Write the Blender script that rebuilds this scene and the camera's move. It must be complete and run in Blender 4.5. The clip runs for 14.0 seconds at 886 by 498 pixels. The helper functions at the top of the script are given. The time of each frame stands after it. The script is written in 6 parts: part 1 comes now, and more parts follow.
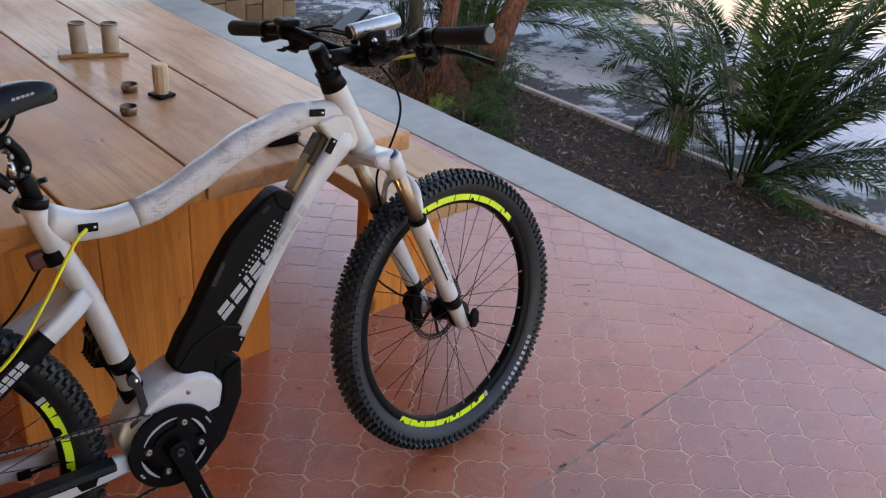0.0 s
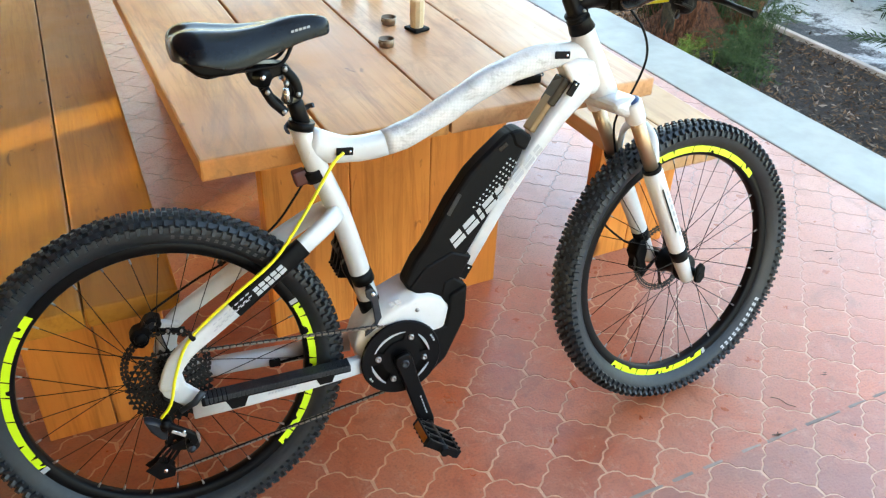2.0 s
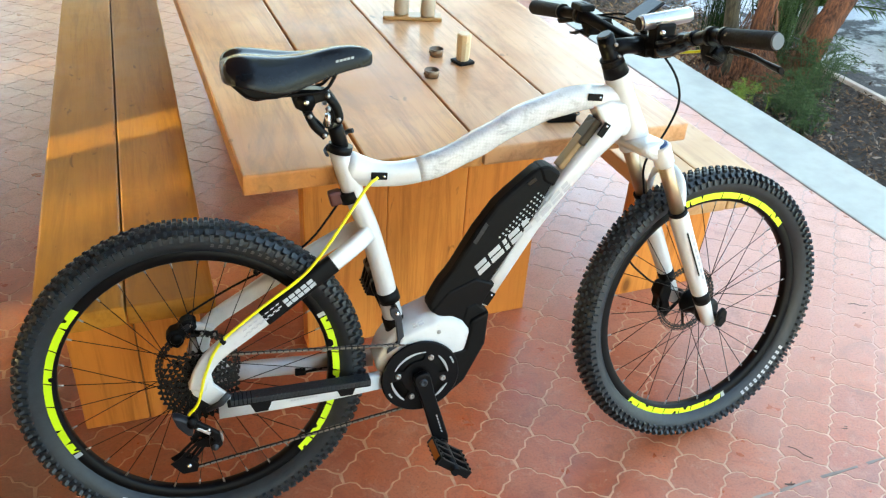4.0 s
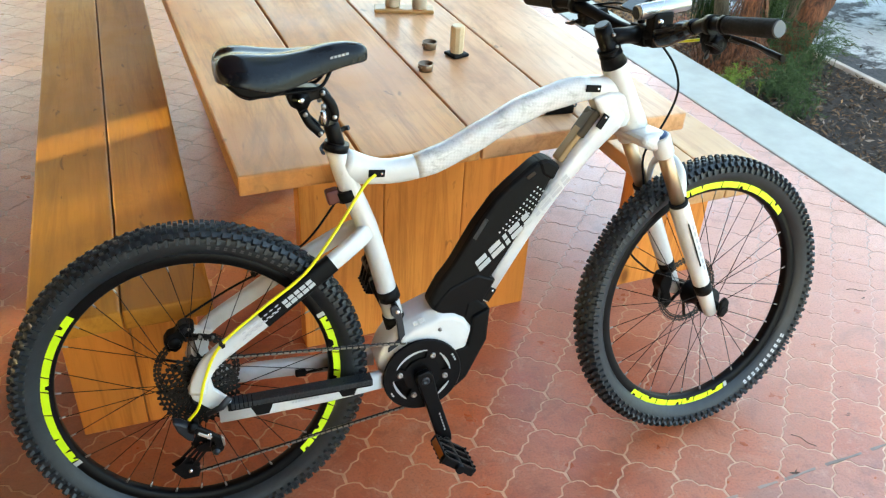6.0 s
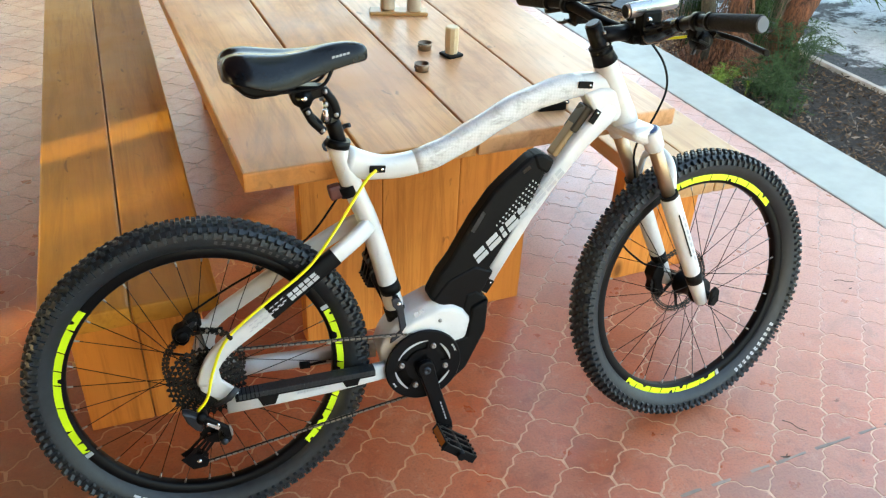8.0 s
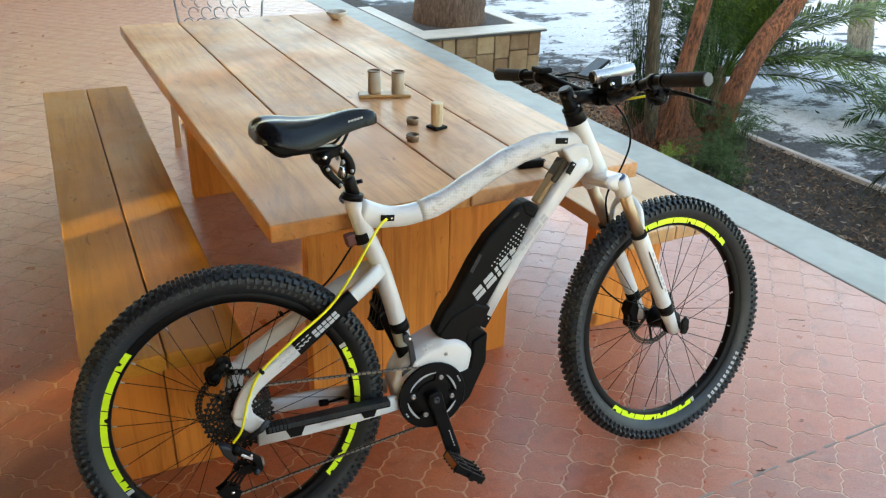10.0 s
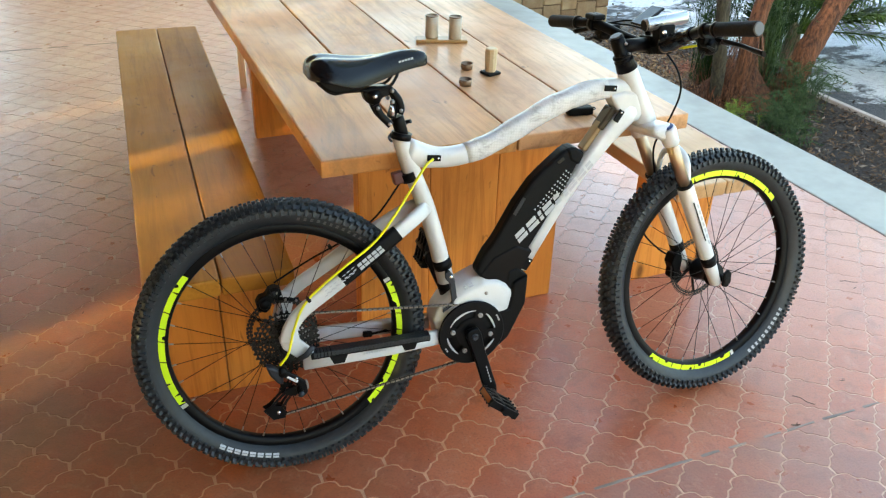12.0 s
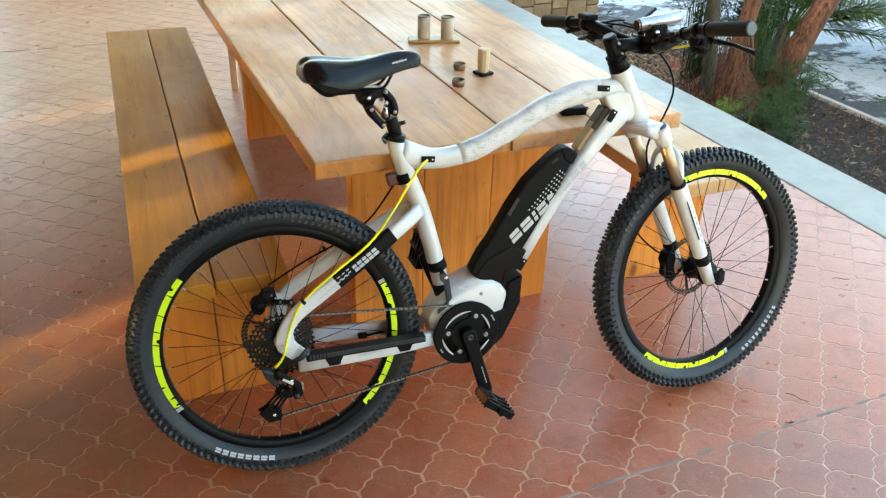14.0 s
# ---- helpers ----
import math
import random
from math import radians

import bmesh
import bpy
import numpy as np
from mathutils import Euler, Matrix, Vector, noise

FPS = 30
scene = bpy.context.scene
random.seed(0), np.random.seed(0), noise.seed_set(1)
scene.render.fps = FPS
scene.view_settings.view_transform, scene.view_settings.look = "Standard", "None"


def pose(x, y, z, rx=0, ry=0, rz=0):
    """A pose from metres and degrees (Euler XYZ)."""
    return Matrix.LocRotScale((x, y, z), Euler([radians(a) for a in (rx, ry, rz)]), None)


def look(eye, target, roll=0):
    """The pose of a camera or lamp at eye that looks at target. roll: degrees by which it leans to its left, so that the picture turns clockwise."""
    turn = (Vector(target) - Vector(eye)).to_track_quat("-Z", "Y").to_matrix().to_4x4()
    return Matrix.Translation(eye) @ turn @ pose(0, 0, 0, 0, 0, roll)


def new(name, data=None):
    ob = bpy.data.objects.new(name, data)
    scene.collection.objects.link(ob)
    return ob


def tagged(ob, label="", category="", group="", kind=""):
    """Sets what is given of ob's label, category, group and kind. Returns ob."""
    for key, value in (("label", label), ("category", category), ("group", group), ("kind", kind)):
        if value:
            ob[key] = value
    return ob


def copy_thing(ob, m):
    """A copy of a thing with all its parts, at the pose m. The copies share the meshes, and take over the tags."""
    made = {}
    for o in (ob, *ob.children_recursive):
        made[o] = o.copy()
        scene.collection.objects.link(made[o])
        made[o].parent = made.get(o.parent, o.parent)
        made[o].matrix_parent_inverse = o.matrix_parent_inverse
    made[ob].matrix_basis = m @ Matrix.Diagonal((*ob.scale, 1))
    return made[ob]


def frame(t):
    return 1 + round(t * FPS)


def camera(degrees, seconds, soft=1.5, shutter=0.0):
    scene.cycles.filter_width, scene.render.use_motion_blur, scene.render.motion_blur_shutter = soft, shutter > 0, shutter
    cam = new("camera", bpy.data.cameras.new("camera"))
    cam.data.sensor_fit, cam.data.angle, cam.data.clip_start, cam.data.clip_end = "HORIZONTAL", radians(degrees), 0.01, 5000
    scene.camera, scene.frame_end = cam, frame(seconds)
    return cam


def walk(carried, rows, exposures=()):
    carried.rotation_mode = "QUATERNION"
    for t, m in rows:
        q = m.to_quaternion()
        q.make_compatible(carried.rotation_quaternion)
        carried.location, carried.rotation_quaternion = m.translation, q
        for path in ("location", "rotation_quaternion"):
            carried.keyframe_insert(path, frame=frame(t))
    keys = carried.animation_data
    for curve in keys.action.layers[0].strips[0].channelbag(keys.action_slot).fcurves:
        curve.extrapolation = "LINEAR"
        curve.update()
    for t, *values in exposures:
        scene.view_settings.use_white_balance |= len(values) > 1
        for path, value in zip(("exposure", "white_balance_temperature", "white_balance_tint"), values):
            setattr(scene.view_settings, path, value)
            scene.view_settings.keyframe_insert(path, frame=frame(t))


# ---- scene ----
cam = camera(56.24, 14.0, soft=1.25)
PATH = [
    (0, (-0.1772, -1.3618, 1.4738), (1.0653, -0.1310, 0.5035), 5.79),
    (0.5, (-0.1767, -1.3585, 1.4688), (0.9325, -0.0647, 0.4221), 2.33),
    (1, (-0.1707, -1.3626, 1.4717), (0.8538, -0.0022, 0.4230), 2.11),
    (1.5, (-0.1937, -1.3611, 1.4845), (0.7311, 0.0262, 0.3798), 2.84),
    (2, (-0.2033, -1.3837, 1.5056), (0.5587, 0.0760, 0.3705), 2.34),
    (2.5, (-0.2058, -1.4227, 1.5280), (0.5179, 0.0594, 0.3967), 4.17),
    (3, (-0.2029, -1.4619, 1.5380), (0.5086, 0.0401, 0.4254), 5.13),
    (3.2, (-0.1811, -1.4650, 1.5524), (0.5004, 0.0708, 0.4677), 4.77),
    (5.5, (-0.1830, -1.4178, 1.5525), (0.4831, 0.1015, 0.4353), 3.55),
    (6, (-0.1873, -1.4226, 1.5505), (0.4899, 0.0942, 0.4365), 3.26),
    (6.5, (-0.1860, -1.4248, 1.5508), (0.4978, 0.0897, 0.4378), 3.37),
    (7, (-0.1880, -1.4295, 1.5515), (0.4968, 0.0871, 0.4419), 3.51),
    (9.3, (-0.3990, -1.5885, 1.5667), (0.3360, -0.0385, 0.5385), 0.90),
    (9.5, (-0.4285, -1.6116, 1.5635), (0.3406, -0.0362, 0.6009), 1.02),
    (10, (-0.4294, -1.6687, 1.5553), (0.4047, -0.0843, 0.6643), 1.62),
    (10.5, (-0.4078, -1.7289, 1.5584), (0.4320, -0.1455, 0.6709), 2.65),
    (11, (-0.4015, -1.7499, 1.5517), (0.4176, -0.1593, 0.6577), 3.57),
    (11.5, (-0.4099, -1.7576, 1.5545), (0.2839, -0.1542, 0.5809), 2.06),
    (12, (-0.4182, -1.7477, 1.5540), (0.2619, -0.1500, 0.5617), 1.84),
    (12.5, (-0.4179, -1.7497, 1.5607), (0.2662, -0.1519, 0.5712), 1.50),
    (13, (-0.4209, -1.7491, 1.5607), (0.2682, -0.1590, 0.5623), 1.36),
    (13.5, (-0.4223, -1.7456, 1.5592), (0.2698, -0.1556, 0.5628), 1.49),
    (14, (-0.4236, -1.7422, 1.5589), (0.2742, -0.1536, 0.5641), 1.75),
]
EXPOSURES = [(0, 2.63, 7000, 22), (0.5, 3.29, 7100, 15), (1.0, 3.45, 7100, 11), (1.5, 3.80, 6980, 7), (3, 3.95, 7050, 1), (7, 3.85, 7150, 1), (9.5, 3.6, 7400, 4), (10.5, 3.17, 7450, 4), (11.5, 3.45, 7350, 4), (12.5, 3.7, 7300, 1), (14, 3.7, 7300, 1)]
walk(cam, [(t, look(eye, target, roll)) for t, eye, target, roll in PATH], EXPOSURES)

# ---- light ----
world = bpy.data.worlds.new("sky")
scene.world = world
world.use_nodes = True
wn = world.node_tree.nodes
sky = wn.new("ShaderNodeTexSky")
sky.sky_type = "NISHITA"
sky.sun_disc = False
sky.dust_density = 4.0
sky.air_density = 1.0
SUN_AZ, SUN_EL = 200.0, 16.0
sky.sun_elevation = radians(SUN_EL)
sky.sun_rotation = radians(90 - SUN_AZ)
wn["Background"].inputs["Strength"].default_value = 0.15
world.node_tree.links.new(sky.outputs[0], wn["Background"].inputs["Color"])
sun = new("sun", bpy.data.lights.new("sun", "SUN"))
sun.data.energy = 3.3
sun.data.angle = radians(1.5)
sun.data.color = (1.0, 0.95, 0.32)
sun.matrix_world = look((math.cos(radians(SUN_AZ)) * 20, math.sin(radians(SUN_AZ)) * 20, math.tan(radians(SUN_EL)) * 20), (0, 0, 0))


# ---- materials ----
def nodes_of(name):
    m = bpy.data.materials.new(name)
    m.use_nodes = True
    nt = m.node_tree
    return m, nt, nt.nodes["Principled BSDF"]


def ramp(nt, fac, stops):
    r = nt.nodes.new("ShaderNodeValToRGB")
    el = r.color_ramp.elements
    while len(el) < len(stops):
        el.new(0.5)
    for e, (p, c) in zip(el, stops):
        e.position, e.color = p, (*c, 1) if len(c) == 3 else c
    nt.links.new(fac, r.inputs[0])
    return r.outputs[0]


def tex_coord(nt, scale=(1, 1, 1), rnd=0.0):
    tc = nt.nodes.new("ShaderNodeTexCoord")
    mp = nt.nodes.new("ShaderNodeMapping")
    mp.inputs["Scale"].default_value = scale
    nt.links.new(tc.outputs["Object"], mp.inputs[0])
    if rnd:
        oi = nt.nodes.new("ShaderNodeObjectInfo")
        ml = nt.nodes.new("ShaderNodeVectorMath")
        ml.operation = "SCALE"
        ml.inputs[0].default_value = (rnd, rnd * 1.7, rnd * 0.6)
        nt.links.new(oi.outputs["Random"], ml.inputs["Scale"])
        nt.links.new(ml.outputs[0], mp.inputs["Location"])
    return mp.outputs[0]


def noise_tex(nt, vec, scale, detail=4.0, rough=0.55, dist=0.0):
    n = nt.nodes.new("ShaderNodeTexNoise")
    n.inputs["Scale"].default_value, n.inputs["Detail"].default_value = scale, detail
    n.inputs["Roughness"].default_value, n.inputs["Distortion"].default_value = rough, dist
    nt.links.new(vec, n.inputs["Vector"])
    return n.outputs["Fac"]


def mix(nt, fac, a, b, blend="MIX"):
    m = nt.nodes.new("ShaderNodeMix")
    m.data_type, m.blend_type = "RGBA", blend
    for sock, v in ((m.inputs[0], fac), (m.inputs[6], a), (m.inputs[7], b)):
        if isinstance(v, (int, float)):
            sock.default_value = v
        elif isinstance(v, tuple):
            sock.default_value = (*v, 1) if len(v) == 3 else v
        else:
            nt.links.new(v, sock)
    return m.outputs[2]


def bump(nt, b, height, strength=0.2, dist=0.01):
    n = nt.nodes.new("ShaderNodeBump")
    n.inputs["Strength"].default_value, n.inputs["Distance"].default_value = strength, dist
    nt.links.new(height, n.inputs["Height"])
    nt.links.new(n.outputs[0], b.inputs["Normal"])


def plain(name, col, rough=0.5, metal=0.0, spread=0.12, scale=30.0, relief=0.0, coat=0.0):
    """A surface of one colour with slight two-scale variation."""
    m, nt, b = nodes_of(name)
    v = tex_coord(nt)
    n1, n2 = noise_tex(nt, v, scale), noise_tex(nt, v, scale * 0.15, 2.0)
    lo, hi = tuple(c * (1 - spread) for c in col), tuple(min(1, c * (1 + spread)) for c in col)
    nt.links.new(mix(nt, 0.5, ramp(nt, n1, [(0.3, lo), (0.7, hi)]), ramp(nt, n2, [(0.35, lo), (0.65, hi)])), b.inputs["Base Color"])
    b.inputs["Metallic"].default_value = metal
    rr = nt.nodes.new("ShaderNodeMapRange")
    rr.inputs["To Min"].default_value, rr.inputs["To Max"].default_value = max(0.03, rough - 0.08), min(1, rough + 0.1)
    nt.links.new(n2, rr.inputs["Value"])
    nt.links.new(rr.outputs[0], b.inputs["Roughness"])
    b.inputs["Coat Weight"].default_value = coat
    if max(col) < 0.05:
        b.inputs["Specular IOR Level"].default_value = 0.2 if max(col) > 0.005 else 0.1
    if relief:
        bump(nt, b, n1, relief, 0.004)
    return m


def wood(name, axis, dark, mid, light, rough=0.42, rings=7.0, spec=0.5, grain=0.5, weather=0.0):
    """Planed softwood with grain along one axis, knots and stains; each piece takes its own stretch of grain."""
    m, nt, b = nodes_of(name)
    sc = [1.0, 1.0, 1.0]
    sc["xyz".index(axis)] = 0.07
    v = tex_coord(nt, tuple(sc), 5.0)
    w = nt.nodes.new("ShaderNodeTexWave")
    w.wave_type, w.bands_direction = "BANDS", "X" if axis != "x" else "Y"
    w.inputs["Scale"].default_value, w.inputs["Distortion"].default_value = rings, 14.0
    w.inputs["Detail"].default_value, w.inputs["Detail Scale"].default_value = 3.0, 1.2
    nt.links.new(v, w.inputs["Vector"])
    fine = noise_tex(nt, v, 90.0, 5.0)
    v2 = tex_coord(nt, (1, 1, 1), 3.0)
    patch, blot = noise_tex(nt, v2, 3.1, 3.0), noise_tex(nt, v2, 1.7, 4.0)
    lines = ramp(nt, w.outputs["Fac"], [(0.0, (0.0,) * 3), (0.72, (0.0,) * 3), (0.93, (grain,) * 3), (1.0, (grain * 0.4,) * 3)])
    shown = ramp(nt, patch, [(0.38, (0.25,) * 3), (0.60, (1.0,) * 3)])
    col = mix(nt, mix(nt, 1.0, lines, shown, "MULTIPLY"), light, mid)
    col = mix(nt, ramp(nt, fine, [(0.30, (0.30,) * 3), (0.46, (0,) * 3)]), col, dark)
    col = mix(nt, ramp(nt, blot, [(0.42, (0.0,) * 3), (0.62, (0.85,) * 3)]), col, mid)
    col = mix(nt, ramp(nt, noise_tex(nt, v2, 7.0, 5.0, 0.7), [(0.60, (0.0,) * 3), (0.80, (0.5,) * 3)]), col, dark)
    streak = noise_tex(nt, v, 24.0, 6.0, 0.68, 0.4)
    col = mix(nt, ramp(nt, streak, [(0.50, (0.0,) * 3), (0.66, (grain * 0.9,) * 3)]), col, tuple((a + c) / 2 for a, c in zip(dark, mid)))
    if weather:
        old = noise_tex(nt, tex_coord(nt, tuple(1.0 if c == 1.0 else 0.3 for c in sc), 4.0), 5.5, 7.0, 0.72, 0.7)
        col = mix(nt, ramp(nt, old, [(0.50, (0.0,) * 3), (0.68, (weather,) * 3)]), col, (0.25, 0.118, 0.048))
    tone = nt.nodes.new("ShaderNodeObjectInfo")
    col = mix(nt, ramp(nt, tone.outputs["Random"], [(0.0, (0.30,) * 3), (1.0, (0.0,) * 3)]), col, mid)
    nick = noise_tex(nt, tex_coord(nt, tuple(1.0 if c == 1.0 else 0.35 for c in sc), 9.0), 38.0, 2.0, 0.5, 0.6)
    col = mix(nt, ramp(nt, nick, [(0.70, (0.0,) * 3), (0.76, (0.55,) * 3)]), col, tuple(c * 0.5 for c in dark))
    kn = nt.nodes.new("ShaderNodeTexVoronoi")
    kn.inputs["Scale"].default_value = 2.4
    sq = [1.6, 1.6, 1.6]
    sq["xyz".index(axis)] = 0.75
    nt.links.new(tex_coord(nt, tuple(sq), 7.0), kn.inputs["Vector"])
    col = mix(nt, ramp(nt, kn.outputs["Distance"], [(0.03, (0.85,) * 3), (0.085, (0.0,) * 3)]), col, tuple(c * 0.45 for c in dark))
    nt.links.new(col, b.inputs["Base Color"])
    worn = ramp(nt, noise_tex(nt, v2, 2.6, 5.0, 0.65), [(0.40, (rough - 0.09,) * 3), (0.62, (rough + 0.10,) * 3)])
    nt.links.new(mix(nt, ramp(nt, fine, [(0.3, (0.3,) * 3), (0.7, (0.0,) * 3)]), worn, (rough + 0.08,) * 3), b.inputs["Roughness"])
    b.inputs["Specular IOR Level"].default_value = spec
    bump(nt, b, fine, 0.05, 0.003)
    return m


TOP_WOOD = wood("worn_pine_top", "y", (0.24, 0.092, 0.028), (0.47, 0.184, 0.052), (0.645, 0.303, 0.098), 0.40, 7.0, 0.22, 0.75, 0.8)
PALE_TOP_WOOD = wood("pale_pine_top", "y", (0.27, 0.12, 0.05), (0.53, 0.257, 0.118), (0.67, 0.372, 0.188), 0.40, 7.0, 0.26, 0.75, 0.7)
BENCH_WOOD = wood("bench_pine", "y", (0.17, 0.060, 0.009), (0.40, 0.151, 0.019), (0.50, 0.211, 0.029), 0.42, 6.0, 0.15, 0.8, 0.25)
FADED_WOOD = wood("faded_bench_pine", "y", (0.26, 0.115, 0.045), (0.45, 0.235, 0.095), (0.60, 0.36, 0.17), 0.38, 7.0, 0.4)
LEG_WOOD = wood("leg_pine", "z", (0.30, 0.085, 0.012), (0.55, 0.182, 0.032), (0.73, 0.283, 0.056), 0.45, 7.0, 0.3, 0.95)
BEAM_WOOD = wood("ceiling_pine", "y", (0.14, 0.07, 0.03), (0.25, 0.13, 0.055), (0.31, 0.17, 0.075), 0.5)


def tint_share(nt, pos, x0, x1, along=(1.0, 0.0, 0.0)):
    """Grows from 0 at x0 to 1 at x1 along a direction of the plan, with a ragged edge."""
    dot = nt.nodes.new("ShaderNodeVectorMath")
    dot.operation = "DOT_PRODUCT"
    dot.inputs[1].default_value = along
    nt.links.new(pos, dot.inputs[0])
    mr = nt.nodes.new("ShaderNodeMapRange")
    mr.inputs["From Min"].default_value, mr.inputs["From Max"].default_value = x0, x1
    nt.links.new(dot.outputs["Value"], mr.inputs["Value"])
    return mix(nt, 1.0, mr.outputs[0], ramp(nt, noise_tex(nt, pos, 2.3, 5.0, 0.7), [(0.3, (0.25,) * 3), (0.6, (0.85,) * 3)]), "MULTIPLY")


def mortar_material():
    """Pale joints; garden-side gloss and bench-side shade are painted into the colour."""
    m, nt, b = nodes_of("pale_joint_mortar")
    pos = nt.nodes.new("ShaderNodeNewGeometry").outputs["Position"]
    n = noise_tex(nt, pos, 40.0, 5.0, 0.65)
    col = ramp(nt, n, [(0.3, (0.42, 0.23, 0.135)), (0.7, (0.68, 0.41, 0.26))])
    col = mix(nt, ramp(nt, tint_share(nt, pos, 1.35, 2.3, (1.0, 0.8, 0.0)), [(0.0, (0.0,) * 3), (0.40, (1.0,) * 3)]), col, (0.58, 0.27, 0.18))
    col = mix(nt, tint_share(nt, pos, 0.05, 0.65, (-1.0, -0.35, 0.0)), col, (0.30, 0.155, 0.085))
    # Greyer and darker towards the far end of the table.
    col = mix(nt, ramp(nt, tint_share(nt, pos, 0.65, 1.6, (0.5, 1.0, 0.0)), [(0.0, (0.0,) * 3), (0.5, (1.0,) * 3)]), col, (0.34, 0.20, 0.15))
    nt.links.new(col, b.inputs["Base Color"])
    b.inputs["Roughness"].default_value = 0.42
    b.inputs["Specular IOR Level"].default_value = 0.8
    bump(nt, b, n, 0.2, 0.003)
    return m


def paver_material():
    m, nt, b = nodes_of("red_paver")
    wv = nt.nodes.new("ShaderNodeNewGeometry")
    pos = wv.outputs["Position"]
    oi = nt.nodes.new("ShaderNodeObjectInfo")
    isl = wv.outputs["Random Per Island"]
    add = nt.nodes.new("ShaderNodeMath")
    add.operation = "ADD"
    nt.links.new(oi.outputs["Random"], add.inputs[0])
    nt.links.new(isl, add.inputs[1])
    fr = nt.nodes.new("ShaderNodeMath")
    fr.operation = "FRACT"
    nt.links.new(add.outputs[0], fr.inputs[0])
    big, mid_, fine = noise_tex(nt, pos, 1.1, 4.0), noise_tex(nt, pos, 9.0, 4.0), noise_tex(nt, pos, 160.0, 3.0)
    base = ramp(nt, fr.outputs[0], [(0.0, (0.34, 0.066, 0.022)), (0.35, (0.425, 0.088, 0.027)), (0.7, (0.465, 0.104, 0.034)), (1.0, (0.51, 0.134, 0.050))])
    base = mix(nt, ramp(nt, mid_, [(0.35, (0.0,) * 3), (0.75, (0.6,) * 3)]), base, (0.38, 0.14, 0.075))
    base = mix(nt, ramp(nt, big, [(0.45, (0.0,) * 3), (0.7, (0.35,) * 3)]), base, (0.38, 0.17, 0.11))
    # Grey sky sheen of the far floor, put into the colour.
    base = mix(nt, mix(nt, 1.0, tint_share(nt, pos, 0.65, 1.8, (0.5, 1.0, 0.0)), (0.95,) * 3, "MULTIPLY"), base, (0.52, 0.34, 0.27))
    swirl = noise_tex(nt, pos, 6.5, 7.0, 0.72, 2.2)
    base = mix(nt, ramp(nt, swirl, [(0.36, (0.55,) * 3), (0.48, (0.0,) * 3)]), base, (0.25, 0.058, 0.024))
    base = mix(nt, ramp(nt, swirl, [(0.58, (0.0,) * 3), (0.70, (0.5,) * 3)]), base, (0.50, 0.255, 0.175))
    # Pink sheen towards the garden side, also mixed in as colour.
    sheen_tint = mix(nt, 1.0, tint_share(nt, pos, 0.95, 1.75, (1.0, 0.45, 0.0)), ramp(nt, fr.outputs[0], [(0.0, (0.95,) * 3), (1.0, (0.55,) * 3)]), "MULTIPLY")
    base = mix(nt, sheen_tint, base, (0.48, 0.172, 0.100))
    # Brightness under and past the table, painted as a paler tint.
    base = mix(nt, mix(nt, 1.0, tint_share(nt, pos, 0.40, 1.00, (0.5, 1.0, 0.0)), (0.50,) * 3, "MULTIPLY"), base, (0.47, 0.225, 0.155))
    # Greyer tint beyond the expansion joint.
    base = mix(nt, mix(nt, 1.0, tint_share(nt, pos, 0.495, 0.52, (0.0, -1.0, 0.0)), (0.60,) * 3, "MULTIPLY"), base, (0.235, 0.118, 0.090))
    base = mix(nt, ramp(nt, noise_tex(nt, pos, 34.0, 2.0), [(0.70, (0.0,) * 3), (0.76, (0.7,) * 3)]), base, (0.50, 0.30, 0.20))
    base = mix(nt, ramp(nt, noise_tex(nt, pos, 3.6, 6.0, 0.7, 1.5), [(0.56, (0.0,) * 3), (0.74, (0.55,) * 3)]), base, (0.15, 0.045, 0.022))
    base = mix(nt, ramp(nt, noise_tex(nt, pos, 17.0, 9.0, 0.78, 0.8), [(0.54, (0.0,) * 3), (0.64, (0.6,) * 3)]), base, (0.46, 0.21, 0.13))
    base = mix(nt, ramp(nt, noise_tex(nt, pos, 55.0, 4.0, 0.7), [(0.62, (0.0,) * 3), (0.72, (0.6,) * 3)]), base, (0.13, 0.04, 0.022))
    base = mix(nt, ramp(nt, fine, [(0.3, (0.5,) * 3), (0.5, (0.0,) * 3)]), base, (0.18, 0.055, 0.035))
    # Shade on the bench side is painted in as dark brown.
    base = mix(nt, tint_share(nt, pos, 0.0, 0.65, (-1.0, -0.5, 0.0)), base, (0.162, 0.070, 0.020))
    nt.links.new(base, b.inputs["Base Color"])
    nt.links.new(ramp(nt, mid_, [(0.3, (0.26,) * 3), (0.7, (0.44,) * 3)]), b.inputs["Roughness"])
    b.inputs["Specular IOR Level"].default_value = 0.85
    bump(nt, b, mix(nt, 0.5, noise_tex(nt, pos, 22.0, 6.0, 0.7), fine), 0.35, 0.004)
    return m


PAVER = paver_material()
MORTAR = mortar_material()
CONCRETE = plain("grey_concrete", (0.31, 0.312, 0.275), 0.55, spread=0.22, scale=9, relief=0.15)
PALE_STONE = plain("pale_stone_cap", (0.55, 0.50, 0.43), 0.6, spread=0.15, scale=12, relief=0.2)
RENDERED = plain("cream_render", (0.62, 0.56, 0.46), 0.8, spread=0.08, scale=20, relief=0.15)


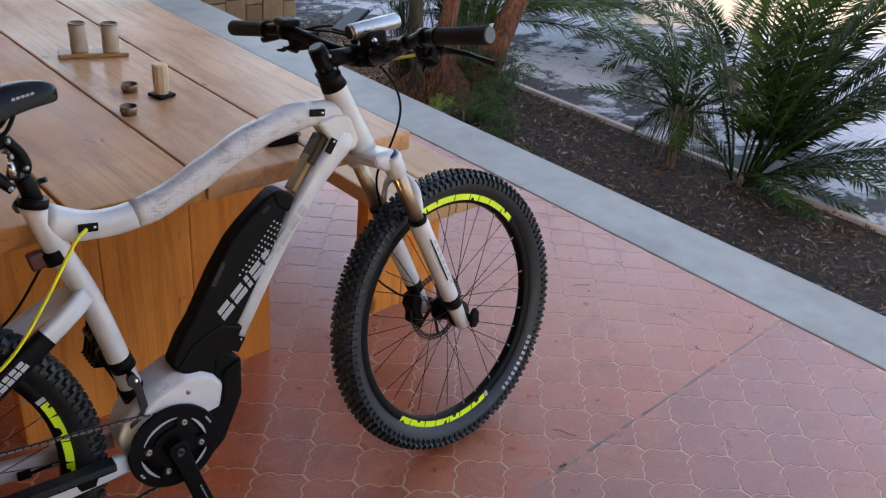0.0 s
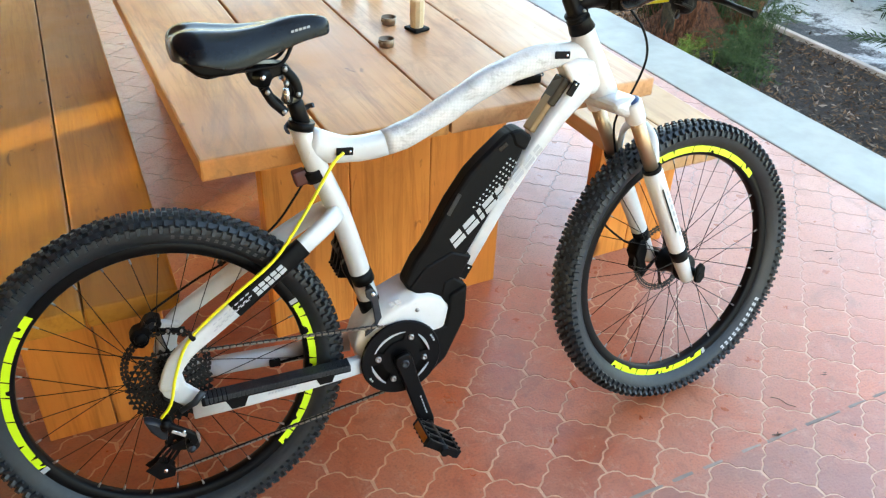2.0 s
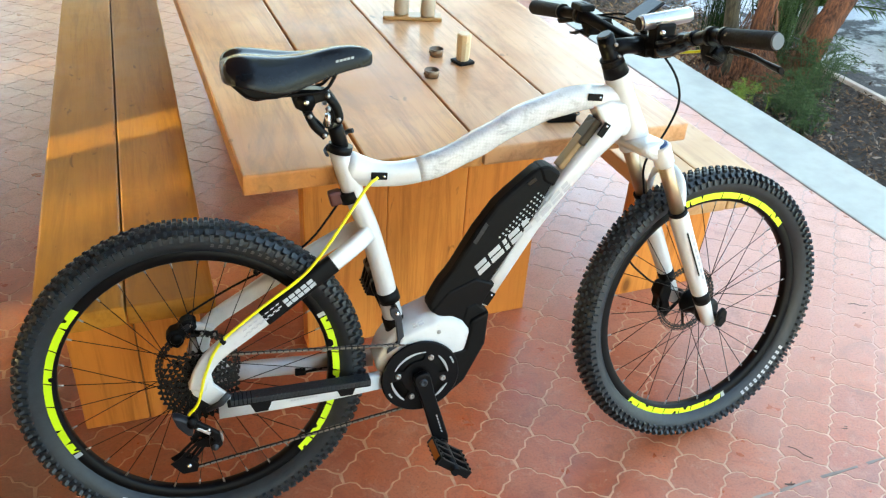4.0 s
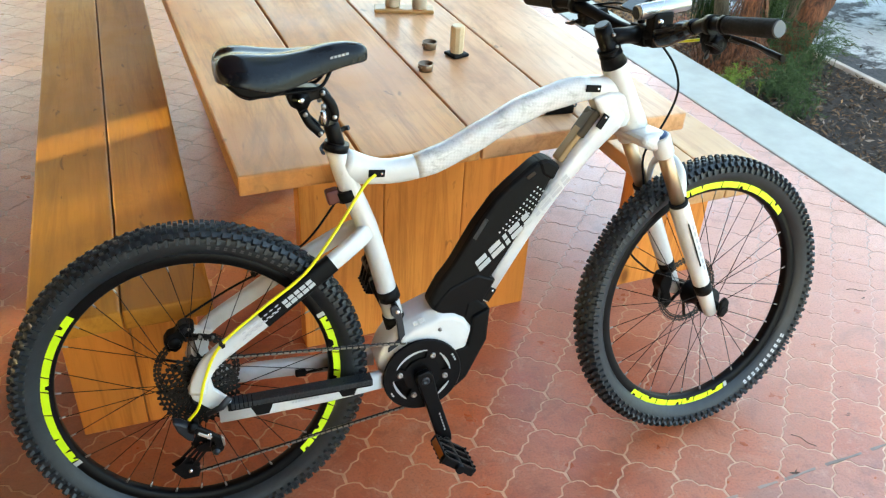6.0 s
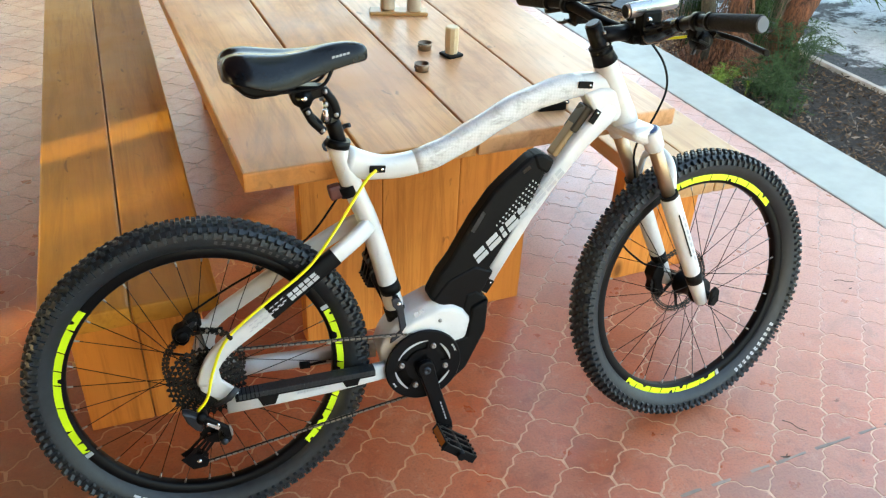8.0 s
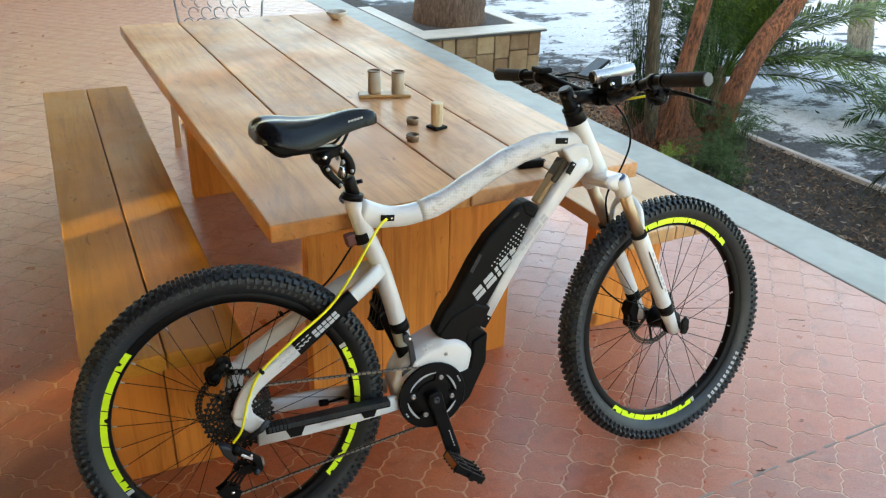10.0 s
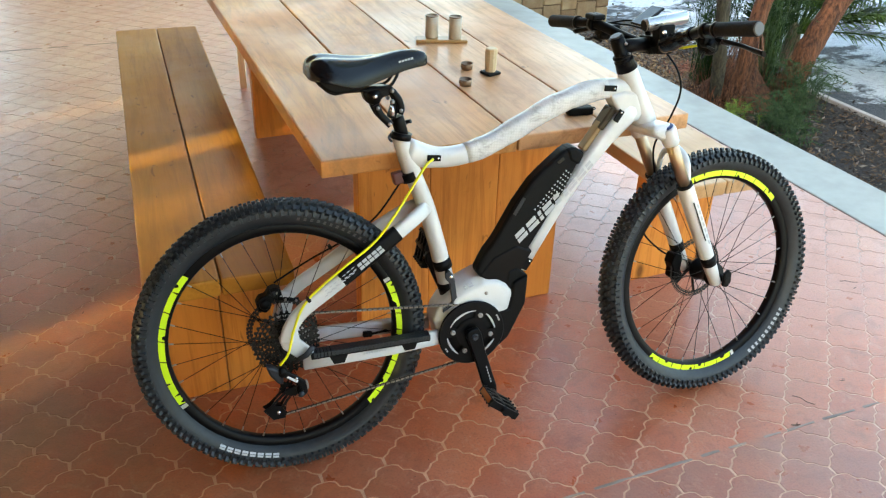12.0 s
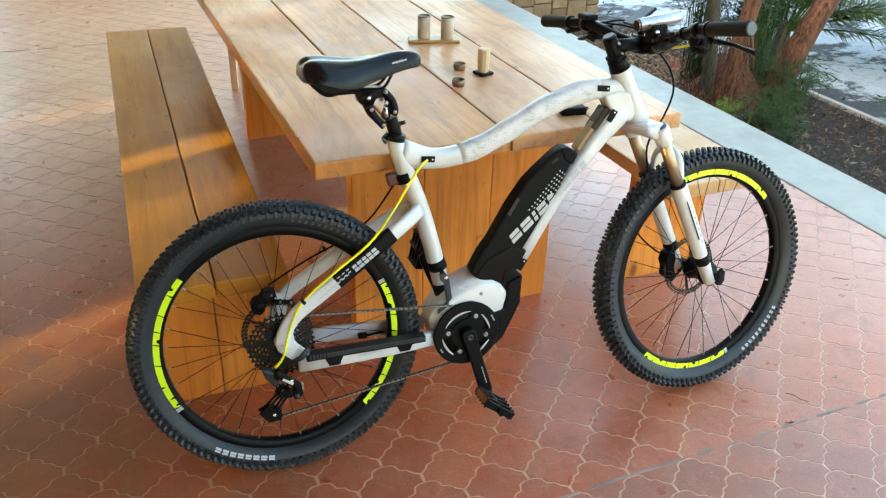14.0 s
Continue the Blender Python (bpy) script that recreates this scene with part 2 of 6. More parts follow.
def ground_material():
    m, nt, b = nodes_of("garden_soil")
    geo = nt.nodes.new("ShaderNodeNewGeometry")
    pos = geo.outputs["Position"]
    sep = nt.nodes.new("ShaderNodeSeparateXYZ")
    nt.links.new(pos, sep.inputs[0])
    mp = nt.nodes.new("ShaderNodeMapping")
    mp.inputs["Rotation"].default_value = (0, 0, radians(41))
    mp.inputs["Scale"].default_value = (1.0, 1.5, 1.0)
    nt.links.new(pos, mp.inputs[0])
    n1, n2 = noise_tex(nt, pos, 26.0, 6.0, 0.7), noise_tex(nt, mp.outputs[0], 1.7, 7.0, 0.72, 0.25)
    soil = ramp(nt, n1, [(0.3, (0.010, 0.008, 0.007)), (0.55, (0.027, 0.021, 0.018)), (0.72, (0.080, 0.062, 0.05))])
    far = ramp(nt, n1, [(0.3, (0.03, 0.033, 0.04)), (0.7, (0.075, 0.08, 0.09))])
    pale = ramp(nt, n1, [(0.3, (0.38, 0.41, 0.46)), (0.7, (0.58, 0.61, 0.64))])
    bend = nt.nodes.new("ShaderNodeMapRange")
    bend.inputs["From Min"].default_value, bend.inputs["From Max"].default_value = 3.4, 4.4
    bend.inputs["To Max"].default_value = 0.62
    nt.links.new(sep.outputs["Y"], bend.inputs["Value"])
    line = nt.nodes.new("ShaderNodeMath")
    line.operation = "ADD"
    nt.links.new(sep.outputs["X"], line.inputs[0])
    nt.links.new(bend.outputs[0], line.inputs[1])
    bank = nt.nodes.new("ShaderNodeMapRange")
    bank.inputs["From Min"].default_value, bank.inputs["From Max"].default_value = 4.3, 5.6
    bank.inputs["To Min"].default_value, bank.inputs["To Max"].default_value = -0.07, 0.05
    nt.links.new(line.outputs[0], bank.inputs["Value"])
    shift = nt.nodes.new("ShaderNodeMath")
    shift.operation = "ADD"
    nt.links.new(n2, shift.inputs[0])
    nt.links.new(bank.outputs[0], shift.inputs[1])
    # Dappled sun on the far ground, painted as pale patches.
    far = mix(nt, ramp(nt, shift.outputs[0], [(0.45, (0.0,) * 3), (0.53, (1.0,) * 3)]), far, pale)
    step = nt.nodes.new("ShaderNodeMath")
    step.operation = "GREATER_THAN"
    step.inputs[1].default_value = 4.36
    nt.links.new(line.outputs[0], step.inputs[0])
    nt.links.new(mix(nt, step.outputs[0], soil, far), b.inputs["Base Color"])
    b.inputs["Roughness"].default_value = 0.9
    bump(nt, b, n1, 0.8, 0.03)
    return m


GROUND = ground_material()


# ---- building helpers ----
def link_mesh(name, bm, mat, smooth=False):
    me = bpy.data.meshes.new(name)
    bm.to_mesh(me)
    bm.free()
    me.materials.append(mat)
    if smooth:
        me.shade_smooth()
    return new(name, me)


def part(name, bm, mat, parent, label="", smooth=False):
    ob = link_mesh(name, bm, mat, smooth)
    ob.parent = parent
    if label:
        ob["label"] = label
    return ob


def thing(name, m, label, category, group=""):
    ob = new(name)
    ob.empty_display_size = 0.05
    ob.matrix_world = m
    return tagged(ob, label, category, group)


def add_box(bm, lo, hi, bevel=0.0, m=None, seg=2):
    r = bmesh.ops.create_cube(bm, size=1.0)
    vs = r["verts"]
    c, s = [(a + b) / 2 for a, b in zip(lo, hi)], [b - a for a, b in zip(lo, hi)]
    for v in vs:
        v.co = Vector((v.co.x * s[0] + c[0], v.co.y * s[1] + c[1], v.co.z * s[2] + c[2]))
    if bevel:
        es = list({e for v in vs for e in v.link_edges})
        out = bmesh.ops.bevel(bm, geom=es, offset=bevel, segments=seg, affect="EDGES", profile=0.6)
        vs = list({v for f in out["faces"] for v in f.verts} | {v for v in vs if v.is_valid})
    if m is not None:
        bmesh.ops.transform(bm, matrix=m, verts=vs)
    return vs


def box(lo, hi, bevel=0.0, m=None, seg=2):
    bm = bmesh.new()
    add_box(bm, lo, hi, bevel, m, seg)
    return bm


def add_tube(bm, pts, radii, sides=12, caps=True, flat=None, sq=1.0):
    """A tube swept along points. radii: one or one each; a pair is (across, along flat)."""
    pts = [Vector(p) for p in pts]
    n = len(pts)
    if not isinstance(radii, (list, tuple)) or (len(radii) == 2 and n != 2 and isinstance(radii, tuple)):
        radii = [radii] * n
    rings, ref = [], Vector(flat) if flat else None
    prev = None
    for i, p in enumerate(pts):
        d = (pts[min(i + 1, n - 1)] - pts[max(i - 1, 0)]).normalized()
        if ref is not None:
            a = ref - d * ref.dot(d)
        elif prev is not None:
            a = prev - d * prev.dot(d)
        else:
            a = d.orthogonal()
        a.normalize()
        prev = a
        b = d.cross(a)
        ra, rb = radii[i] if isinstance(radii[i], (tuple, list)) else (radii[i], radii[i])
        cs = [(math.cos(k * math.tau / sides), math.sin(k * math.tau / sides)) for k in range(sides)]
        rings.append([bm.verts.new(p + a * ra * math.copysign(abs(c) ** sq, c) + b * rb * math.copysign(abs(s) ** sq, s)) for c, s in cs])
    for r0, r1 in zip(rings, rings[1:]):
        for k in range(sides):
            f = bm.faces.new((r0[k], r0[(k + 1) % sides], r1[(k + 1) % sides], r1[k]))
            f.smooth = True
    if caps:
        bm.faces.new(rings[0][::-1])
        bm.faces.new(rings[-1])
    return rings


def tube(pts, radii, sides=12, caps=True, flat=None, sq=1.0):
    """sq under 1 squares the section off."""
    bm = bmesh.new()
    add_tube(bm, pts, radii, sides, caps, flat, sq)
    return bm


def curve(pts, steps=6):
    """A smooth line through points (Catmull-Rom)."""
    P = [Vector(p) for p in pts]
    P = [P[0] * 2 - P[1], *P, P[-1] * 2 - P[-2]]
    out = []
    for a, b, c, d in zip(P, P[1:], P[2:], P[3:]):
        for k in range(steps):
            t = k / steps
            out.append(0.5 * ((2 * b) + (c - a) * t + (2 * a - 5 * b + 4 * c - d) * t * t + (3 * b - a - 3 * c + d) * t ** 3))
    return out + [P[-2]]


def add_lathe(bm, prof, axis="z", at=(0, 0, 0), sides=32, closed=False, smooth=True):
    """Turns a profile of (radius, along) about an axis."""
    at = Vector(at)
    ax = {"x": lambda r, h, c, s: Vector((h, r * c, r * s)), "y": lambda r, h, c, s: Vector((r * c, h, r * s)), "z": lambda r, h, c, s: Vector((r * c, r * s, h))}[axis]
    rings = []
    for r, h in prof:
        if r < 1e-6:
            rings.append([bm.verts.new(at + ax(0, h, 1, 0))])
        else:
            rings.append([bm.verts.new(at + ax(r, h, math.cos(k * math.tau / sides), math.sin(k * math.tau / sides))) for k in range(sides)])
    pairs = list(zip(rings, rings[1:])) + ([(rings[-1], rings[0])] if closed else [])
    for a, b in pairs:
        for k in range(sides):
            k2 = (k + 1) % sides
            vs = [a[k % len(a)], a[k2 % len(a)], b[k2 % len(b)], b[k % len(b)]]
            vs = list(dict.fromkeys(vs))
            if len(vs) > 2:
                f = bm.faces.new(vs)
                f.smooth = smooth
    return rings


def lathe(prof, axis="z", at=(0, 0, 0), sides=32, closed=False, smooth=True):
    bm = bmesh.new()
    add_lathe(bm, prof, axis, at, sides, closed, smooth)
    bmesh.ops.recalc_face_normals(bm, faces=bm.faces)
    return bm


def prism(outline, y0, y1, bevel=0.0, seg=2):
    """A side-view outline (x, z) given thickness from y0 to y1."""
    bm = bmesh.new()
    a = [bm.verts.new((x, y0, z)) for x, z in outline]
    b = [bm.verts.new((x, y1, z)) for x, z in outline]
    n = len(outline)
    bm.faces.new(a)
    bm.faces.new(b[::-1])
    for k in range(n):
        bm.faces.new((a[k], b[k], b[(k + 1) % n], a[(k + 1) % n]))
    bmesh.ops.recalc_face_normals(bm, faces=bm.faces)
    if bevel:
        bmesh.ops.bevel(bm, geom=bm.edges[:], offset=bevel, segments=seg, affect="EDGES", profile=0.5)
    return bm


def lettering(text, size, parent, m, mat, name="lettering", shear=0.0, squash=1.0, spread=1.0):
    """Words in the built-in font, as a mesh in the plane of m."""
    cu = bpy.data.curves.new(name, "FONT")
    cu.body, cu.size, cu.shear, cu.extrude, cu.resolution_u = text, size, shear, 0.0004, 3
    cu.space_character = spread
    cu.align_x, cu.align_y = "CENTER", "CENTER"
    tmp = bpy.data.objects.new("tmp", cu)
    me = bpy.data.meshes.new_from_object(tmp)
    bpy.data.objects.remove(tmp)
    bpy.data.curves.remove(cu)
    me.materials.append(mat)
    me.transform(Matrix.Diagonal((squash, 1, 1, 1)))
    me.transform(m)
    ob = new(name, me)
    ob.parent = parent
    return ob


# ---- terrace, garden ground, added shelter ----
GZ = -0.40


def structure(name, bm, mat, label, category="", smooth=False):
    return tagged(link_mesh(name, bm, mat, smooth), label, category or name.replace("_", " "), kind="structure")


bm = bmesh.new()
bmesh.ops.create_grid(bm, x_segments=2, y_segments=2, size=900)
for v in bm.verts:
    v.co.z = GZ
structure("ground", bm, GROUND, "dark garden soil, with painted sun dapples on pale ground beyond the edging", "ground")

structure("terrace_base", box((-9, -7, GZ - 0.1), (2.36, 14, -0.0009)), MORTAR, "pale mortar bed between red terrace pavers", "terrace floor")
structure("curb_joint", box((2.3565, -7, -0.03), (2.3618, 14, 0.0010)), plain("dark_grit_joint", (0.13, 0.09, 0.075), 0.9, spread=0.4, scale=60), "dark gritty joint along the concrete edge strip", "joint")
structure("curb", box((2.362, -7, GZ - 0.1), (2.69, 14, 0.004), 0.008), CONCRETE, "smooth grey concrete edge strip of the terrace", "kerb")
# Unseen roof slab, added to hold back the sky overhead.
structure("ceiling", box((-5.4, -6.5, 3.102), (0.60, 9.8, 3.3)), BEAM_WOOD, "unseen timber ceiling added over the terrace to block sky light", "ceiling")
# bands of the unseen screen added to shape the sun: height range, then openings (y from, y to, share left open between
# the slats)
SCREEN = (
    (0.90, 1.62, ((-1.217, -1.047, 0.25), (-1.047, -1.004, 0.07), (-1.004, -0.845, 0.35), (-0.62, -0.58, 0.5), (0.96, 1.16, 0.25))),
    (1.62, 2.25, ((-1.548, -1.430, 0.20), (-1.430, -1.330, 0.16), (-1.330, -1.200, 0.28), (-1.200, -0.972, 0.16), (-0.920, -0.815, 0.95), (-0.650, -0.575, 0.85), (0.94, 1.04, 0.28))),
    (2.25, 2.60, ((-0.640, -0.470, 0.24), (-0.20, -0.10, 0.14))),
)
bm = bmesh.new()
for z0, z1, gaps in SCREEN:
    edge = -3.2
    for y0, y1, share in gaps:
        if y0 > edge:
            add_box(bm, (-5.2, edge, z0), (-5.0, y0, z1))
        n = max(1, round((y1 - y0) / 0.02))
        for k in range(n):
            a = y0 + (y1 - y0) * k / n
            add_box(bm, (-5.105, a, z0), (-5.098, a + (y1 - y0) / n * (1 - share), z1))
        edge = y1
    add_box(bm, (-5.2, edge, z0), (-5.0, 11.0, z1))
add_box(bm, (-5.2, -3.2, 2.60), (-5.0, 11.0, 3.1))
# gap kept from 0.06 to 0.24 so low sun adds warm bounce
add_box(bm, (-5.2, -3.2, 0.24), (-5.0, 11.0, 0.90))
add_box(bm, (-5.2, -3.2, -0.01), (-5.0, 11.0, 0.06))
structure("wall_west", bm, BEAM_WOOD, "unseen timber screen added to cut the sun into bands, with a low gap and slatted openings", "wall")
# North wall is unseen, added to cut bright sky reflections.
structure("wall_north", box((-1.6, 11.0, -0.01), (2.3, 11.2, 3.1)), RENDERED, "unseen cream rendered wall added to close the terrace and cut reflected sky", "wall")
# South wall is unseen too, added to keep the left side dim.
structure("wall_south", box((-5.2, -3.4, -0.01), (-0.6, -3.2, 3.1)), BEAM_WOOD, "unseen timber-clad wall added behind the terrace to block light from there", "wall")

EDGING = plain("grey_edging", (0.42, 0.38, 0.34), 0.8, spread=0.2, scale=20, relief=0.3)
structure("garden_edging", box((4.318, -6, GZ - 0.05), (4.36, 3.0, GZ + 0.03), 0.008), EDGING, "thin weathered edging strip across the garden soil", "edging")


# ---- table and benches ----
def picnic_table():
    t = thing("picnic_table", pose(0, 0, 0), "large heavy pine plank table with slab legs", "table")
    w, L = 1.056, 2.335
    for k in range(4):
        x0, x1 = w * k / 4 + (0.0025 if k else 0.010), w * (k + 1) / 4 - (0.0025 if k < 3 else 0)
        part("plank", box((x0, 0.005, 0.716), (x1, L, 0.76), 0.005), TOP_WOOD if k < 2 else PALE_TOP_WOOD, t)
    for y0, y1 in ((0.345, 0.40), (2.05, 2.105)):
        for k in range(3):
            x0 = 0.20 + 0.226 * k
            part("leg_board", box((x0, y0, 0), (x0 + 0.225, y1, 0.715), 0.004), LEG_WOOD, t)
    part("stretcher", box((0.42, 0.402, 0.25), (0.62, 2.048, 0.30), 0.005), BENCH_WOOD, t)
    return t


def plank_bench(m, y0, y1, leg0, leg1, wood_top, label):
    t = thing("plank_bench", m, label, "bench", "benches at the table")
    for x0, x1 in ((-0.183, -0.0015), (0.0015, 0.183)):
        part("plank", box((x0, y0, 0.415), (x1, y1, 0.463), 0.006), wood_top, t)
    for y in (leg0, leg1):
        for x0, x1 in ((-0.15, -0.001), (0.001, 0.15)):
            part("leg_board", box((x0, y, 0), (x1, y + 0.05, 0.414), 0.004), LEG_WOOD, t)
    return t


picnic_table()
plank_bench(pose(-0.24, 0.2, 0, 0, 0, -1.9), -0.15, 2.24, 0.0, 2.0, BENCH_WOOD, "long two-plank oiled pine bench with slab legs")
plank_bench(pose(1.345, 0.3, 0), -0.19, 2.1, 0.02, 1.9, FADED_WOOD, "long two-plank bench of faded pine by the concrete kerb")


# ---- bicycle ----
def white_paint():
    m, nt, b = nodes_of("white_frame_paint")
    v = tex_coord(nt)
    n1, n2 = noise_tex(nt, v, 9.0, 5.0), noise_tex(nt, v, 70.0, 4.0)
    col = ramp(nt, n1, [(0.35, (0.50, 0.50, 0.495)), (0.65, (0.61, 0.61, 0.61))])
    col = mix(nt, ramp(nt, n2, [(0.62, (0.0,) * 3), (0.75, (0.35,) * 3)]), col, (0.42, 0.38, 0.33))
    nt.links.new(col, b.inputs["Base Color"])
    b.inputs["Roughness"].default_value = 0.28
    b.inputs["Coat Weight"].default_value = 0.4
    b.inputs["Coat Roughness"].default_value = 0.1
    return m


def film_material():
    m, nt, b = nodes_of("clear_wrinkled_film")
    v = tex_coord(nt, (1, 1, 1))
    ck = nt.nodes.new("ShaderNodeTexChecker")
    ck.inputs["Scale"].default_value = 210.0
    rot = nt.nodes.new("ShaderNodeMapping")
    rot.inputs["Rotation"].default_value = (0, radians(38), 0)
    nt.links.new(v, rot.inputs[0])
    nt.links.new(rot.outputs[0], ck.inputs["Vector"])
    st = noise_tex(nt, tex_coord(nt, (1, 1, 1.6)), 26.0, 6.0, 0.7, 0.5)
    col = mix(nt, ck.outputs["Fac"], (0.54, 0.535, 0.53), (0.595, 0.59, 0.585))
    col = mix(nt, ramp(nt, st, [(0.50, (0.0,) * 3), (0.66, (0.55,) * 3)]), col, (0.17, 0.16, 0.15))
    nt.links.new(col, b.inputs["Base Color"])
    b.inputs["Roughness"].default_value = 0.22
    bump(nt, b, st, 0.35, 0.004)
    return m


WHITE = white_paint()
FILM = film_material()
TYRE = plain("black_tyre_rubber", (0.0125, 0.0168, 0.0215), 0.46, spread=0.4, scale=60, relief=0.15)
TYRE.node_tree.nodes["Principled BSDF"].inputs["Specular IOR Level"].default_value = 0.4
SATIN = plain("satin_black_alloy", (0.0038, 0.0038, 0.0045), 0.34, spread=0.2)
BLACK = plain("black_plastic", (0.0036, 0.0036, 0.004), 0.5, spread=0.25, scale=50, relief=0.05)
GLOSS = plain("gloss_black_vinyl", (0.0040, 0.0050, 0.0072), 0.19, spread=0.2, scale=90, relief=0.08)
STEEL = plain("worn_steel", (0.32, 0.31, 0.30), 0.35, 0.9, spread=0.2, scale=60)
DARK_STEEL = plain("dark_oiled_steel", (0.045, 0.043, 0.042), 0.36, 0.75, spread=0.3, scale=70)
ALLOY = plain("polished_alloy", (0.72, 0.73, 0.75), 0.2, 0.95, spread=0.06, scale=30)
YELLOW = plain("neon_yellow", (0.62, 0.84, 0.012), 0.42, spread=0.08)
YELLOW_CABLE = plain("yellow_cable_housing", (0.80, 0.74, 0.015), 0.35, spread=0.05)
BRONZE = plain("bronze_stanchion", (0.38, 0.29, 0.20), 0.36, 0.85, spread=0.08)
GREY_PRINT = plain("light_grey_print", (0.40, 0.41, 0.42), 0.4, spread=0.08)
PALE_PRINT = plain("silver_grey_print", (0.40, 0.40, 0.42), 0.4, spread=0.1)
DIM_PRINT = plain("worn_grey_tyre_print", (0.10, 0.10, 0.105), 0.5, spread=0.3, scale=80)
BLUE_CAP = plain("dark_blue_cap", (0.02, 0.045, 0.12), 0.3, 0.3)
CHAIN = plain("chain_plate_steel", (0.17, 0.15, 0.13), 0.35, 0.6, spread=0.3, scale=120)
SPROCKET = plain("black_coated_steel", (0.012, 0.012, 0.012), 0.35, 0.3, spread=0.4, scale=90)
PALE_LABEL = plain("dark_grey_label", (0.03, 0.03, 0.032), 0.5, spread=0.5, scale=200)
LAMP_ALLOY = plain("brushed_lamp_alloy", (0.40, 0.41, 0.43), 0.26, 0.9, spread=0.06, scale=30)
GREY_END = plain("grey_grip_end", (0.10, 0.11, 0.12), 0.6)
RED_LENS = plain("red_lamp_lens", (0.07, 0.006, 0.004), 0.45)
SMOKED = plain("smoked_brown_cover", (0.035, 0.024, 0.014), 0.3, 0.1, spread=0.3, scale=12)
AMBER = plain("amber_reflector", (0.30, 0.085, 0.015), 0.2)
GUN = plain("grey_anodised_alloy", (0.03, 0.033, 0.04), 0.35, 0.4, spread=0.2)
REFLECTION_TAPE = plain("wood_reflection_tape", (0.24, 0.15, 0.065), 0.38, 0.2, spread=0.25, scale=10)
GRIP = plain("black_ribbed_rubber", (0.014, 0.014, 0.015), 0.7, spread=0.3, scale=220, relief=0.5)

SENSOR_X, SENSOR_Z = 0.236, 0.279
HUB_X, FRONT_X, R = 0.02, 1.212, 0.353
STAND = pose(-0.1481, -0.1477, 0.004, 0, 0, -4.58) @ pose(0, 0, 0, -10.41, 0, 0)
bike = thing("bicycle", STAND,
             "white electric mountain bicycle with black battery leaning on the table edge", "bicycle")
STEER = 7.2
HB, AX = Vector((0.978, 0, 0.796)), Vector((-0.40, 0, 0.916)).normalized()
TURN_M = Matrix.Translation(HB) @ Matrix.Rotation(radians(STEER), 4, AX) @ Matrix.Translation(-HB)


def V(x, z, y=0.0):
    return Vector((x, y, z))


def knobby_tyre():
    bm = bmesh.new()
    prof = [(0.292, -0.013), (0.299, -0.021), (0.313, -0.029), (0.328, -0.031), (0.338, -0.026), (0.3445, -0.015), (0.346, 0)]
    prof += [(r, -y) for r, y in prof[-2::-1]] + [(0.290, 0.010), (0.290, -0.010)]
    add_lathe(bm, prof, "y", (0, 0, 0), 72, True)
    bmesh.ops.recalc_face_normals(bm, faces=bm.faces)
    n = 110
    for k in range(n):
        for y, w, ln, tilt, ph, h in ((-0.0285, 0.0130, 0.0082, -50, 0.0, 0.0096), (-0.0175, 0.0072, 0.0084, -22, 0.5, 0.0084), (-0.0055, 0.0080, 0.0090, -6, 0.0, 0.0076),
                                      (-0.0335, 0.0165, 0.0072, -80, 0.5, 0.0056), (0.0335, 0.0165, 0.0072, 80, 0.0, 0.0056), (0.0055, 0.0080, 0.0090, 6, 0.5, 0.0076), (0.0175, 0.0072, 0.0084, 22, 0.0, 0.0084), (0.0285, 0.0130, 0.0082, 50, 0.5, 0.0096)):
            a = (k + ph) * math.tau / n
            r = 0.3455 - (abs(y) / 0.0310) ** 3 * 0.0135 if abs(y) < 0.031 else 0.3265
            y = max(-0.0305, min(0.0305, y))
            m = Matrix.Rotation(-a, 4, "Y") @ Matrix.Translation((r, y, 0)) @ Matrix.Rotation(radians(tilt), 4, "Z")
            vs = [bm.verts.new(m @ Vector((dx, dy * s, dz * s))) for dx, s in ((-0.002, 1.0), (h * 0.85, 0.82)) for dy, dz in ((-w / 2, -ln / 2), (w / 2, -ln / 2), (w / 2, ln / 2), (-w / 2, ln / 2))]
            bm.faces.new((vs[4], vs[5], vs[6], vs[7]))
            for i in range(4):
                bm.faces.new((vs[i], vs[(i + 1) % 4], vs[4 + (i + 1) % 4], vs[4 + i]))
    return bm


def arc_patch(r0, r1, a0, a1, y, steps=4):
    bm = bmesh.new()
    rows = []
    for k in range(steps + 1):
        a = radians(a0 + (a1 - a0) * k / steps)
        rows.append([bm.verts.new((r * math.cos(a), -yy, r * math.sin(a))) for r, yy in ((r0, y[0]), (r1, y[1]))])
    for p, q in zip(rows, rows[1:]):
        bm.faces.new((p[0], p[1], q[1], q[0]))
    return bm


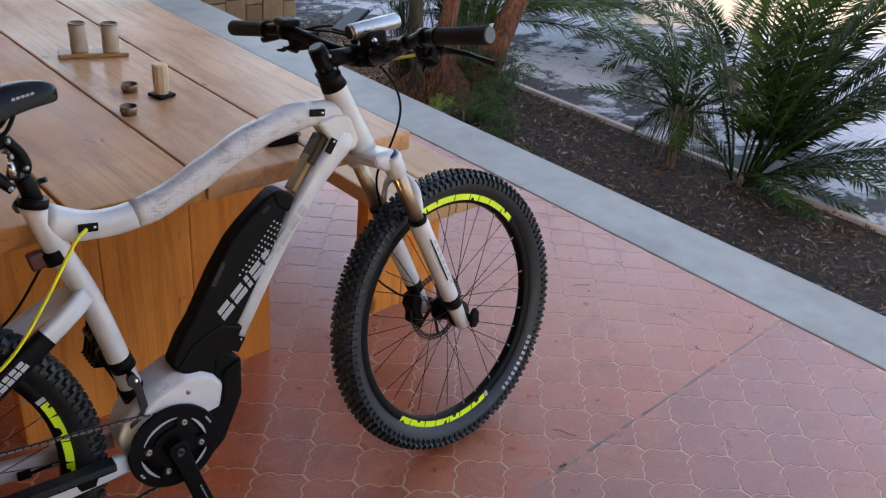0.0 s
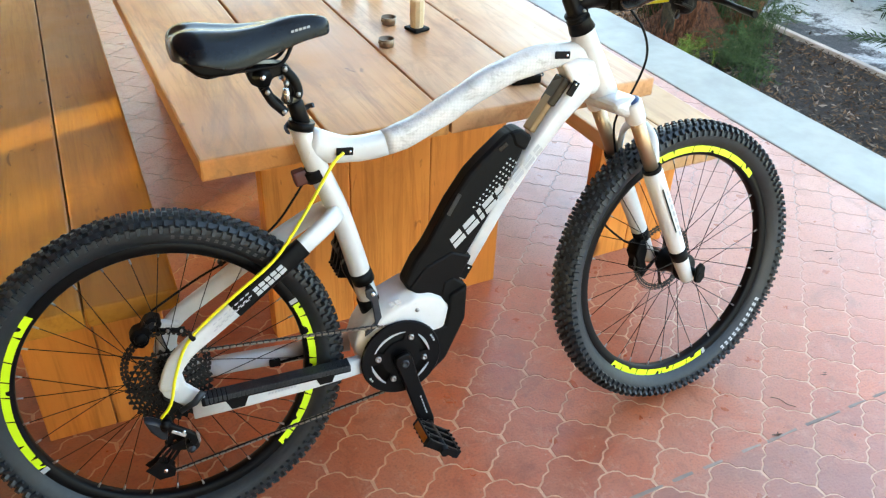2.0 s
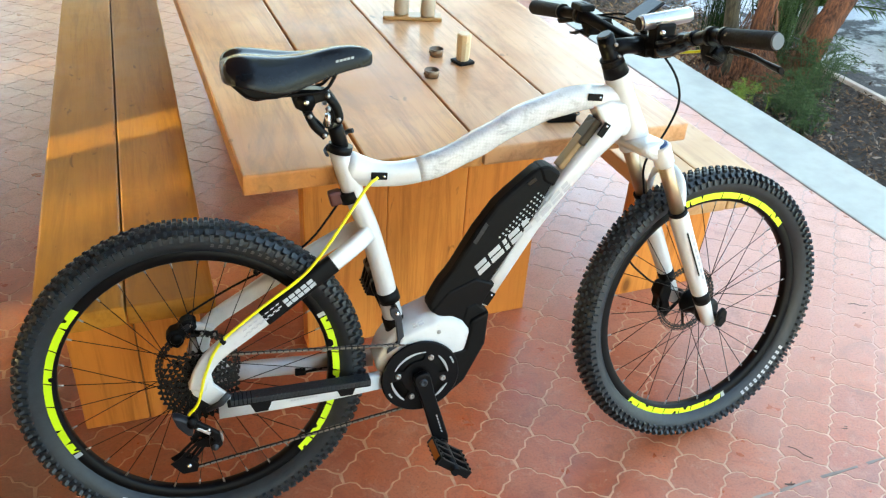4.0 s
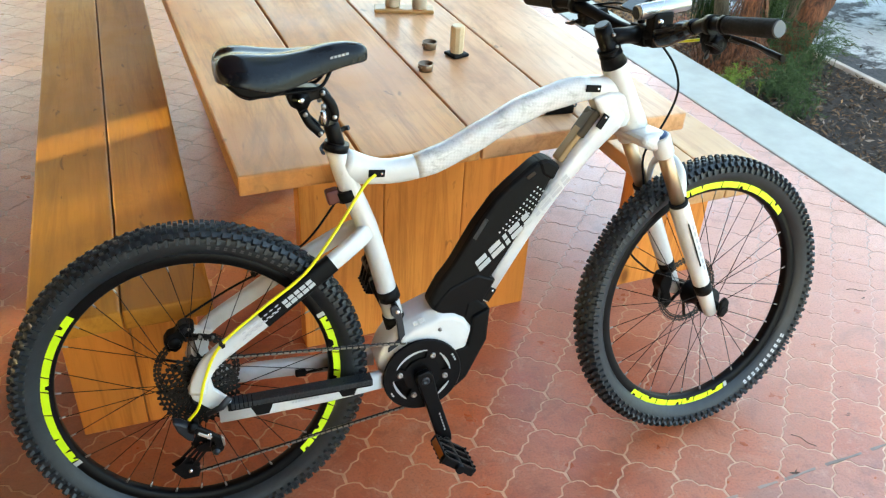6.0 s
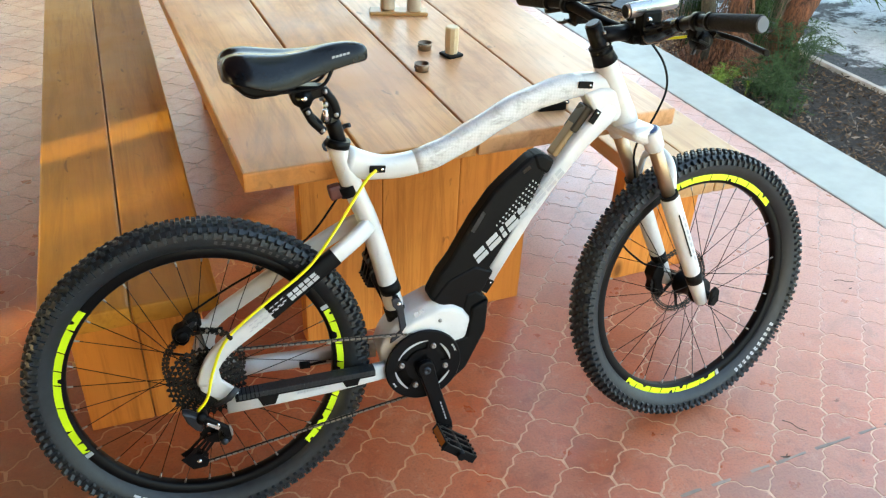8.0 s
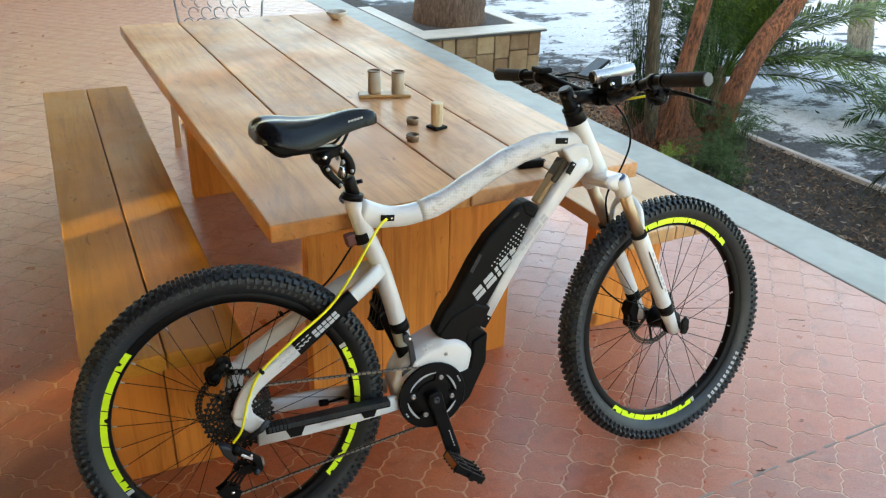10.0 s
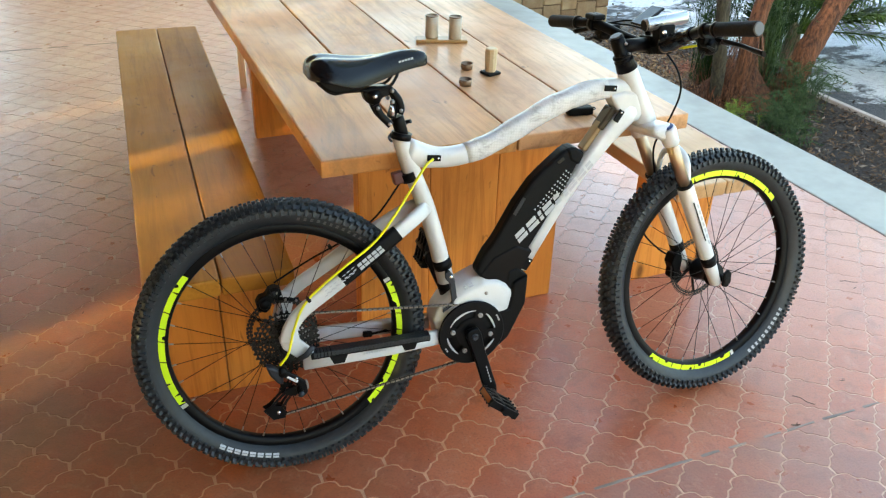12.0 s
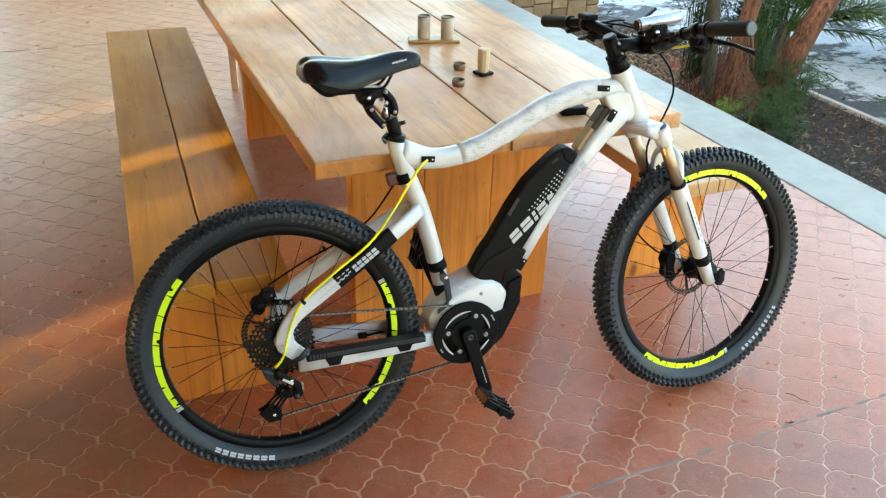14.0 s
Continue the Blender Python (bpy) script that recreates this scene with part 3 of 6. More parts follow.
def sticker(a0, a1, rnd, lo=0.2760, hi=0.2975, steps=10):
    """A letter-like piece of rim sticker: slanted ends, a step cut from one edge."""
    bm = bmesh.new()
    slant, cut, side = rnd.uniform(-1.3, 1.3), rnd.uniform(0.25, 0.75), rnd.choice((-1, 0, 1, 1))
    deep = rnd.uniform(0.35, 0.6)
    rows = []
    for k in range(steps + 1):
        f = k / steps
        r0 = lo + (hi - lo) * (deep if side > 0 and abs(f - cut) < 0.13 else 0.10)
        r1 = hi - (hi - lo) * (deep if side < 0 and abs(f - cut) < 0.13 else 0.06)
        row = []
        for r in (r0, r1):
            a = radians(a0 + (a1 - a0) * f + slant * ((r - lo) / (hi - lo) - 0.5))
            row.append(bm.verts.new((r * math.cos(a), -0.0137 - 0.0007 * (r - lo) / (hi - lo), r * math.sin(a))))
        rows.append(row)
    for p, q in zip(rows, rows[1:]):
        bm.faces.new((p[0], p[1], q[1], q[0]))
    return bm


def gear(teeth, r, depth, y, thick, hole=0.0):
    bm = bmesh.new()
    n = teeth * 4
    pr = [r - depth if k % 4 in (0, 3) else r for k in range(n)]
    loops = []
    for yy in (y - thick / 2, y + thick / 2):
        o = [bm.verts.new((pr[k] * math.cos(k * math.tau / n), yy, pr[k] * math.sin(k * math.tau / n))) for k in range(n)]
        i = [bm.verts.new((hole * math.cos(k * math.tau / n), yy, hole * math.sin(k * math.tau / n))) for k in range(n)]
        loops.append((o, i))
        for k in range(n):
            bm.faces.new((o[k], o[(k + 1) % n], i[(k + 1) % n], i[k]))
    (o0, i0), (o1, i1) = loops
    for k in range(n):
        bm.faces.new((o0[k], o1[k], o1[(k + 1) % n], o0[(k + 1) % n]))
        bm.faces.new((i0[k], i0[(k + 1) % n], i1[(k + 1) % n], i1[k]))
    bmesh.ops.recalc_face_normals(bm, faces=bm.faces)
    return bm


def disc_rotor(y, thin=1.0):
    bm = bmesh.new()
    n = 48
    for k in range(n):
        a0, a1 = k * math.tau / n, (k + 0.72) * math.tau / n
        for yy in (y, y + 0.0018):
            for r0, r1 in ((0.072, 0.072 + 0.005 * thin), (0.079, 0.079 + 0.0035 * thin), (0.088 - 0.0035 * thin, 0.088)):
                sh = 0.05 * (r0 - 0.072) / 0.016
                b1 = a1 if r0 != 0.079 else a0 + (a1 - a0) * 0.5
                bm.faces.new([bm.verts.new((r * math.cos(a + sh), yy, r * math.sin(a + sh))) for r, a in ((r0, a0), (r1, a0), (r1, b1), (r0, b1))])
            for r0, r1 in ((0.0755, 0.0795), (0.0820, 0.0850)):
                bm.faces.new([bm.verts.new((r * math.cos(a), yy + 0.0003, r * math.sin(a))) for r, a in ((r0, a0), (r1, a0), (r1, a0 + math.tau / n), (r0, a0 + math.tau / n))][:4])
    for k in range(6):
        a = k * math.tau / 6
        add_tube(bm, [(0.02 * math.cos(a), y, 0.02 * math.sin(a)), (0.074 * math.cos(a + 0.5), y, 0.074 * math.sin(a + 0.5))], [(0.006, 0.001)] * 2, 6, flat=(0, 1, 0))
    return bm


TYRE_MESH = {}


def wheel(name, at, arcs, label):
    """A spoked wheel round the y axis."""
    rim = part(name, lathe([(0.270, -0.008), (0.273, -0.0125), (0.298, -0.0135), (0.300, -0.010), (0.300, 0.010), (0.298, 0.0135), (0.273, 0.0125), (0.270, 0.008)], "y", (0, 0, 0), 72, True), SATIN, bike, label)
    rim.matrix_local = at
    if not TYRE_MESH:
        t = part("tyre", knobby_tyre(), TYRE, rim, "black knobbly tyre")
        TYRE_MESH["t"] = t.data
        sp = tube([(0, 0, 0), (0, 0, 1)], 0.0009, 5)
        TYRE_MESH["s"] = bpy.data.meshes.new("spoke")
        sp.to_mesh(TYRE_MESH["s"])
        TYRE_MESH["s"].materials.append(SATIN)
        nb = tube([(0, 0, -0.014), (0, 0, 0)], [0.0018, 0.0024], 6)
        TYRE_MESH["n"] = bpy.data.meshes.new("nipple")
        nb.to_mesh(TYRE_MESH["n"])
        TYRE_MESH["n"].materials.append(STEEL)
    else:
        new("tyre", TYRE_MESH["t"]).parent = rim
    n = 32
    for k in range(n):
        side = 1 if k % 2 else -1
        a = (k + 0.5) * math.tau / n
        b = a + (0.95 if (k // 2) % 2 else -0.95)
        p0 = Vector((0.027 * math.cos(b), side * 0.030, 0.027 * math.sin(b)))
        p1 = Vector((0.272 * math.cos(a), side * 0.004, 0.272 * math.sin(a)))
        d = p1 - p0
        ob = new("spoke", TYRE_MESH["s"])
        ob.parent = rim
        ob.matrix_local = Matrix.Translation(p0) @ d.to_track_quat("Z", "Y").to_matrix().to_4x4() @ Matrix.Diagonal((1, 1, d.length, 1))
        ob = new("nipple", TYRE_MESH["n"])
        ob.parent = rim
        ob.matrix_local = Matrix.Translation(p1) @ d.to_track_quat("Z", "Y").to_matrix().to_4x4()
    part("hub", lathe([(0.0, -0.055), (0.009, -0.055), (0.010, -0.036), (0.033, -0.034), (0.033, -0.028), (0.027, -0.023), (0.025, 0.0), (0.027, 0.022), (0.033, 0.028), (0.033, 0.034), (0.012, 0.037), (0.009, 0.058), (0.0, 0.058)], "y", sides=20), SATIN, rim)
    part("brake_disc", disc_rotor(0.047, 1.7 if "rear" in label else 0.5), DARK_STEEL, rim, "drilled steel brake disc")
    rnd = random.Random(5)
    for a0, a1 in arcs:
        a, k = a0, 0
        while a < a1 - 1:
            w = min(rnd.uniform(4.5, 11.5), a1 - a)
            part("rim_sticker", sticker(a, a + w, rnd), YELLOW, rim, "neon yellow rim sticker")
            a += w + 0.5
            k += 1
        part("rim_sticker", arc_patch(0.277, 0.295, a1 + 0.6, a1 + 2.6, (0.0137, 0.0144)), GREY_PRINT, rim)
    return rim


def wall_y(q):
    """Half width of the tyre's wall at a radius, with a hair of print thickness."""
    for (r0, y0), (r1, y1) in zip(((0.292, 0.013), (0.299, 0.021), (0.313, 0.029)), ((0.299, 0.021), (0.313, 0.029), (0.328, 0.031))):
        if q <= r1:
            break
    return y0 + (y1 - y0) * (q - r0) / (r1 - r0) + 0.0007


def side_bars(parent, count, r, w, h, a0, step, mat):
    """A row of plain print bars on a tyre wall."""
    bm = bmesh.new()
    for k in range(count):
        a = radians(a0 + step * k)
        for rr0, rr1, f in ((r, r + h * 0.44, 1.0), (r + h * 0.54, r + h, 0.92)):
            da = w / r * 0.5 * f
            bm.faces.new([bm.verts.new((q * math.cos(a + s), -wall_y(q), q * math.sin(a + s))) for q, s in ((rr0, -da), (rr1, -da), (rr1, da), (rr0, da))])
    return part("tyre_print", bm, mat, parent, "worn pale grey tyre lettering bars")


rear = wheel("wheel", pose(HUB_X, 0, R), ((137, 206), (-47, 23)), "black rear rim with neon yellow stickers")
front = wheel("wheel", TURN_M @ pose(FRONT_X, 0, R), ((40, 110), (-133, -71)), "black front rim with neon yellow stickers")
side_bars(rear, 8, 0.3060, 0.0150, 0.0105, 235, 3.6, PALE_PRINT)
side_bars(rear, 14, 0.3060, 0.0068, 0.008, 42, 2.9, DIM_PRINT)
side_bars(front, 11, 0.3060, 0.0085, 0.0085, -60, 2.9, PALE_PRINT)

# frame
part("seat_tube", tube(curve([V(0.326, 0.812), V(0.351, 0.725), V(0.384, 0.635), V(0.412, 0.53), V(0.432, 0.44), V(0.445, 0.385)], 4), [(0.021, 0.022)] * 21, 14), WHITE, bike)
TT = [V(0.338, 0.775), V(0.40, 0.758), V(0.47, 0.757), V(0.54, 0.774), V(0.62, 0.811), V(0.70, 0.852), V(0.78, 0.880), V(0.86, 0.891), V(0.935, 0.880)]
tt = [q - Vector((0, 0, 0.005 * min(1, k / 6) * min(1, (32 - k) / 8))) for k, q in enumerate(curve(TT, 4))]
tr = [(0.021, 0.034 - 0.0090 * min(1, k / 5) + 0.001 * max(0, (k - 12) / 20)) for k in range(len(tt))]
part("top_tube", tube(tt, tr, 24, flat=(0, 1, 0), sq=0.75), WHITE, bike)
taper = [min(1.0, 0.1 + 0.45 * min(k - 9, 28 - k)) for k in range(len(tr))]
film = [(a + (0.0012 + 0.0010 * math.sin(k * 2.1)) * taper[k], b + (0.0014 + 0.0012 * math.sin(k * 1.3)) * taper[k]) for k, (a, b) in enumerate(tr)]
part("frame_film", tube(tt[9:29], film[9:29], 24, flat=(0, 1, 0), sq=0.75), FILM, bike, "scuffed clear film wrapped round the top tube", True)
part("head_tube", tube([V(0.914, 0.940), V(0.919, 0.928), V(0.945, 0.870), V(0.972, 0.808), V(0.979, 0.792)], [0.024, 0.026, 0.027, 0.031, 0.031], 18), WHITE, bike)
DT = [V(0.940, 0.846), V(0.908, 0.813), V(0.862, 0.766), V(0.800, 0.692), V(0.739, 0.608), V(0.690, 0.530), V(0.632, 0.436)]
part("down_tube", tube(DT, [(0.026, 0.030), (0.030, 0.029), (0.031, 0.023), (0.031, 0.0195), (0.031, 0.0185), (0.031, 0.0185), (0.031, 0.0185)], 24, flat=(0, 1, 0), sq=0.55), WHITE, bike)
part("gusset", prism([(0.862, 0.872), (0.900, 0.884), (0.938, 0.878), (0.962, 0.825), (0.945, 0.800), (0.905, 0.802), (0.884, 0.835)], -0.0268, 0.0268, 0.009, 3), WHITE, bike)
# The tape's brown is reflected wood, put into its colour.
part("cover_plate", prism([(0.795, 0.739), (0.808, 0.731), (0.866, 0.812), (0.857, 0.822)], -0.016, 0.016, 0.004), REFLECTION_TAPE, bike, "clear glossy tape on the down tube, reflected wood painted in brown")
part("cover_plate", prism([(0.835, 0.792), (0.850, 0.783), (0.889, 0.834), (0.873, 0.845)], -0.020, 0.020, 0.004), SMOKED, bike, "smoked dark charge-port cover")

# battery and motor
part("battery", prism([(0.735, 0.751), (0.763, 0.756), (0.787, 0.741), (0.747, 0.655), (0.690, 0.565), (0.640, 0.487), (0.600, 0.430), (0.577, 0.404), (0.523, 0.423), (0.503, 0.453), (0.520, 0.485), (0.530, 0.503), (0.555, 0.534), (0.606, 0.620), (0.649, 0.678), (0.676, 0.703)], -0.043, 0.002, 0.010, 3), BLACK, bike, "matt black battery case")
part("battery_cap", prism([(0.739, 0.753), (0.763, 0.757), (0.791, 0.738), (0.775, 0.706), (0.749, 0.722)], -0.0455, 0.004, 0.007), BLACK, bike)
part("battery_mount", prism([(0.512, 0.442), (0.549, 0.486), (0.610, 0.512), (0.655, 0.493), (0.625, 0.440), (0.597, 0.398), (0.560, 0.403)], -0.0465, 0.004, 0.005), SATIN, bike)
part("mount_foot", prism([(0.590, 0.445), (0.612, 0.452), (0.640, 0.428), (0.612, 0.384), (0.580, 0.398)], -0.049, 0.006, 0.004), BLACK, bike)
part("battery_label", prism([(0.600, 0.597), (0.607, 0.592), (0.633, 0.634), (0.626, 0.640)], -0.0436, -0.042), PALE_LABEL, bike, "small dark label on the battery")
part("power_button", prism([(0.713, 0.722), (0.730, 0.734), (0.736, 0.727), (0.719, 0.715)], -0.0442, -0.042, 0.0006), GLOSS, bike)
bm = bmesh.new()
for i in range(12):
    for j in range(4):
        if j > (i + 1) // 2:
            continue
        c = V(0.659 + i * 0.0074 + j * 0.0066, 0.603 + i * 0.0085 - j * 0.0052, -0.0437)
        s = 0.0026
        bm.faces.new([bm.verts.new(c + Vector((dx * s, 0, dz * s))) for dx, dz in ((-1, -0.3), (0.3, -1), (1, 0.3), (-0.3, 1))])
part("dot_pattern", bm, GREY_PRINT, bike, "pale dots printed on the battery")


def print_bars(origin, along, up, widths, h, y, mat, label, gap=0.006, slant=0.25):
    """Plain bars in place of a printed brand."""
    bm = bmesh.new()
    s = 0.0
    a, u = Vector(along).normalized(), Vector(up).normalized()
    for w in widths:
        for lo, hi, f in ((0.0, 0.44, 1.0), (0.56, 1.0, 0.92)):
            q = [origin + a * (s + slant * h * t + e) + u * h * t for t, e in ((lo, 0), (lo, w * f), (hi, w * f), (hi, 0))]
            bm.faces.new([bm.verts.new((p.x, y, p.z)) for p in q])
        s += w + gap
    return part("brand_print", bm, mat, bike, label)



print_bars(V(0.618, 0.516), (0.74, 0, 0.67), (-0.67, 0, 0.74), (0.033, 0.035, 0.011, 0.032, 0.020), 0.026, -0.0436, GREY_PRINT, "silver printed bars on the battery")
print_bars(V(0.748, 0.622), (0.68, 0, 0.73), (-0.73, 0, 0.68), (0.012, 0.030, 0.030, 0.020), 0.018, -0.0322, PALE_PRINT, "grey printed bars on the down tube", 0.005)

MOTOR = [(0.391, 0.327), (0.404, 0.362), (0.434, 0.402), (0.452, 0.414), (0.519, 0.442), (0.560, 0.436), (0.588, 0.416), (0.607, 0.388), (0.594, 0.337), (0.53, 0.27), (0.46, 0.235), (0.41, 0.25)]
FACE = [(0.428, 0.320), (0.432, 0.350), (0.446, 0.388), (0.464, 0.400), (0.524, 0.422), (0.556, 0.420), (0.580, 0.408), (0.596, 0.384), (0.584, 0.340), (0.53, 0.28), (0.46, 0.25), (0.43, 0.27)]
bm = bmesh.new()
rings = [[bm.verts.new((x, y, z)) for x, z in o] for o, y in ((FACE, -0.056), (MOTOR, -0.034), (MOTOR, 0.034), (FACE, 0.056))]
bm.faces.new(rings[0])
bm.faces.new(rings[-1][::-1])
for a, b in zip(rings, rings[1:]):
    for k in range(12):
        bm.faces.new((a[k], b[k], b[(k + 1) % 12], a[(k + 1) % 12]))
bmesh.ops.recalc_face_normals(bm, faces=bm.faces)
bmesh.ops.bevel(bm, geom=bm.edges[:], offset=0.006, segments=3, affect="EDGES", profile=0.5)
part("motor_cover", bm, WHITE, bike, "white painted motor housing", True)
part("screw", lathe([(0, -0.058), (0.0045, -0.0578), (0.005, -0.0555)], "y", (0.526, 0, 0.397), 12), STEEL, bike)
print_bars(V(0.470, 0.412), (0.94, 0, 0.33), (-0.33, 0, 0.94), (0.010, 0.012), 0.012, -0.052, PALE_PRINT, "small dark print bars on the motor", 0.003, 0.0)
part("motor_shield", prism([(0.600, 0.414), (0.640, 0.432), (0.634, 0.352), (0.588, 0.262), (0.54, 0.222), (0.46, 0.222), (0.50, 0.33), (0.588, 0.345)], -0.058, 0.058, 0.006), BLACK, bike, "black motor shield")
CR = V(0.484, 0.296)
RING_Y = -0.066
SLOTS_A = ((80, 158, 0.041, 0.0625), (4, 52, 0.041, 0.0625), (184, 236, 0.043, 0.066), (300, 336, 0.043, 0.066))


def polar(r, deg, y):
    return CR + Vector((r * math.cos(radians(deg)), y, r * math.sin(radians(deg))))


bm = bmesh.new()
radii = (0.020, 0.034, 0.041, 0.047, 0.0545, 0.0625, 0.066, 0.074, 0.0855, 0.088)
step = 4
for y in (RING_Y, RING_Y + 0.004):
    grid = [[bm.verts.new(polar(r, d, y + (0.0025 if r > 0.087 and y == RING_Y else 0))) for d in range(0, 360, step)] for r in radii]
    for i in range(len(radii) - 1):
        for k in range(360 // step):
            mr, md = (radii[i] + radii[i + 1]) / 2, (k + 0.5) * step
            if any(a0 < md < a1 and r0 < mr < r1 for a0, a1, r0, r1 in SLOTS_A):
                continue
            k2 = (k + 1) % (360 // step)
            bm.faces.new((grid[i][k], grid[i][k2], grid[i + 1][k2], grid[i + 1][k]))
ring = part("chainring", bm, SATIN, bike, "black chainring guard with slots")
part("teeth", (lambda b: (bmesh.ops.translate(b, vec=CR, verts=b.verts), b)[1])(gear(38, 0.083, 0.005, -0.0535, 0.003, 0.03)), DARK_STEEL, ring)
part("spider", lathe([(0.0, -0.0605), (0.040, -0.0605), (0.044, -0.0592), (0.080, -0.0590), (0.080, -0.0580), (0.0, -0.0575)], "y", CR, 32), BLACK, ring)
for a0, a1, r0, r1 in SLOTS_A:
    rows = []
    bm = bmesh.new()
    for k in range(13):
        d = a0 + (a1 - a0) * k / 12
        w = 0.0014 + 0.0036 * math.sin(math.pi * k / 12)
        rows.append([bm.verts.new(polar(r, d, y)) for r, y in ((r1 - w, RING_Y - 0.0003), (r1 + 0.0006, RING_Y - 0.0006))])
    for p, q in zip(rows, rows[1:]):
        bm.faces.new((p[0], p[1], q[1], q[0]))
    part("slot_edge", bm, GREY_PRINT, ring, "bright machined slot edge")
for a in (64, 170, 247, -12):
    part("bolt", lathe([(0, RING_Y - 0.002), (0.0022, RING_Y - 0.0022), (0.003, RING_Y - 0.004), (0.0062, RING_Y - 0.0035), (0.0066, RING_Y)], "y", polar(0.0515, a, 0), 12), STEEL, ring)
for a0, n in ((18, 3), (205, 2)):
    bm = bmesh.new()
    for k in range(n):
        bm.faces.new([bm.verts.new(polar(r, a0 + 5 * k + d, RING_Y - 0.0004)) for r, d in ((0.076, 0), (0.080, 0), (0.080, 4), (0.076, 4))])
    part("ring_print", bm, GREY_PRINT, ring, "small white print bars")


def crank(sgn, ang, name):
    y = -0.082 * sgn
    e = CR + Vector((0.172 * math.cos(ang), 0, 0.172 * math.sin(ang)))
    dv, nv = Vector((math.cos(ang), 0, math.sin(ang))), Vector((-math.sin(ang), 0, math.cos(ang)))
    prof = [(-0.021, -0.008), (-0.018, -0.015), (-0.006, -0.0195), (0.02, -0.0175), (0.06, -0.0165), (0.165, -0.0175), (0.183, -0.0135), (0.188, -0.005)]
    prof += [(s, -w) for s, w in prof[::-1]]
    arm = part(name, prism([((CR + dv * s + nv * w).x, (CR + dv * s + nv * w).z) for s, w in prof], y - 0.008, y + 0.008, 0.0035), SATIN, bike, "black alloy crank arm")
    if sgn > 0:
        bm = bmesh.new()
        for k in range(6):
            c = CR + dv * (0.095 + 0.009 * k) + nv * 0.006
            bm.faces.new([bm.verts.new((c + dv * a + nv * b)[:1] + (y - 0.0084,) + (c + dv * a + nv * b)[2:]) for a, b in ((0, -0.0014), (0.006, -0.0014), (0.006, 0.0014), (0, 0.0014))])
        part("crank_print", bm, PALE_PRINT, arm, "small grey print bars")
    part("axle_bolt", lathe([(0, y - 0.0095 * sgn), (0.0035, y - 0.0095 * sgn), (0.005, y - 0.0115 * sgn), (0.0085, y - 0.011 * sgn), (0.010, y - 0.006 * sgn)], "y", (CR.x, 0, CR.z), 16), GUN, arm)
    ym = y * 1.1
    px = 0.040
    body = bmesh.new()
    tilt = Matrix.Translation((e.x, ym - sgn * 0.055, e.z)) @ Matrix.Rotation(radians(38 if sgn > 0 else 103), 4, "Y")
    for x in (-px, px):
        add_box(body, (x - 0.005, -0.038, -0.010), (x + 0.005, 0.038, 0.010), 0.002, tilt)
    for yy in (-0.035, -0.010, 0.013, 0.035):
        add_box(body, (-px, yy - 0.004, -0.009), (px, yy + 0.004, 0.009), 0.0015, tilt)
    add_tube(body, [tilt @ Vector((0, -0.05, 0)), tilt @ Vector((0, 0.05, 0))], 0.010, 10)
    for x in (-px, px):
        for yy in (-0.030, -0.015, 0.0, 0.015, 0.030):
            add_box(body, (x - 0.0018, yy - 0.0018, -0.014), (x + 0.0018, yy + 0.0018, 0.014), 0, tilt)
    part("pedal", body, SATIN, arm, "black plastic platform pedal with pins")
    part("axle", tube([V(e.x, e.z, ym), V(e.x, e.z, ym - sgn * 0.03)], 0.007, 8), STEEL, arm)
    for x in (-px - 0.0055, px + 0.0055):
        part("reflector", box((x - 0.001, -0.028, -0.007), (x + 0.001, 0.028, 0.007), 0, tilt), AMBER, arm, "amber pedal reflector")
    return arm


ANG = math.atan2(0.107 - 0.289, 0.5345 - 0.4835)
crank(1, ANG, "crank_arm")
crank(-1, ANG + math.pi + radians(6), "crank_arm")

# rear triangle
for s in (-1, 1):
    part("seat_stay", tube(curve([V(0.383, 0.632, 0.012 * s), V(0.345, 0.612, 0.034 * s), V(0.25, 0.553, 0.052 * s), V(0.13, 0.473, 0.063 * s), V(0.058, 0.425, 0.067 * s), V(0.028, 0.385, 0.069 * s), V(0.018, 0.352, 0.070 * s)], 4), [(0.011, 0.018)] * 12 + [(0.010, 0.0175)] * 13, 16, flat=(0, 1, 0), sq=0.6), WHITE, bike)
    part("dropout", prism([(0.000, 0.362), (0.008, 0.335), (0.045, 0.300), (0.072, 0.286), (0.09, 0.298), (0.075, 0.325), (0.050, 0.352), (0.045, 0.385), (0.02, 0.39)], 0.063 * s - 0.006, 0.063 * s + 0.006, 0.003), WHITE, bike)
    part("chain_stay", tube([V(0.055, 0.290, 0.064 * s), V(0.16, 0.289, 0.062 * s), V(0.28, 0.287, 0.055 * s), V(0.40, 0.289, 0.045 * s)], [(0.011, 0.0195)] * 4, 16, flat=(0, 1, 0), sq=0.4), WHITE, bike)
guard = box((0.072, -0.0765, 0.297), (0.372, -0.046, 0.3135), 0.004)
part("chain_guard", guard, BLACK, bike, "black rubber chain-stay guard with grooves")
bm = bmesh.new()
for k in range(34):
    x0 = 0.079 + k * 0.0086
    add_box(bm, (x0, -0.0770, 0.3015), (x0 + (0.0066 if k < 5 else 0.0084), -0.048, 0.3146 if k < 5 else 0.3141), 0.0008, seg=1)
part("guard_ribs", bm, TYRE, bike, "low ribs on the guard")
for x in (0.135, 0.315):
    part("guard_strap", prism([(x - 0.02, 0.302), (x + 0.03, 0.304), (x + 0.018, 0.276), (x - 0.008, 0.276)], -0.0755 + 0.05 * (x - 0.135), -0.060, 0.001), BLACK, bike)
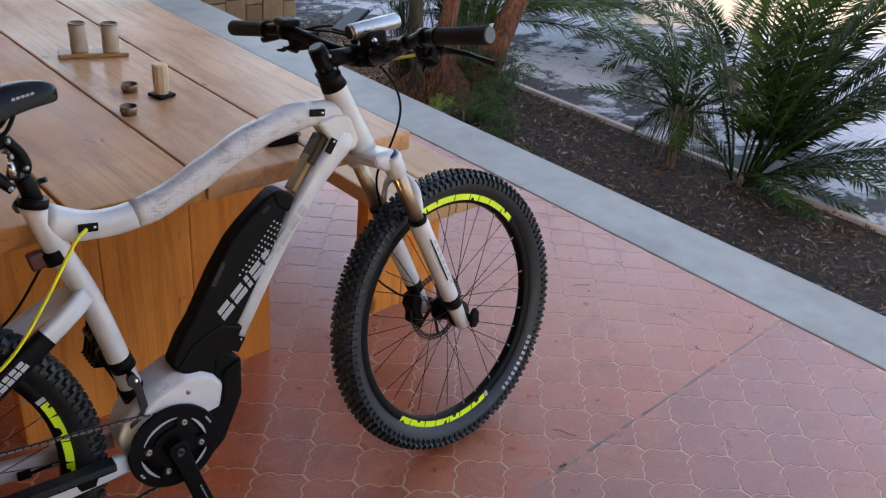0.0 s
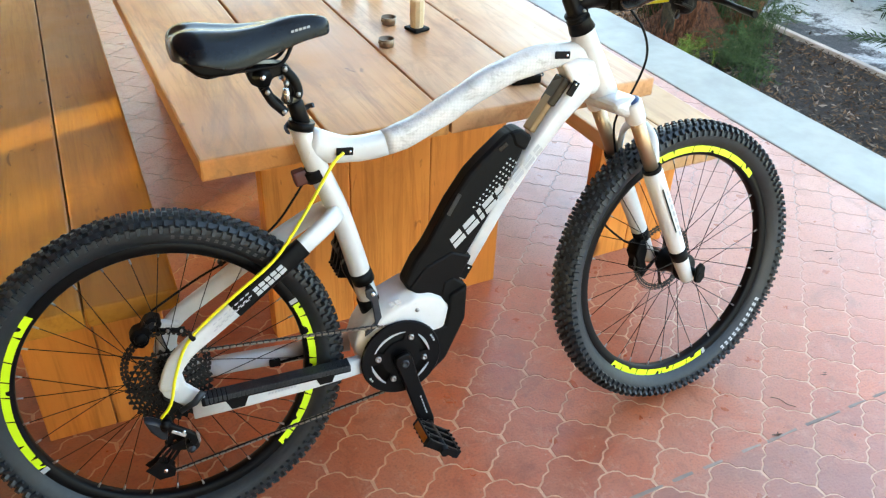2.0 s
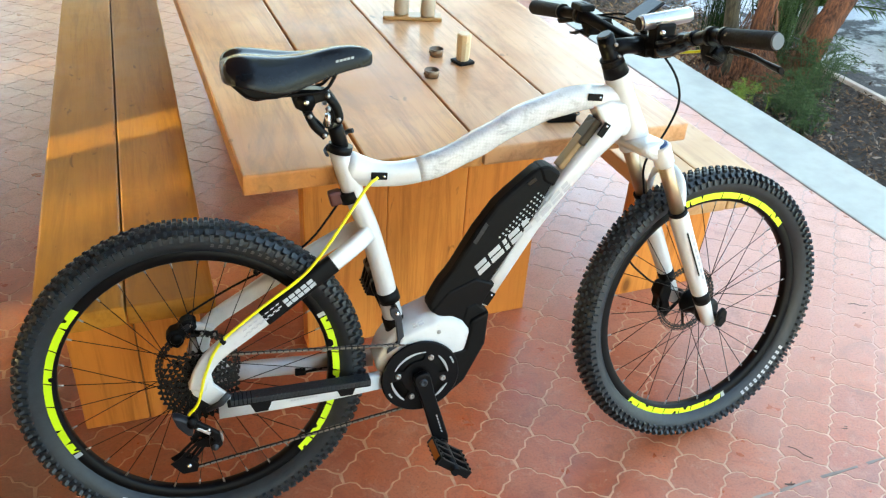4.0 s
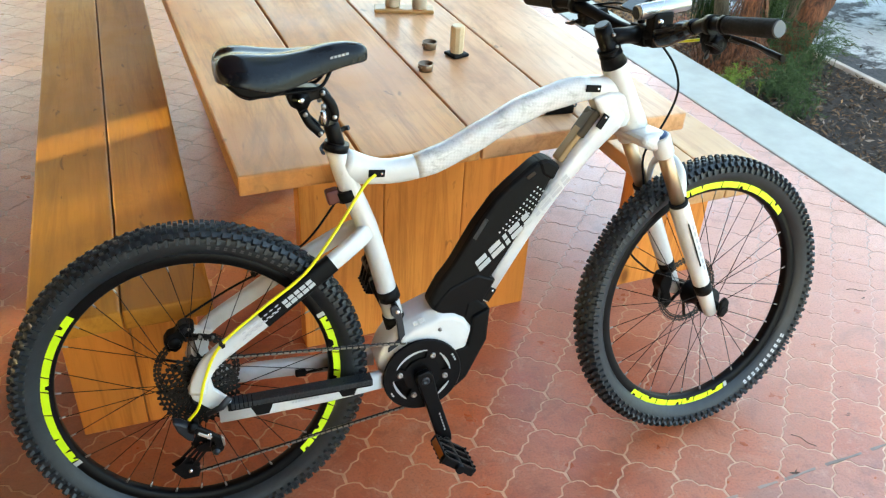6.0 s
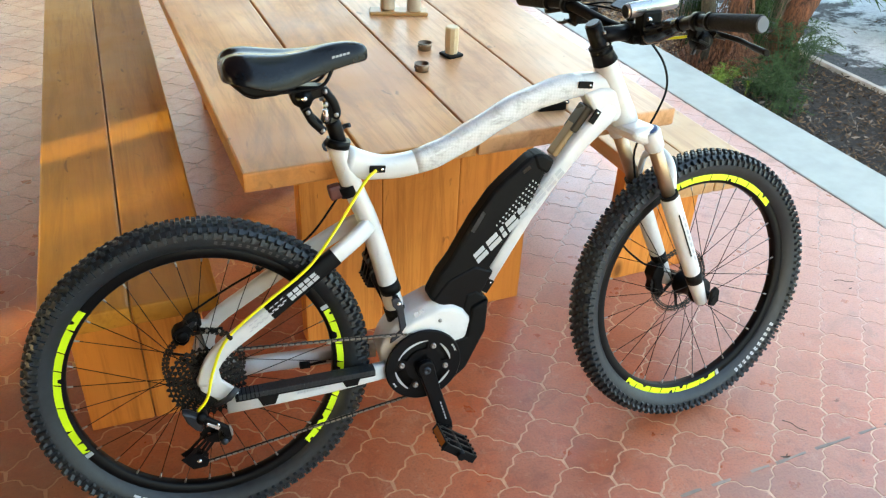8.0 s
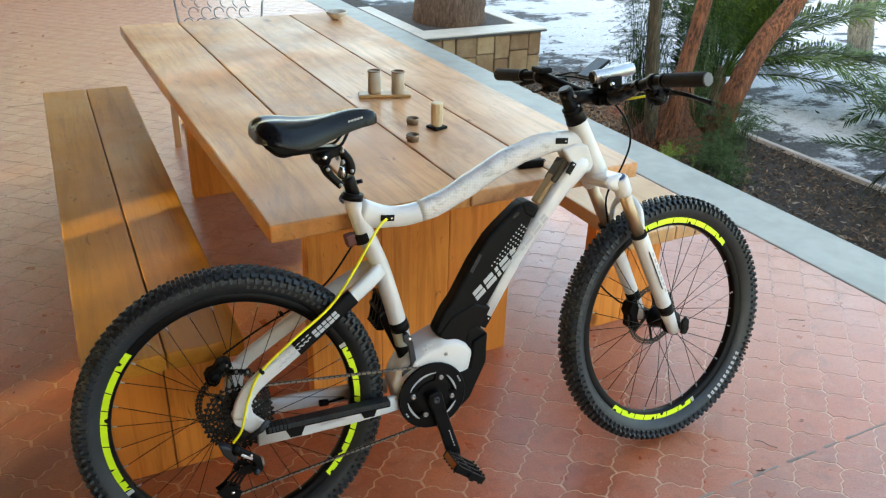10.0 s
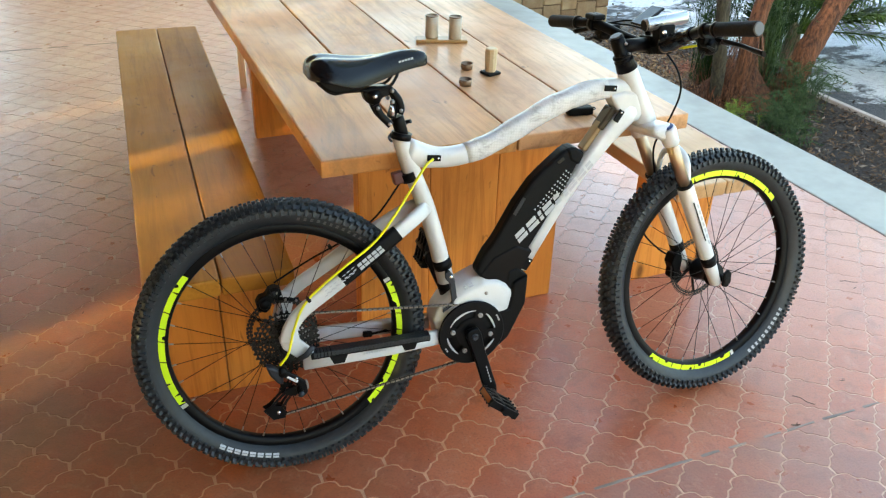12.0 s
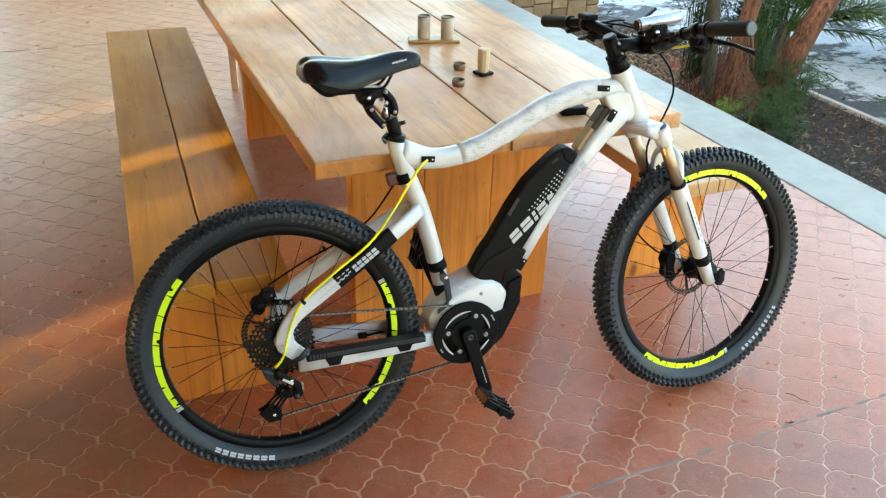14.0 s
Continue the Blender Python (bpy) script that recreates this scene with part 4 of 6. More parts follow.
STAY = curve([V(0.383, 0.632, -0.012), V(0.345, 0.612, -0.034), V(0.25, 0.553, -0.052), V(0.13, 0.473, -0.063), V(0.058, 0.425, -0.067)], 4)
part("stay_sticker", tube(STAY[6:12], [(0.0118, 0.0198)] * 6, 16, False, (0, 1, 0), 0.6), BLACK, bike, "black sticker on the seat stay")


def on_stay(ob):
    """Lays flat print onto the slanting outer face of the stay."""
    for v in ob.data.vertices:
        v.co.y = -(0.052 + (0.25 - v.co.x) / 0.12 * (0.011 if v.co.x < 0.25 else 0.0225)) - 0.0128


on_stay(print_bars(V(0.205, 0.512), (0.83, 0, 0.55), (-0.55, 0, 0.83), (0.012, 0.013, 0.012, 0.013, 0.014), 0.019, -0.0749, GREY_PRINT, "white printed bars on the black sticker", 0.002, 0.0))
bm = bmesh.new()
for i in range(7):
    for j in range(3):
        c = V(0.118 + i * 0.011 + (j % 2) * 0.005, 0.462 + i * 0.0075 + j * 0.007, -0.0752)
        bm.faces.new([bm.verts.new(c + Vector((dx, 0, dz))) for dx, dz in ((-0.004, -0.003), (0.003, 0.001), (0.004, 0.004), (-0.003, 0.001))])
on_stay(part("stay_pattern", bm, PALE_PRINT, bike, "grey checks printed on the seat stay"))
for x, z, l in ((0.4262, 0.472, 0.0125), (0.439, 0.405, 0.0155)):
    part("tube_band", tube([V(x - 0.004, z + l), V(x + 0.004, z - l)], 0.0236, 20), BLACK, bike)
keeper = part("chain_keeper", prism([(0.418, 0.464), (0.428, 0.468), (0.440, 0.458), (0.444, 0.440), (0.4525, 0.376), (0.438, 0.372), (0.412, 0.356), (0.414, 0.366), (0.436, 0.384), (0.430, 0.436), (0.420, 0.448)], -0.052, -0.044, 0.002), GUN, bike, "dark grey chain keeper arm")
part("keeper_bolt", lathe([(0, -0.0555), (0.0045, -0.055), (0.005, -0.052)], "y", (0.4335, 0, 0.454), 12), ALLOY, keeper)
part("keeper_spacer", tube([V(0.4335, 0.454, -0.046), V(0.4335, 0.454, -0.02)], 0.007, 10), BLACK, keeper)
part("tail_lamp", box((-0.022, -0.012, -0.015), (0.004, 0.012, 0.015), 0.005, pose(0.325, 0, 0.712, 0, -12, 0)), RED_LENS, bike, "small red tail lamp")
part("lamp_strap", tube([V(0.342, 0.725), V(0.350, 0.703)], 0.0235, 14), BLACK, bike)

# drivetrain
cas = part("cassette", lathe([(0.012, -0.030), (0.020, -0.031), (0.020, -0.062), (0.012, -0.063)], "y", (HUB_X, 0, R), 20, True), SATIN, bike, "black toothed gear cassette")
for k, r in enumerate((0.082, 0.073, 0.065, 0.057, 0.050, 0.043, 0.037, 0.031, 0.026)):
    g = gear(int(r * 440), r, 0.006, -0.028 - k * 0.0038, 0.0018, max(0.016, r - 0.0095))
    o = part("sprocket", g, SPROCKET, cas)
    o.matrix_local = pose(HUB_X, 0, R)
for k in range(7):
    a = k * math.tau / 7
    part("spider_arm", tube([(HUB_X + 0.018 * math.cos(a), -0.034, R + 0.018 * math.sin(a)), (HUB_X + 0.074 * math.cos(a + 0.35), -0.0285, R + 0.074 * math.sin(a + 0.35))], [(0.002, 0.004)] * 2, 6, flat=(0, 1, 0)), SATIN, cas)



def chain_run(pts):
    """Outer link plates in bright pairs, black inner links between them."""
    bm = bmesh.new()
    for p, q in zip(pts, pts[1:]):
        d = q - p
        n = max(1, int(d.length / 0.0127))
        for i in range(n):
            m = Matrix.Translation(p + d * ((i + 0.5) / n)) @ d.to_track_quat("X", "Z").to_matrix().to_4x4()
            for y0 in (-0.0034, 0.0026):
                add_box(bm, (-0.0049, y0, -0.0025), (0.0049, y0 + 0.0008, 0.0025), 0.0004, m, seg=1)
            vs = add_box(bm, (-0.0066, -0.0022, -0.0017), (0.0066, 0.0022, 0.0017), 0, m)
            for f in {f for v in vs for f in v.link_faces}:
                f.material_index = 1
    return bm


JL = V(-0.014, 0.168, -0.062)
JU = V(0.012, 0.222, -0.058)
up = [V(HUB_X + 0.030, 0.414, -0.052), V(CR.x - 0.02, CR.z + 0.079, -0.0535)]
low = [V(JL.x + 0.004, JL.z - 0.018, -0.060), V(CR.x - 0.012, CR.z - 0.0805, -0.0535)]
part("chain", chain_run(up), CHAIN, bike, "oily steel bicycle chain").data.materials.append(SPROCKET)
part("chain", chain_run(low), CHAIN, bike, "oily steel bicycle chain").data.materials.append(SPROCKET)
der = part("derailleur", prism([(-0.004, 0.292), (0.013, 0.290), (0.034, 0.273), (0.053, 0.256), (0.058, 0.240), (0.050, 0.228), (0.041, 0.236), (0.037, 0.250), (0.020, 0.262), (0.004, 0.272)], -0.098, -0.088, 0.003, 2), SATIN, bike, "black rear derailleur")
part("inner_link", prism([(-0.002, 0.284), (0.010, 0.284), (0.046, 0.246), (0.040, 0.236), (0.030, 0.244), (0.002, 0.270)], -0.084, -0.074, 0.002), BLACK, der)
part("lower_knuckle", lathe([(0.0, -0.096), (0.011, -0.096), (0.0135, -0.092), (0.0135, -0.070), (0.0, -0.070)], "y", (0.044, 0, 0.228), 18), SATIN, der)
part("upper_knuckle", lathe([(0.0, -0.096), (0.010, -0.096), (0.012, -0.092), (0.012, -0.070), (0.0, -0.070)], "y", (0.002, 0, 0.284), 18), SATIN, der)
part("link_pin", lathe([(0, -0.1), (0.003, -0.0995), (0.0035, -0.098)], "y", (0.032, 0, 0.268), 10), ALLOY, der)
part("cage_arm", prism([(0.046, 0.238), (0.052, 0.226), (0.030, 0.206), (0.004, 0.212), (0.006, 0.226), (0.028, 0.232)], -0.074, -0.070, 0.001), SATIN, der)
part("knuckle", prism([(-0.037, 0.308), (-0.022, 0.304), (0.006, 0.283), (0.000, 0.252), (-0.012, 0.258), (-0.028, 0.280)], -0.094, -0.072, 0.005), GUN, der, "grey alloy derailleur knuckle")
part("derailleur_plate", prism([(0.008, 0.274), (0.012, 0.279), (0.036, 0.262), (0.032, 0.256)], -0.0992, -0.098, 0.0004), ALLOY, der)
part("end_cap", prism([(0.053, 0.260), (0.059, 0.252), (0.060, 0.236), (0.056, 0.232), (0.054, 0.246)], -0.0985, -0.088, 0.0015), STEEL, der, "pale end cap")
part("pivot_bolt", lathe([(0, -0.102), (0.005, -0.1015), (0.008, -0.097)], "y", (0.041, 0, 0.222), 14), GUN, der)
part("hanger_bolt", lathe([(0, -0.104), (0.006, -0.1035), (0.009, -0.098)], "y", (0.000, 0, 0.292), 14), BLACK, der)
for yy in (-0.072, -0.053):
    for a, b, w in (((0.008, 0.222), (-0.034, 0.182), 0.0030), ((0.020, 0.212), (-0.008, 0.176), 0.0030)):
        d = (Vector((b[0], 0, b[1])) - Vector((a[0], 0, a[1]))).normalized()
        n = Vector((d.z, 0, -d.x)) * w
        part("cage_strut", prism([(a[0] + n.x, a[1] + n.z), (b[0] + n.x, b[1] + n.z), (b[0] - n.x, b[1] - n.z), (a[0] - n.x, a[1] - n.z)], yy - 0.0012, yy + 0.0012), SATIN, der)
    part("cage", prism([(-0.050, 0.178), (-0.028, 0.190), (-0.008, 0.182), (0.006, 0.166), (0.001, 0.150), (-0.028, 0.149)], yy - 0.0013, yy + 0.0013), SATIN, der)
part("cage_bolt", lathe([(0, -0.0765), (0.004, -0.076), (0.0045, -0.073)], "y", JL * 1.0 - Vector((0, JL.y, 0)), 10), ALLOY, der)
for j in (JU, JL):
    o = part("jockey_wheel", gear(11, 0.019, 0.004, 0, 0.006, 0.004), BLACK, der)
    o.matrix_local = Matrix.Translation(j)
part("hanger_lever", tube([V(0.032, 0.302, -0.078), V(0.060, 0.318, -0.084), V(0.078, 0.340, -0.086)], [(0.005, 0.006), (0.004, 0.008), (0.003, 0.007)], 8, flat=(0, 1, 0)), GUN, bike)
cal = part("brake_caliper", prism([(-0.039, 0.406), (-0.030, 0.420), (-0.014, 0.424), (-0.006, 0.438), (0.008, 0.444), (0.024, 0.437), (0.026, 0.422), (0.012, 0.412), (0.000, 0.406), (-0.004, 0.388), (-0.016, 0.378), (-0.033, 0.386)], 0.044, 0.076, 0.004), BLACK, bike, "black rear brake caliper")
part("caliper_bracket", prism([(0.014, 0.432), (0.060, 0.418), (0.046, 0.368), (0.008, 0.352), (0.012, 0.388), (0.024, 0.404)], 0.048, 0.066, 0.004), WHITE, bike, "white caliper mount on the frame")
part("caliper_arm", tube([V(0.010, 0.414, 0.052), V(0.036, 0.408, 0.050), V(0.066, 0.401, 0.050)], [0.0065, 0.005, 0.006], 10), BLACK, cal)
part("piston_cover", lathe([(0, 0.0395), (0.011, 0.040), (0.013, 0.043), (0.013, 0.046)], "y", (-0.018, 0, 0.402), 18), SATIN, cal)
part("pad_fin", prism([(-0.006, 0.428), (0.008, 0.436), (0.018, 0.430), (0.004, 0.420)], 0.0415, 0.046, 0.001), GUN, cal, "grey cooling fin")
for x, z in ((0.014, 0.430), (0.034, 0.408), (0.060, 0.402)):
    part("caliper_bolt", lathe([(0, 0.041), (0.003, 0.0415), (0.004, 0.046)], "y", (x, 0, z), 10), STEEL, cal)
part("gear_cable", tube(curve([V(0.398, 0.757, -0.028), V(0.37, 0.738, -0.040), V(0.30, 0.650, -0.062), V(0.239, 0.583, -0.074), V(0.152, 0.525, -0.082), V(0.070, 0.460, -0.085), V(0.036, 0.395, -0.088), V(0.018, 0.335, -0.092), V(-0.004, 0.308, -0.094)], 6), 0.0032, 8), YELLOW_CABLE, bike, "yellow gear cable housing")
part("brake_hose", tube(curve([V(0.33, 0.70, 0.01), V(0.27, 0.60, 0.045), V(0.20, 0.545, 0.062), V(0.10, 0.495, 0.07), V(0.01, 0.450, 0.062)], 6), 0.0025, 7), BLACK, bike)
for x, z, y in ((0.074, 0.463, -0.085), (0.155, 0.525, 0.068)):
    part("cable_clip", box((-0.004, -0.006, -0.006), (0.004, 0.006, 0.006), 0.002, pose(x, y, z, 0, -35, 0)), BLACK, bike)

sensor = part("speed_sensor", box((-0.012, -0.008, -0.007), (0.012, 0.006, 0.007), 0.003, pose(SENSOR_X, 0.044, SENSOR_Z, 0, 4, 0)), BLACK, bike, "black speed sensor on the chain stay")
part("sensor_lead", tube(curve([V(SENSOR_X + 0.01, SENSOR_Z, 0.040), V(SENSOR_X + 0.045, SENSOR_Z + 0.006, 0.034), V(SENSOR_X + 0.085, SENSOR_Z + 0.006, 0.032)], 4), 0.0032, 7), BLACK, sensor)
bm = bmesh.new()
for k in range(9):
    x = 0.200 + 0.0065 * k
    bm.faces.new([bm.verts.new((x + dx, -0.0732 + 0.00030 * k, 0.2885 + dz)) for dx, dz in ((0, 0), (0.0045, 0), (0.0055, 0.0045), (0.001, 0.0045))])
part("brand_print", bm, PALE_PRINT, bike, "small grey print bars on the chain stay")

# saddle and post
def saddle_mesh():
    bm = bmesh.new()
    st = [(0.110, 0.045, 0.994, 0.020), (0.116, 0.066, 1.008, 0.032), (0.134, 0.082, 1.018, 0.041), (0.165, 0.087, 1.018, 0.047), (0.200, 0.080, 1.012, 0.055), (0.235, 0.064, 1.009, 0.055), (0.270, 0.045, 1.010, 0.050),
          (0.305, 0.033, 1.014, 0.046), (0.340, 0.027, 1.018, 0.040), (0.370, 0.022, 1.016, 0.034), (0.388, 0.015, 1.009, 0.026), (0.394, 0.006, 1.000, 0.012)]
    rings = []
    n = 28
    for x, w, top, d in st:
        ring = []
        for k in range(n):
            a = k * math.tau / n
            c, s = math.cos(a), math.sin(a)
            y = w * math.copysign(abs(c) ** 0.75, c)
            z = top - d + (d * s ** 0.8 if s > 0 else -0.006 * abs(s))
            if s > 0 and x < 0.3:
                z -= 0.013 * math.exp(-(y / 0.013) ** 2) * max(0, 1 - max(0, x - 0.2) / 0.1)
            z -= 0.008 * (abs(y) / 0.087) ** 2
            ring.append(bm.verts.new((x, y, z)))
        rings.append(ring)
    for p, q in zip(rings, rings[1:]):
        for k in range(n):
            bm.faces.new((p[k], p[(k + 1) % n], q[(k + 1) % n], q[k]))
    bm.faces.new(rings[0][::-1])
    bm.faces.new(rings[-1])
    bmesh.ops.recalc_face_normals(bm, faces=bm.faces)
    return bm


sad = part("saddle", saddle_mesh(), GLOSS, bike, "black padded vinyl saddle", True)
sad.modifiers.new("round", "SUBSURF").levels = 1
sad.modifiers["round"].render_levels = 2
part("saddle_base", prism([(0.118, 0.972), (0.128, 0.962), (0.146, 0.944), (0.168, 0.936), (0.206, 0.936), (0.235, 0.946), (0.22, 0.960), (0.15, 0.975)], -0.060, 0.060, 0.007), BLACK, sad)
part("bumper", prism([(0.126, 0.962), (0.150, 0.938), (0.166, 0.931), (0.190, 0.934), (0.186, 0.945), (0.150, 0.955)], -0.052, 0.052, 0.006), SATIN, sad)
bm = bmesh.new()
for k in range(5):
    x = 0.318 + k * 0.0072
    bm.faces.new([bm.verts.new((x + dx, -0.0312 + 0.0004 * k, 0.9925 + 0.0013 * k + dz)) for dx, dz in ((0, 0), (0.0055, 0.0009), (0.0060, 0.0054), (0.0005, 0.0045))])
part("brand_print", bm, GREY_PRINT, sad, "small silver printed bars")
for s in (-1, 1):
    part("rail", tube(curve([V(0.135, 0.955, 0.03 * s), V(0.19, 0.935, 0.024 * s), V(0.26, 0.934, 0.021 * s), V(0.30, 0.940, 0.021 * s), V(0.325, 0.975, 0.014 * s)], 5), 0.0036, 8), SATIN, sad)
post = part("seat_post", tube([V(0.340, 0.778), V(0.3215, 0.850), V(0.3195, 0.858), V(0.3185, 0.862)], [0.0155, 0.0155, 0.0155, 0.013], 20), SATIN, bike, "black parallelogram suspension seat post")
part("post_head", prism([(0.236, 0.926), (0.252, 0.940), (0.290, 0.938), (0.310, 0.934), (0.306, 0.917), (0.282, 0.912), (0.274, 0.896), (0.257, 0.896), (0.242, 0.905)], -0.017, 0.017, 0.004), SATIN, post)
for s in (-1, 1):
    part("link_arm", tube(curve([V(0.264, 0.897, 0.021 * s), V(0.275, 0.873, 0.022 * s), V(0.288, 0.858, 0.021 * s), V(0.298, 0.847, 0.021 * s)], 4), [(0.0045, 0.0088)] * 13, 8, flat=(0, 1, 0)), SATIN, post)
    part("link_arm", tube(curve([V(0.303, 0.927, 0.021 * s), V(0.317, 0.908, 0.022 * s), V(0.324, 0.885, 0.021 * s), V(0.320, 0.872, 0.021 * s)], 4), [(0.0045, 0.0088)] * 13, 8, flat=(0, 1, 0)), SATIN, post)
    for x, z in ((0.268, 0.890), (0.295, 0.850), (0.303, 0.928), (0.323, 0.880), (0.303, 0.902)):
        part("pivot_bolt", lathe([(0, 0.027 * s), (0.0045, 0.0265 * s), (0.0052, 0.020 * s)], "y", (x, 0, z), 12), STEEL, post)
part("clamp_bolt", lathe([(0.0, -0.026), (0.006, -0.026), (0.007, -0.023), (0.017, -0.022), (0.017, 0.022), (0.0, 0.024)], "y", (0.262, 0, 0.918), 18), SATIN, post)
part("bolt_head", lathe([(0, -0.029), (0.005, -0.0285), (0.0055, -0.025)], "y", (0.262, 0, 0.918), 12), ALLOY, post)
part("spring_pin", tube([V(0.304, 0.868, -0.019), V(0.302, 0.892, -0.019)], 0.0055, 10), ALLOY, post)
part("spring_block", box((-0.008, -0.015, -0.026), (0.008, 0.015, 0.016), 0.004, pose(0.312, 0, 0.884, 0, 18, 0)), SATIN, post)
part("seat_clamp", tube([V(0.330, 0.822), V(0.3265, 0.806)], 0.0245, 18), SATIN, bike)
part("clamp_lever", tube(curve([V(0.300, 0.806, -0.012), V(0.303, 0.812, 0.01), V(0.345, 0.835, 0.03), V(0.358, 0.842, 0.02)], 4), [(0.003, 0.005)] * 13, 8), GUN, bike)

# ports on the frame
for x, z, y, a in ((0.402, 0.757, -0.0235, 6), (0.862, 0.893, -0.0245, 6), (0.886, 0.822, -0.0305, -56), (0.6465, 0.450, -0.0325, -57)):
    p = part("cable_port", box((-0.0165, -0.0015, -0.0075), (0.0165, 0.003, 0.0075), 0.0012, pose(x, y, z, 0, a, 0)), BLACK, bike)
    part("port_screw", lathe([(0, -0.0028), (0.0028, -0.0026), (0.003, 0)], "y", sides=10), ALLOY, p).matrix_local = pose(x, y, z, 0, a, 0) @ pose(0.010, 0, 0)

# fork and cockpit, turned slightly to the left


def fpart(name, bm, mat, label="", parent=None, smooth=False):
    bmesh.ops.transform(bm, matrix=TURN_M, verts=bm.verts)
    return part(name, bm, mat, parent or bike, label, smooth)


fd = Vector((0.404, 0, -0.915)).normalized()
fork = fpart("fork_crown", prism([(0.945, 0.792), (0.985, 0.800), (1.018, 0.796), (1.030, 0.765), (1.020, 0.748), (0.995, 0.752), (0.968, 0.762), (0.948, 0.772)], -0.080, 0.080, 0.014, 3), WHITE, "white suspension fork crown")
for s in (-1, 1):
    top = V(0.999, 0.782, 0.066 * s)
    fpart("stanchion", tube([top, top + fd * 0.19], 0.0160, 16), BRONZE, "bronze fork stanchion", fork)
    lo = top + fd * 0.165
    fpart("fork_leg", tube([lo, lo + fd * 0.012, lo + fd * 0.13, lo + fd * 0.26, lo + fd * 0.318], [0.0205, 0.0225, 0.0215, 0.019, 0.0155], 16), WHITE, "white lower fork leg", fork)
    fpart("wiper_seal", tube([lo - fd * 0.004, lo + fd * 0.004], 0.0215, 16), BLACK, "", fork)
    fpart("leg_band", tube([lo + fd * 0.225, lo + fd * 0.252], [0.0207, 0.0203], 16), BLACK, "", fork)
    fpart("leg_cap", tube([lo + fd * 0.314, lo + fd * 0.324], 0.011, 12), RED_LENS if s < 0 else BLACK, "", fork)
    fpart("crown_collar", tube([top - fd * 0.006, top, top + fd * 0.038, top + fd * 0.043], [0.0205, 0.0230, 0.0218, 0.0185], 18), WHITE, "", fork)
    fpart("top_cap", tube([top - fd * 0.004, top - fd * 0.009, top - fd * 0.011], [0.0180, 0.0175, 0.014], 18), BLUE_CAP if s < 0 else SATIN, "dark blue fork adjuster cap" if s < 0 else "", fork)
bm = bmesh.new()
add_tube(bm, curve([V(1.075, 0.628, -0.060), V(1.078, 0.690, -0.045), V(1.078, 0.712, 0.0), V(1.078, 0.690, 0.045), V(1.075, 0.628, 0.060)], 5), [(0.007, 0.014)] * 21, 10)
fpart("fork_arch", bm, WHITE, "", fork)
lo = V(0.999, 0.782, -0.066) + fd * 0.165
bm = bmesh.new()
for k in range(7):
    c = lo + fd * (0.055 + 0.019 * k)
    bm.faces.new([bm.verts.new(c + fd * a + Vector((0.92 * b, -0.0228 + 0.0002 * k, 0.40 * b))) for a, b in ((0, 0.003), (0.012, 0.003), (0.012, 0.008), (0, 0.008))])
fpart("brand_print", bm, PALE_PRINT, "grey printed bars on the fork leg", fork)
bm = bmesh.new()
bm.faces.new([bm.verts.new(lo + fd * a + Vector((0.92 * b, -0.0231, 0.40 * b))) for a, b in ((0.045, -0.006), (0.165, -0.006), (0.165, -0.002), (0.045, -0.002))])
fpart("stripe", bm, BLACK, "", fork)
fpart("axle", tube([V(FRONT_X, R, -0.095), V(FRONT_X, R, 0.075)], 0.010, 12), SATIN, "", fork)
fpart("axle_lever", prism([(1.198, 0.338), (1.214, 0.332), (1.226, 0.345), (1.228, 0.372), (1.216, 0.384), (1.202, 0.374)], -0.092, -0.082, 0.004), BLACK, "", fork)
fpart("brake_caliper", prism([(1.128, 0.372), (1.138, 0.396), (1.160, 0.402), (1.166, 0.378), (1.160, 0.352), (1.168, 0.330), (1.152, 0.312), (1.134, 0.326), (1.138, 0.350)], 0.040, 0.080, 0.005), BLACK, "black front brake caliper", fork)
fpart("hose", tube(curve([V(1.000, 0.985, -0.03), V(1.030, 0.930, -0.055), V(1.048, 0.870, -0.050), V(1.035, 0.800, -0.030), V(1.02, 0.72, 0.01), V(1.06, 0.60, 0.05), V(1.05, 0.48, 0.085), V(1.12, 0.40, 0.09), V(1.165, 0.375, 0.07)], 6), 0.0026, 8), BLACK, "black brake hose", fork)

fpart("headset", tube([V(0.918, 0.934), V(0.906, 0.958), V(0.900, 0.972)], [0.028, 0.023, 0.021], 18), SATIN)
for a in (0.25, 0.6, 0.9):
    c = V(0.918, 0.934).lerp(V(0.900, 0.972), a)
    d = (V(0.900, 0.972) - V(0.918, 0.934)).normalized()
    fpart("headset_ring", tube([c - d * 0.003, c - d * 0.002, c + d * 0.002, c + d * 0.003], [0.0235, 0.0252, 0.0252, 0.0235], 18), BLACK)
stem = fpart("stem", tube([V(0.906, 0.962), V(0.9055, 0.963), V(0.890, 0.996), V(0.8815, 1.016)], [0.0225, 0.0195, 0.0190, 0.0182], 18), SATIN, "black alloy handlebar stem")
fpart("stem_cap", tube([V(0.8815, 1.016), V(0.8795, 1.020)], [0.0165, 0.0145], 16), DARK_STEEL, "", stem)
fpart("stem_arm", tube([V(0.895, 0.988), V(0.935, 0.992), V(0.985, 0.992)], [(0.019, 0.021), (0.017, 0.017), (0.022, 0.019)], 14, flat=(0, 1, 0)), SATIN, "", stem)
for z in (0.975, 1.000):
    fpart("clamp_bolt", lathe([(0, -0.004), (0.0035, -0.0038), (0.004, 0)], "y", (0.897 if z > 0.98 else 0.907, -0.0195, z), 10), STEEL, "", stem)
fpart("bar_clamp", box((0.968, -0.026, 0.968), (1.004, 0.026, 1.014), 0.006), SATIN, "", stem)
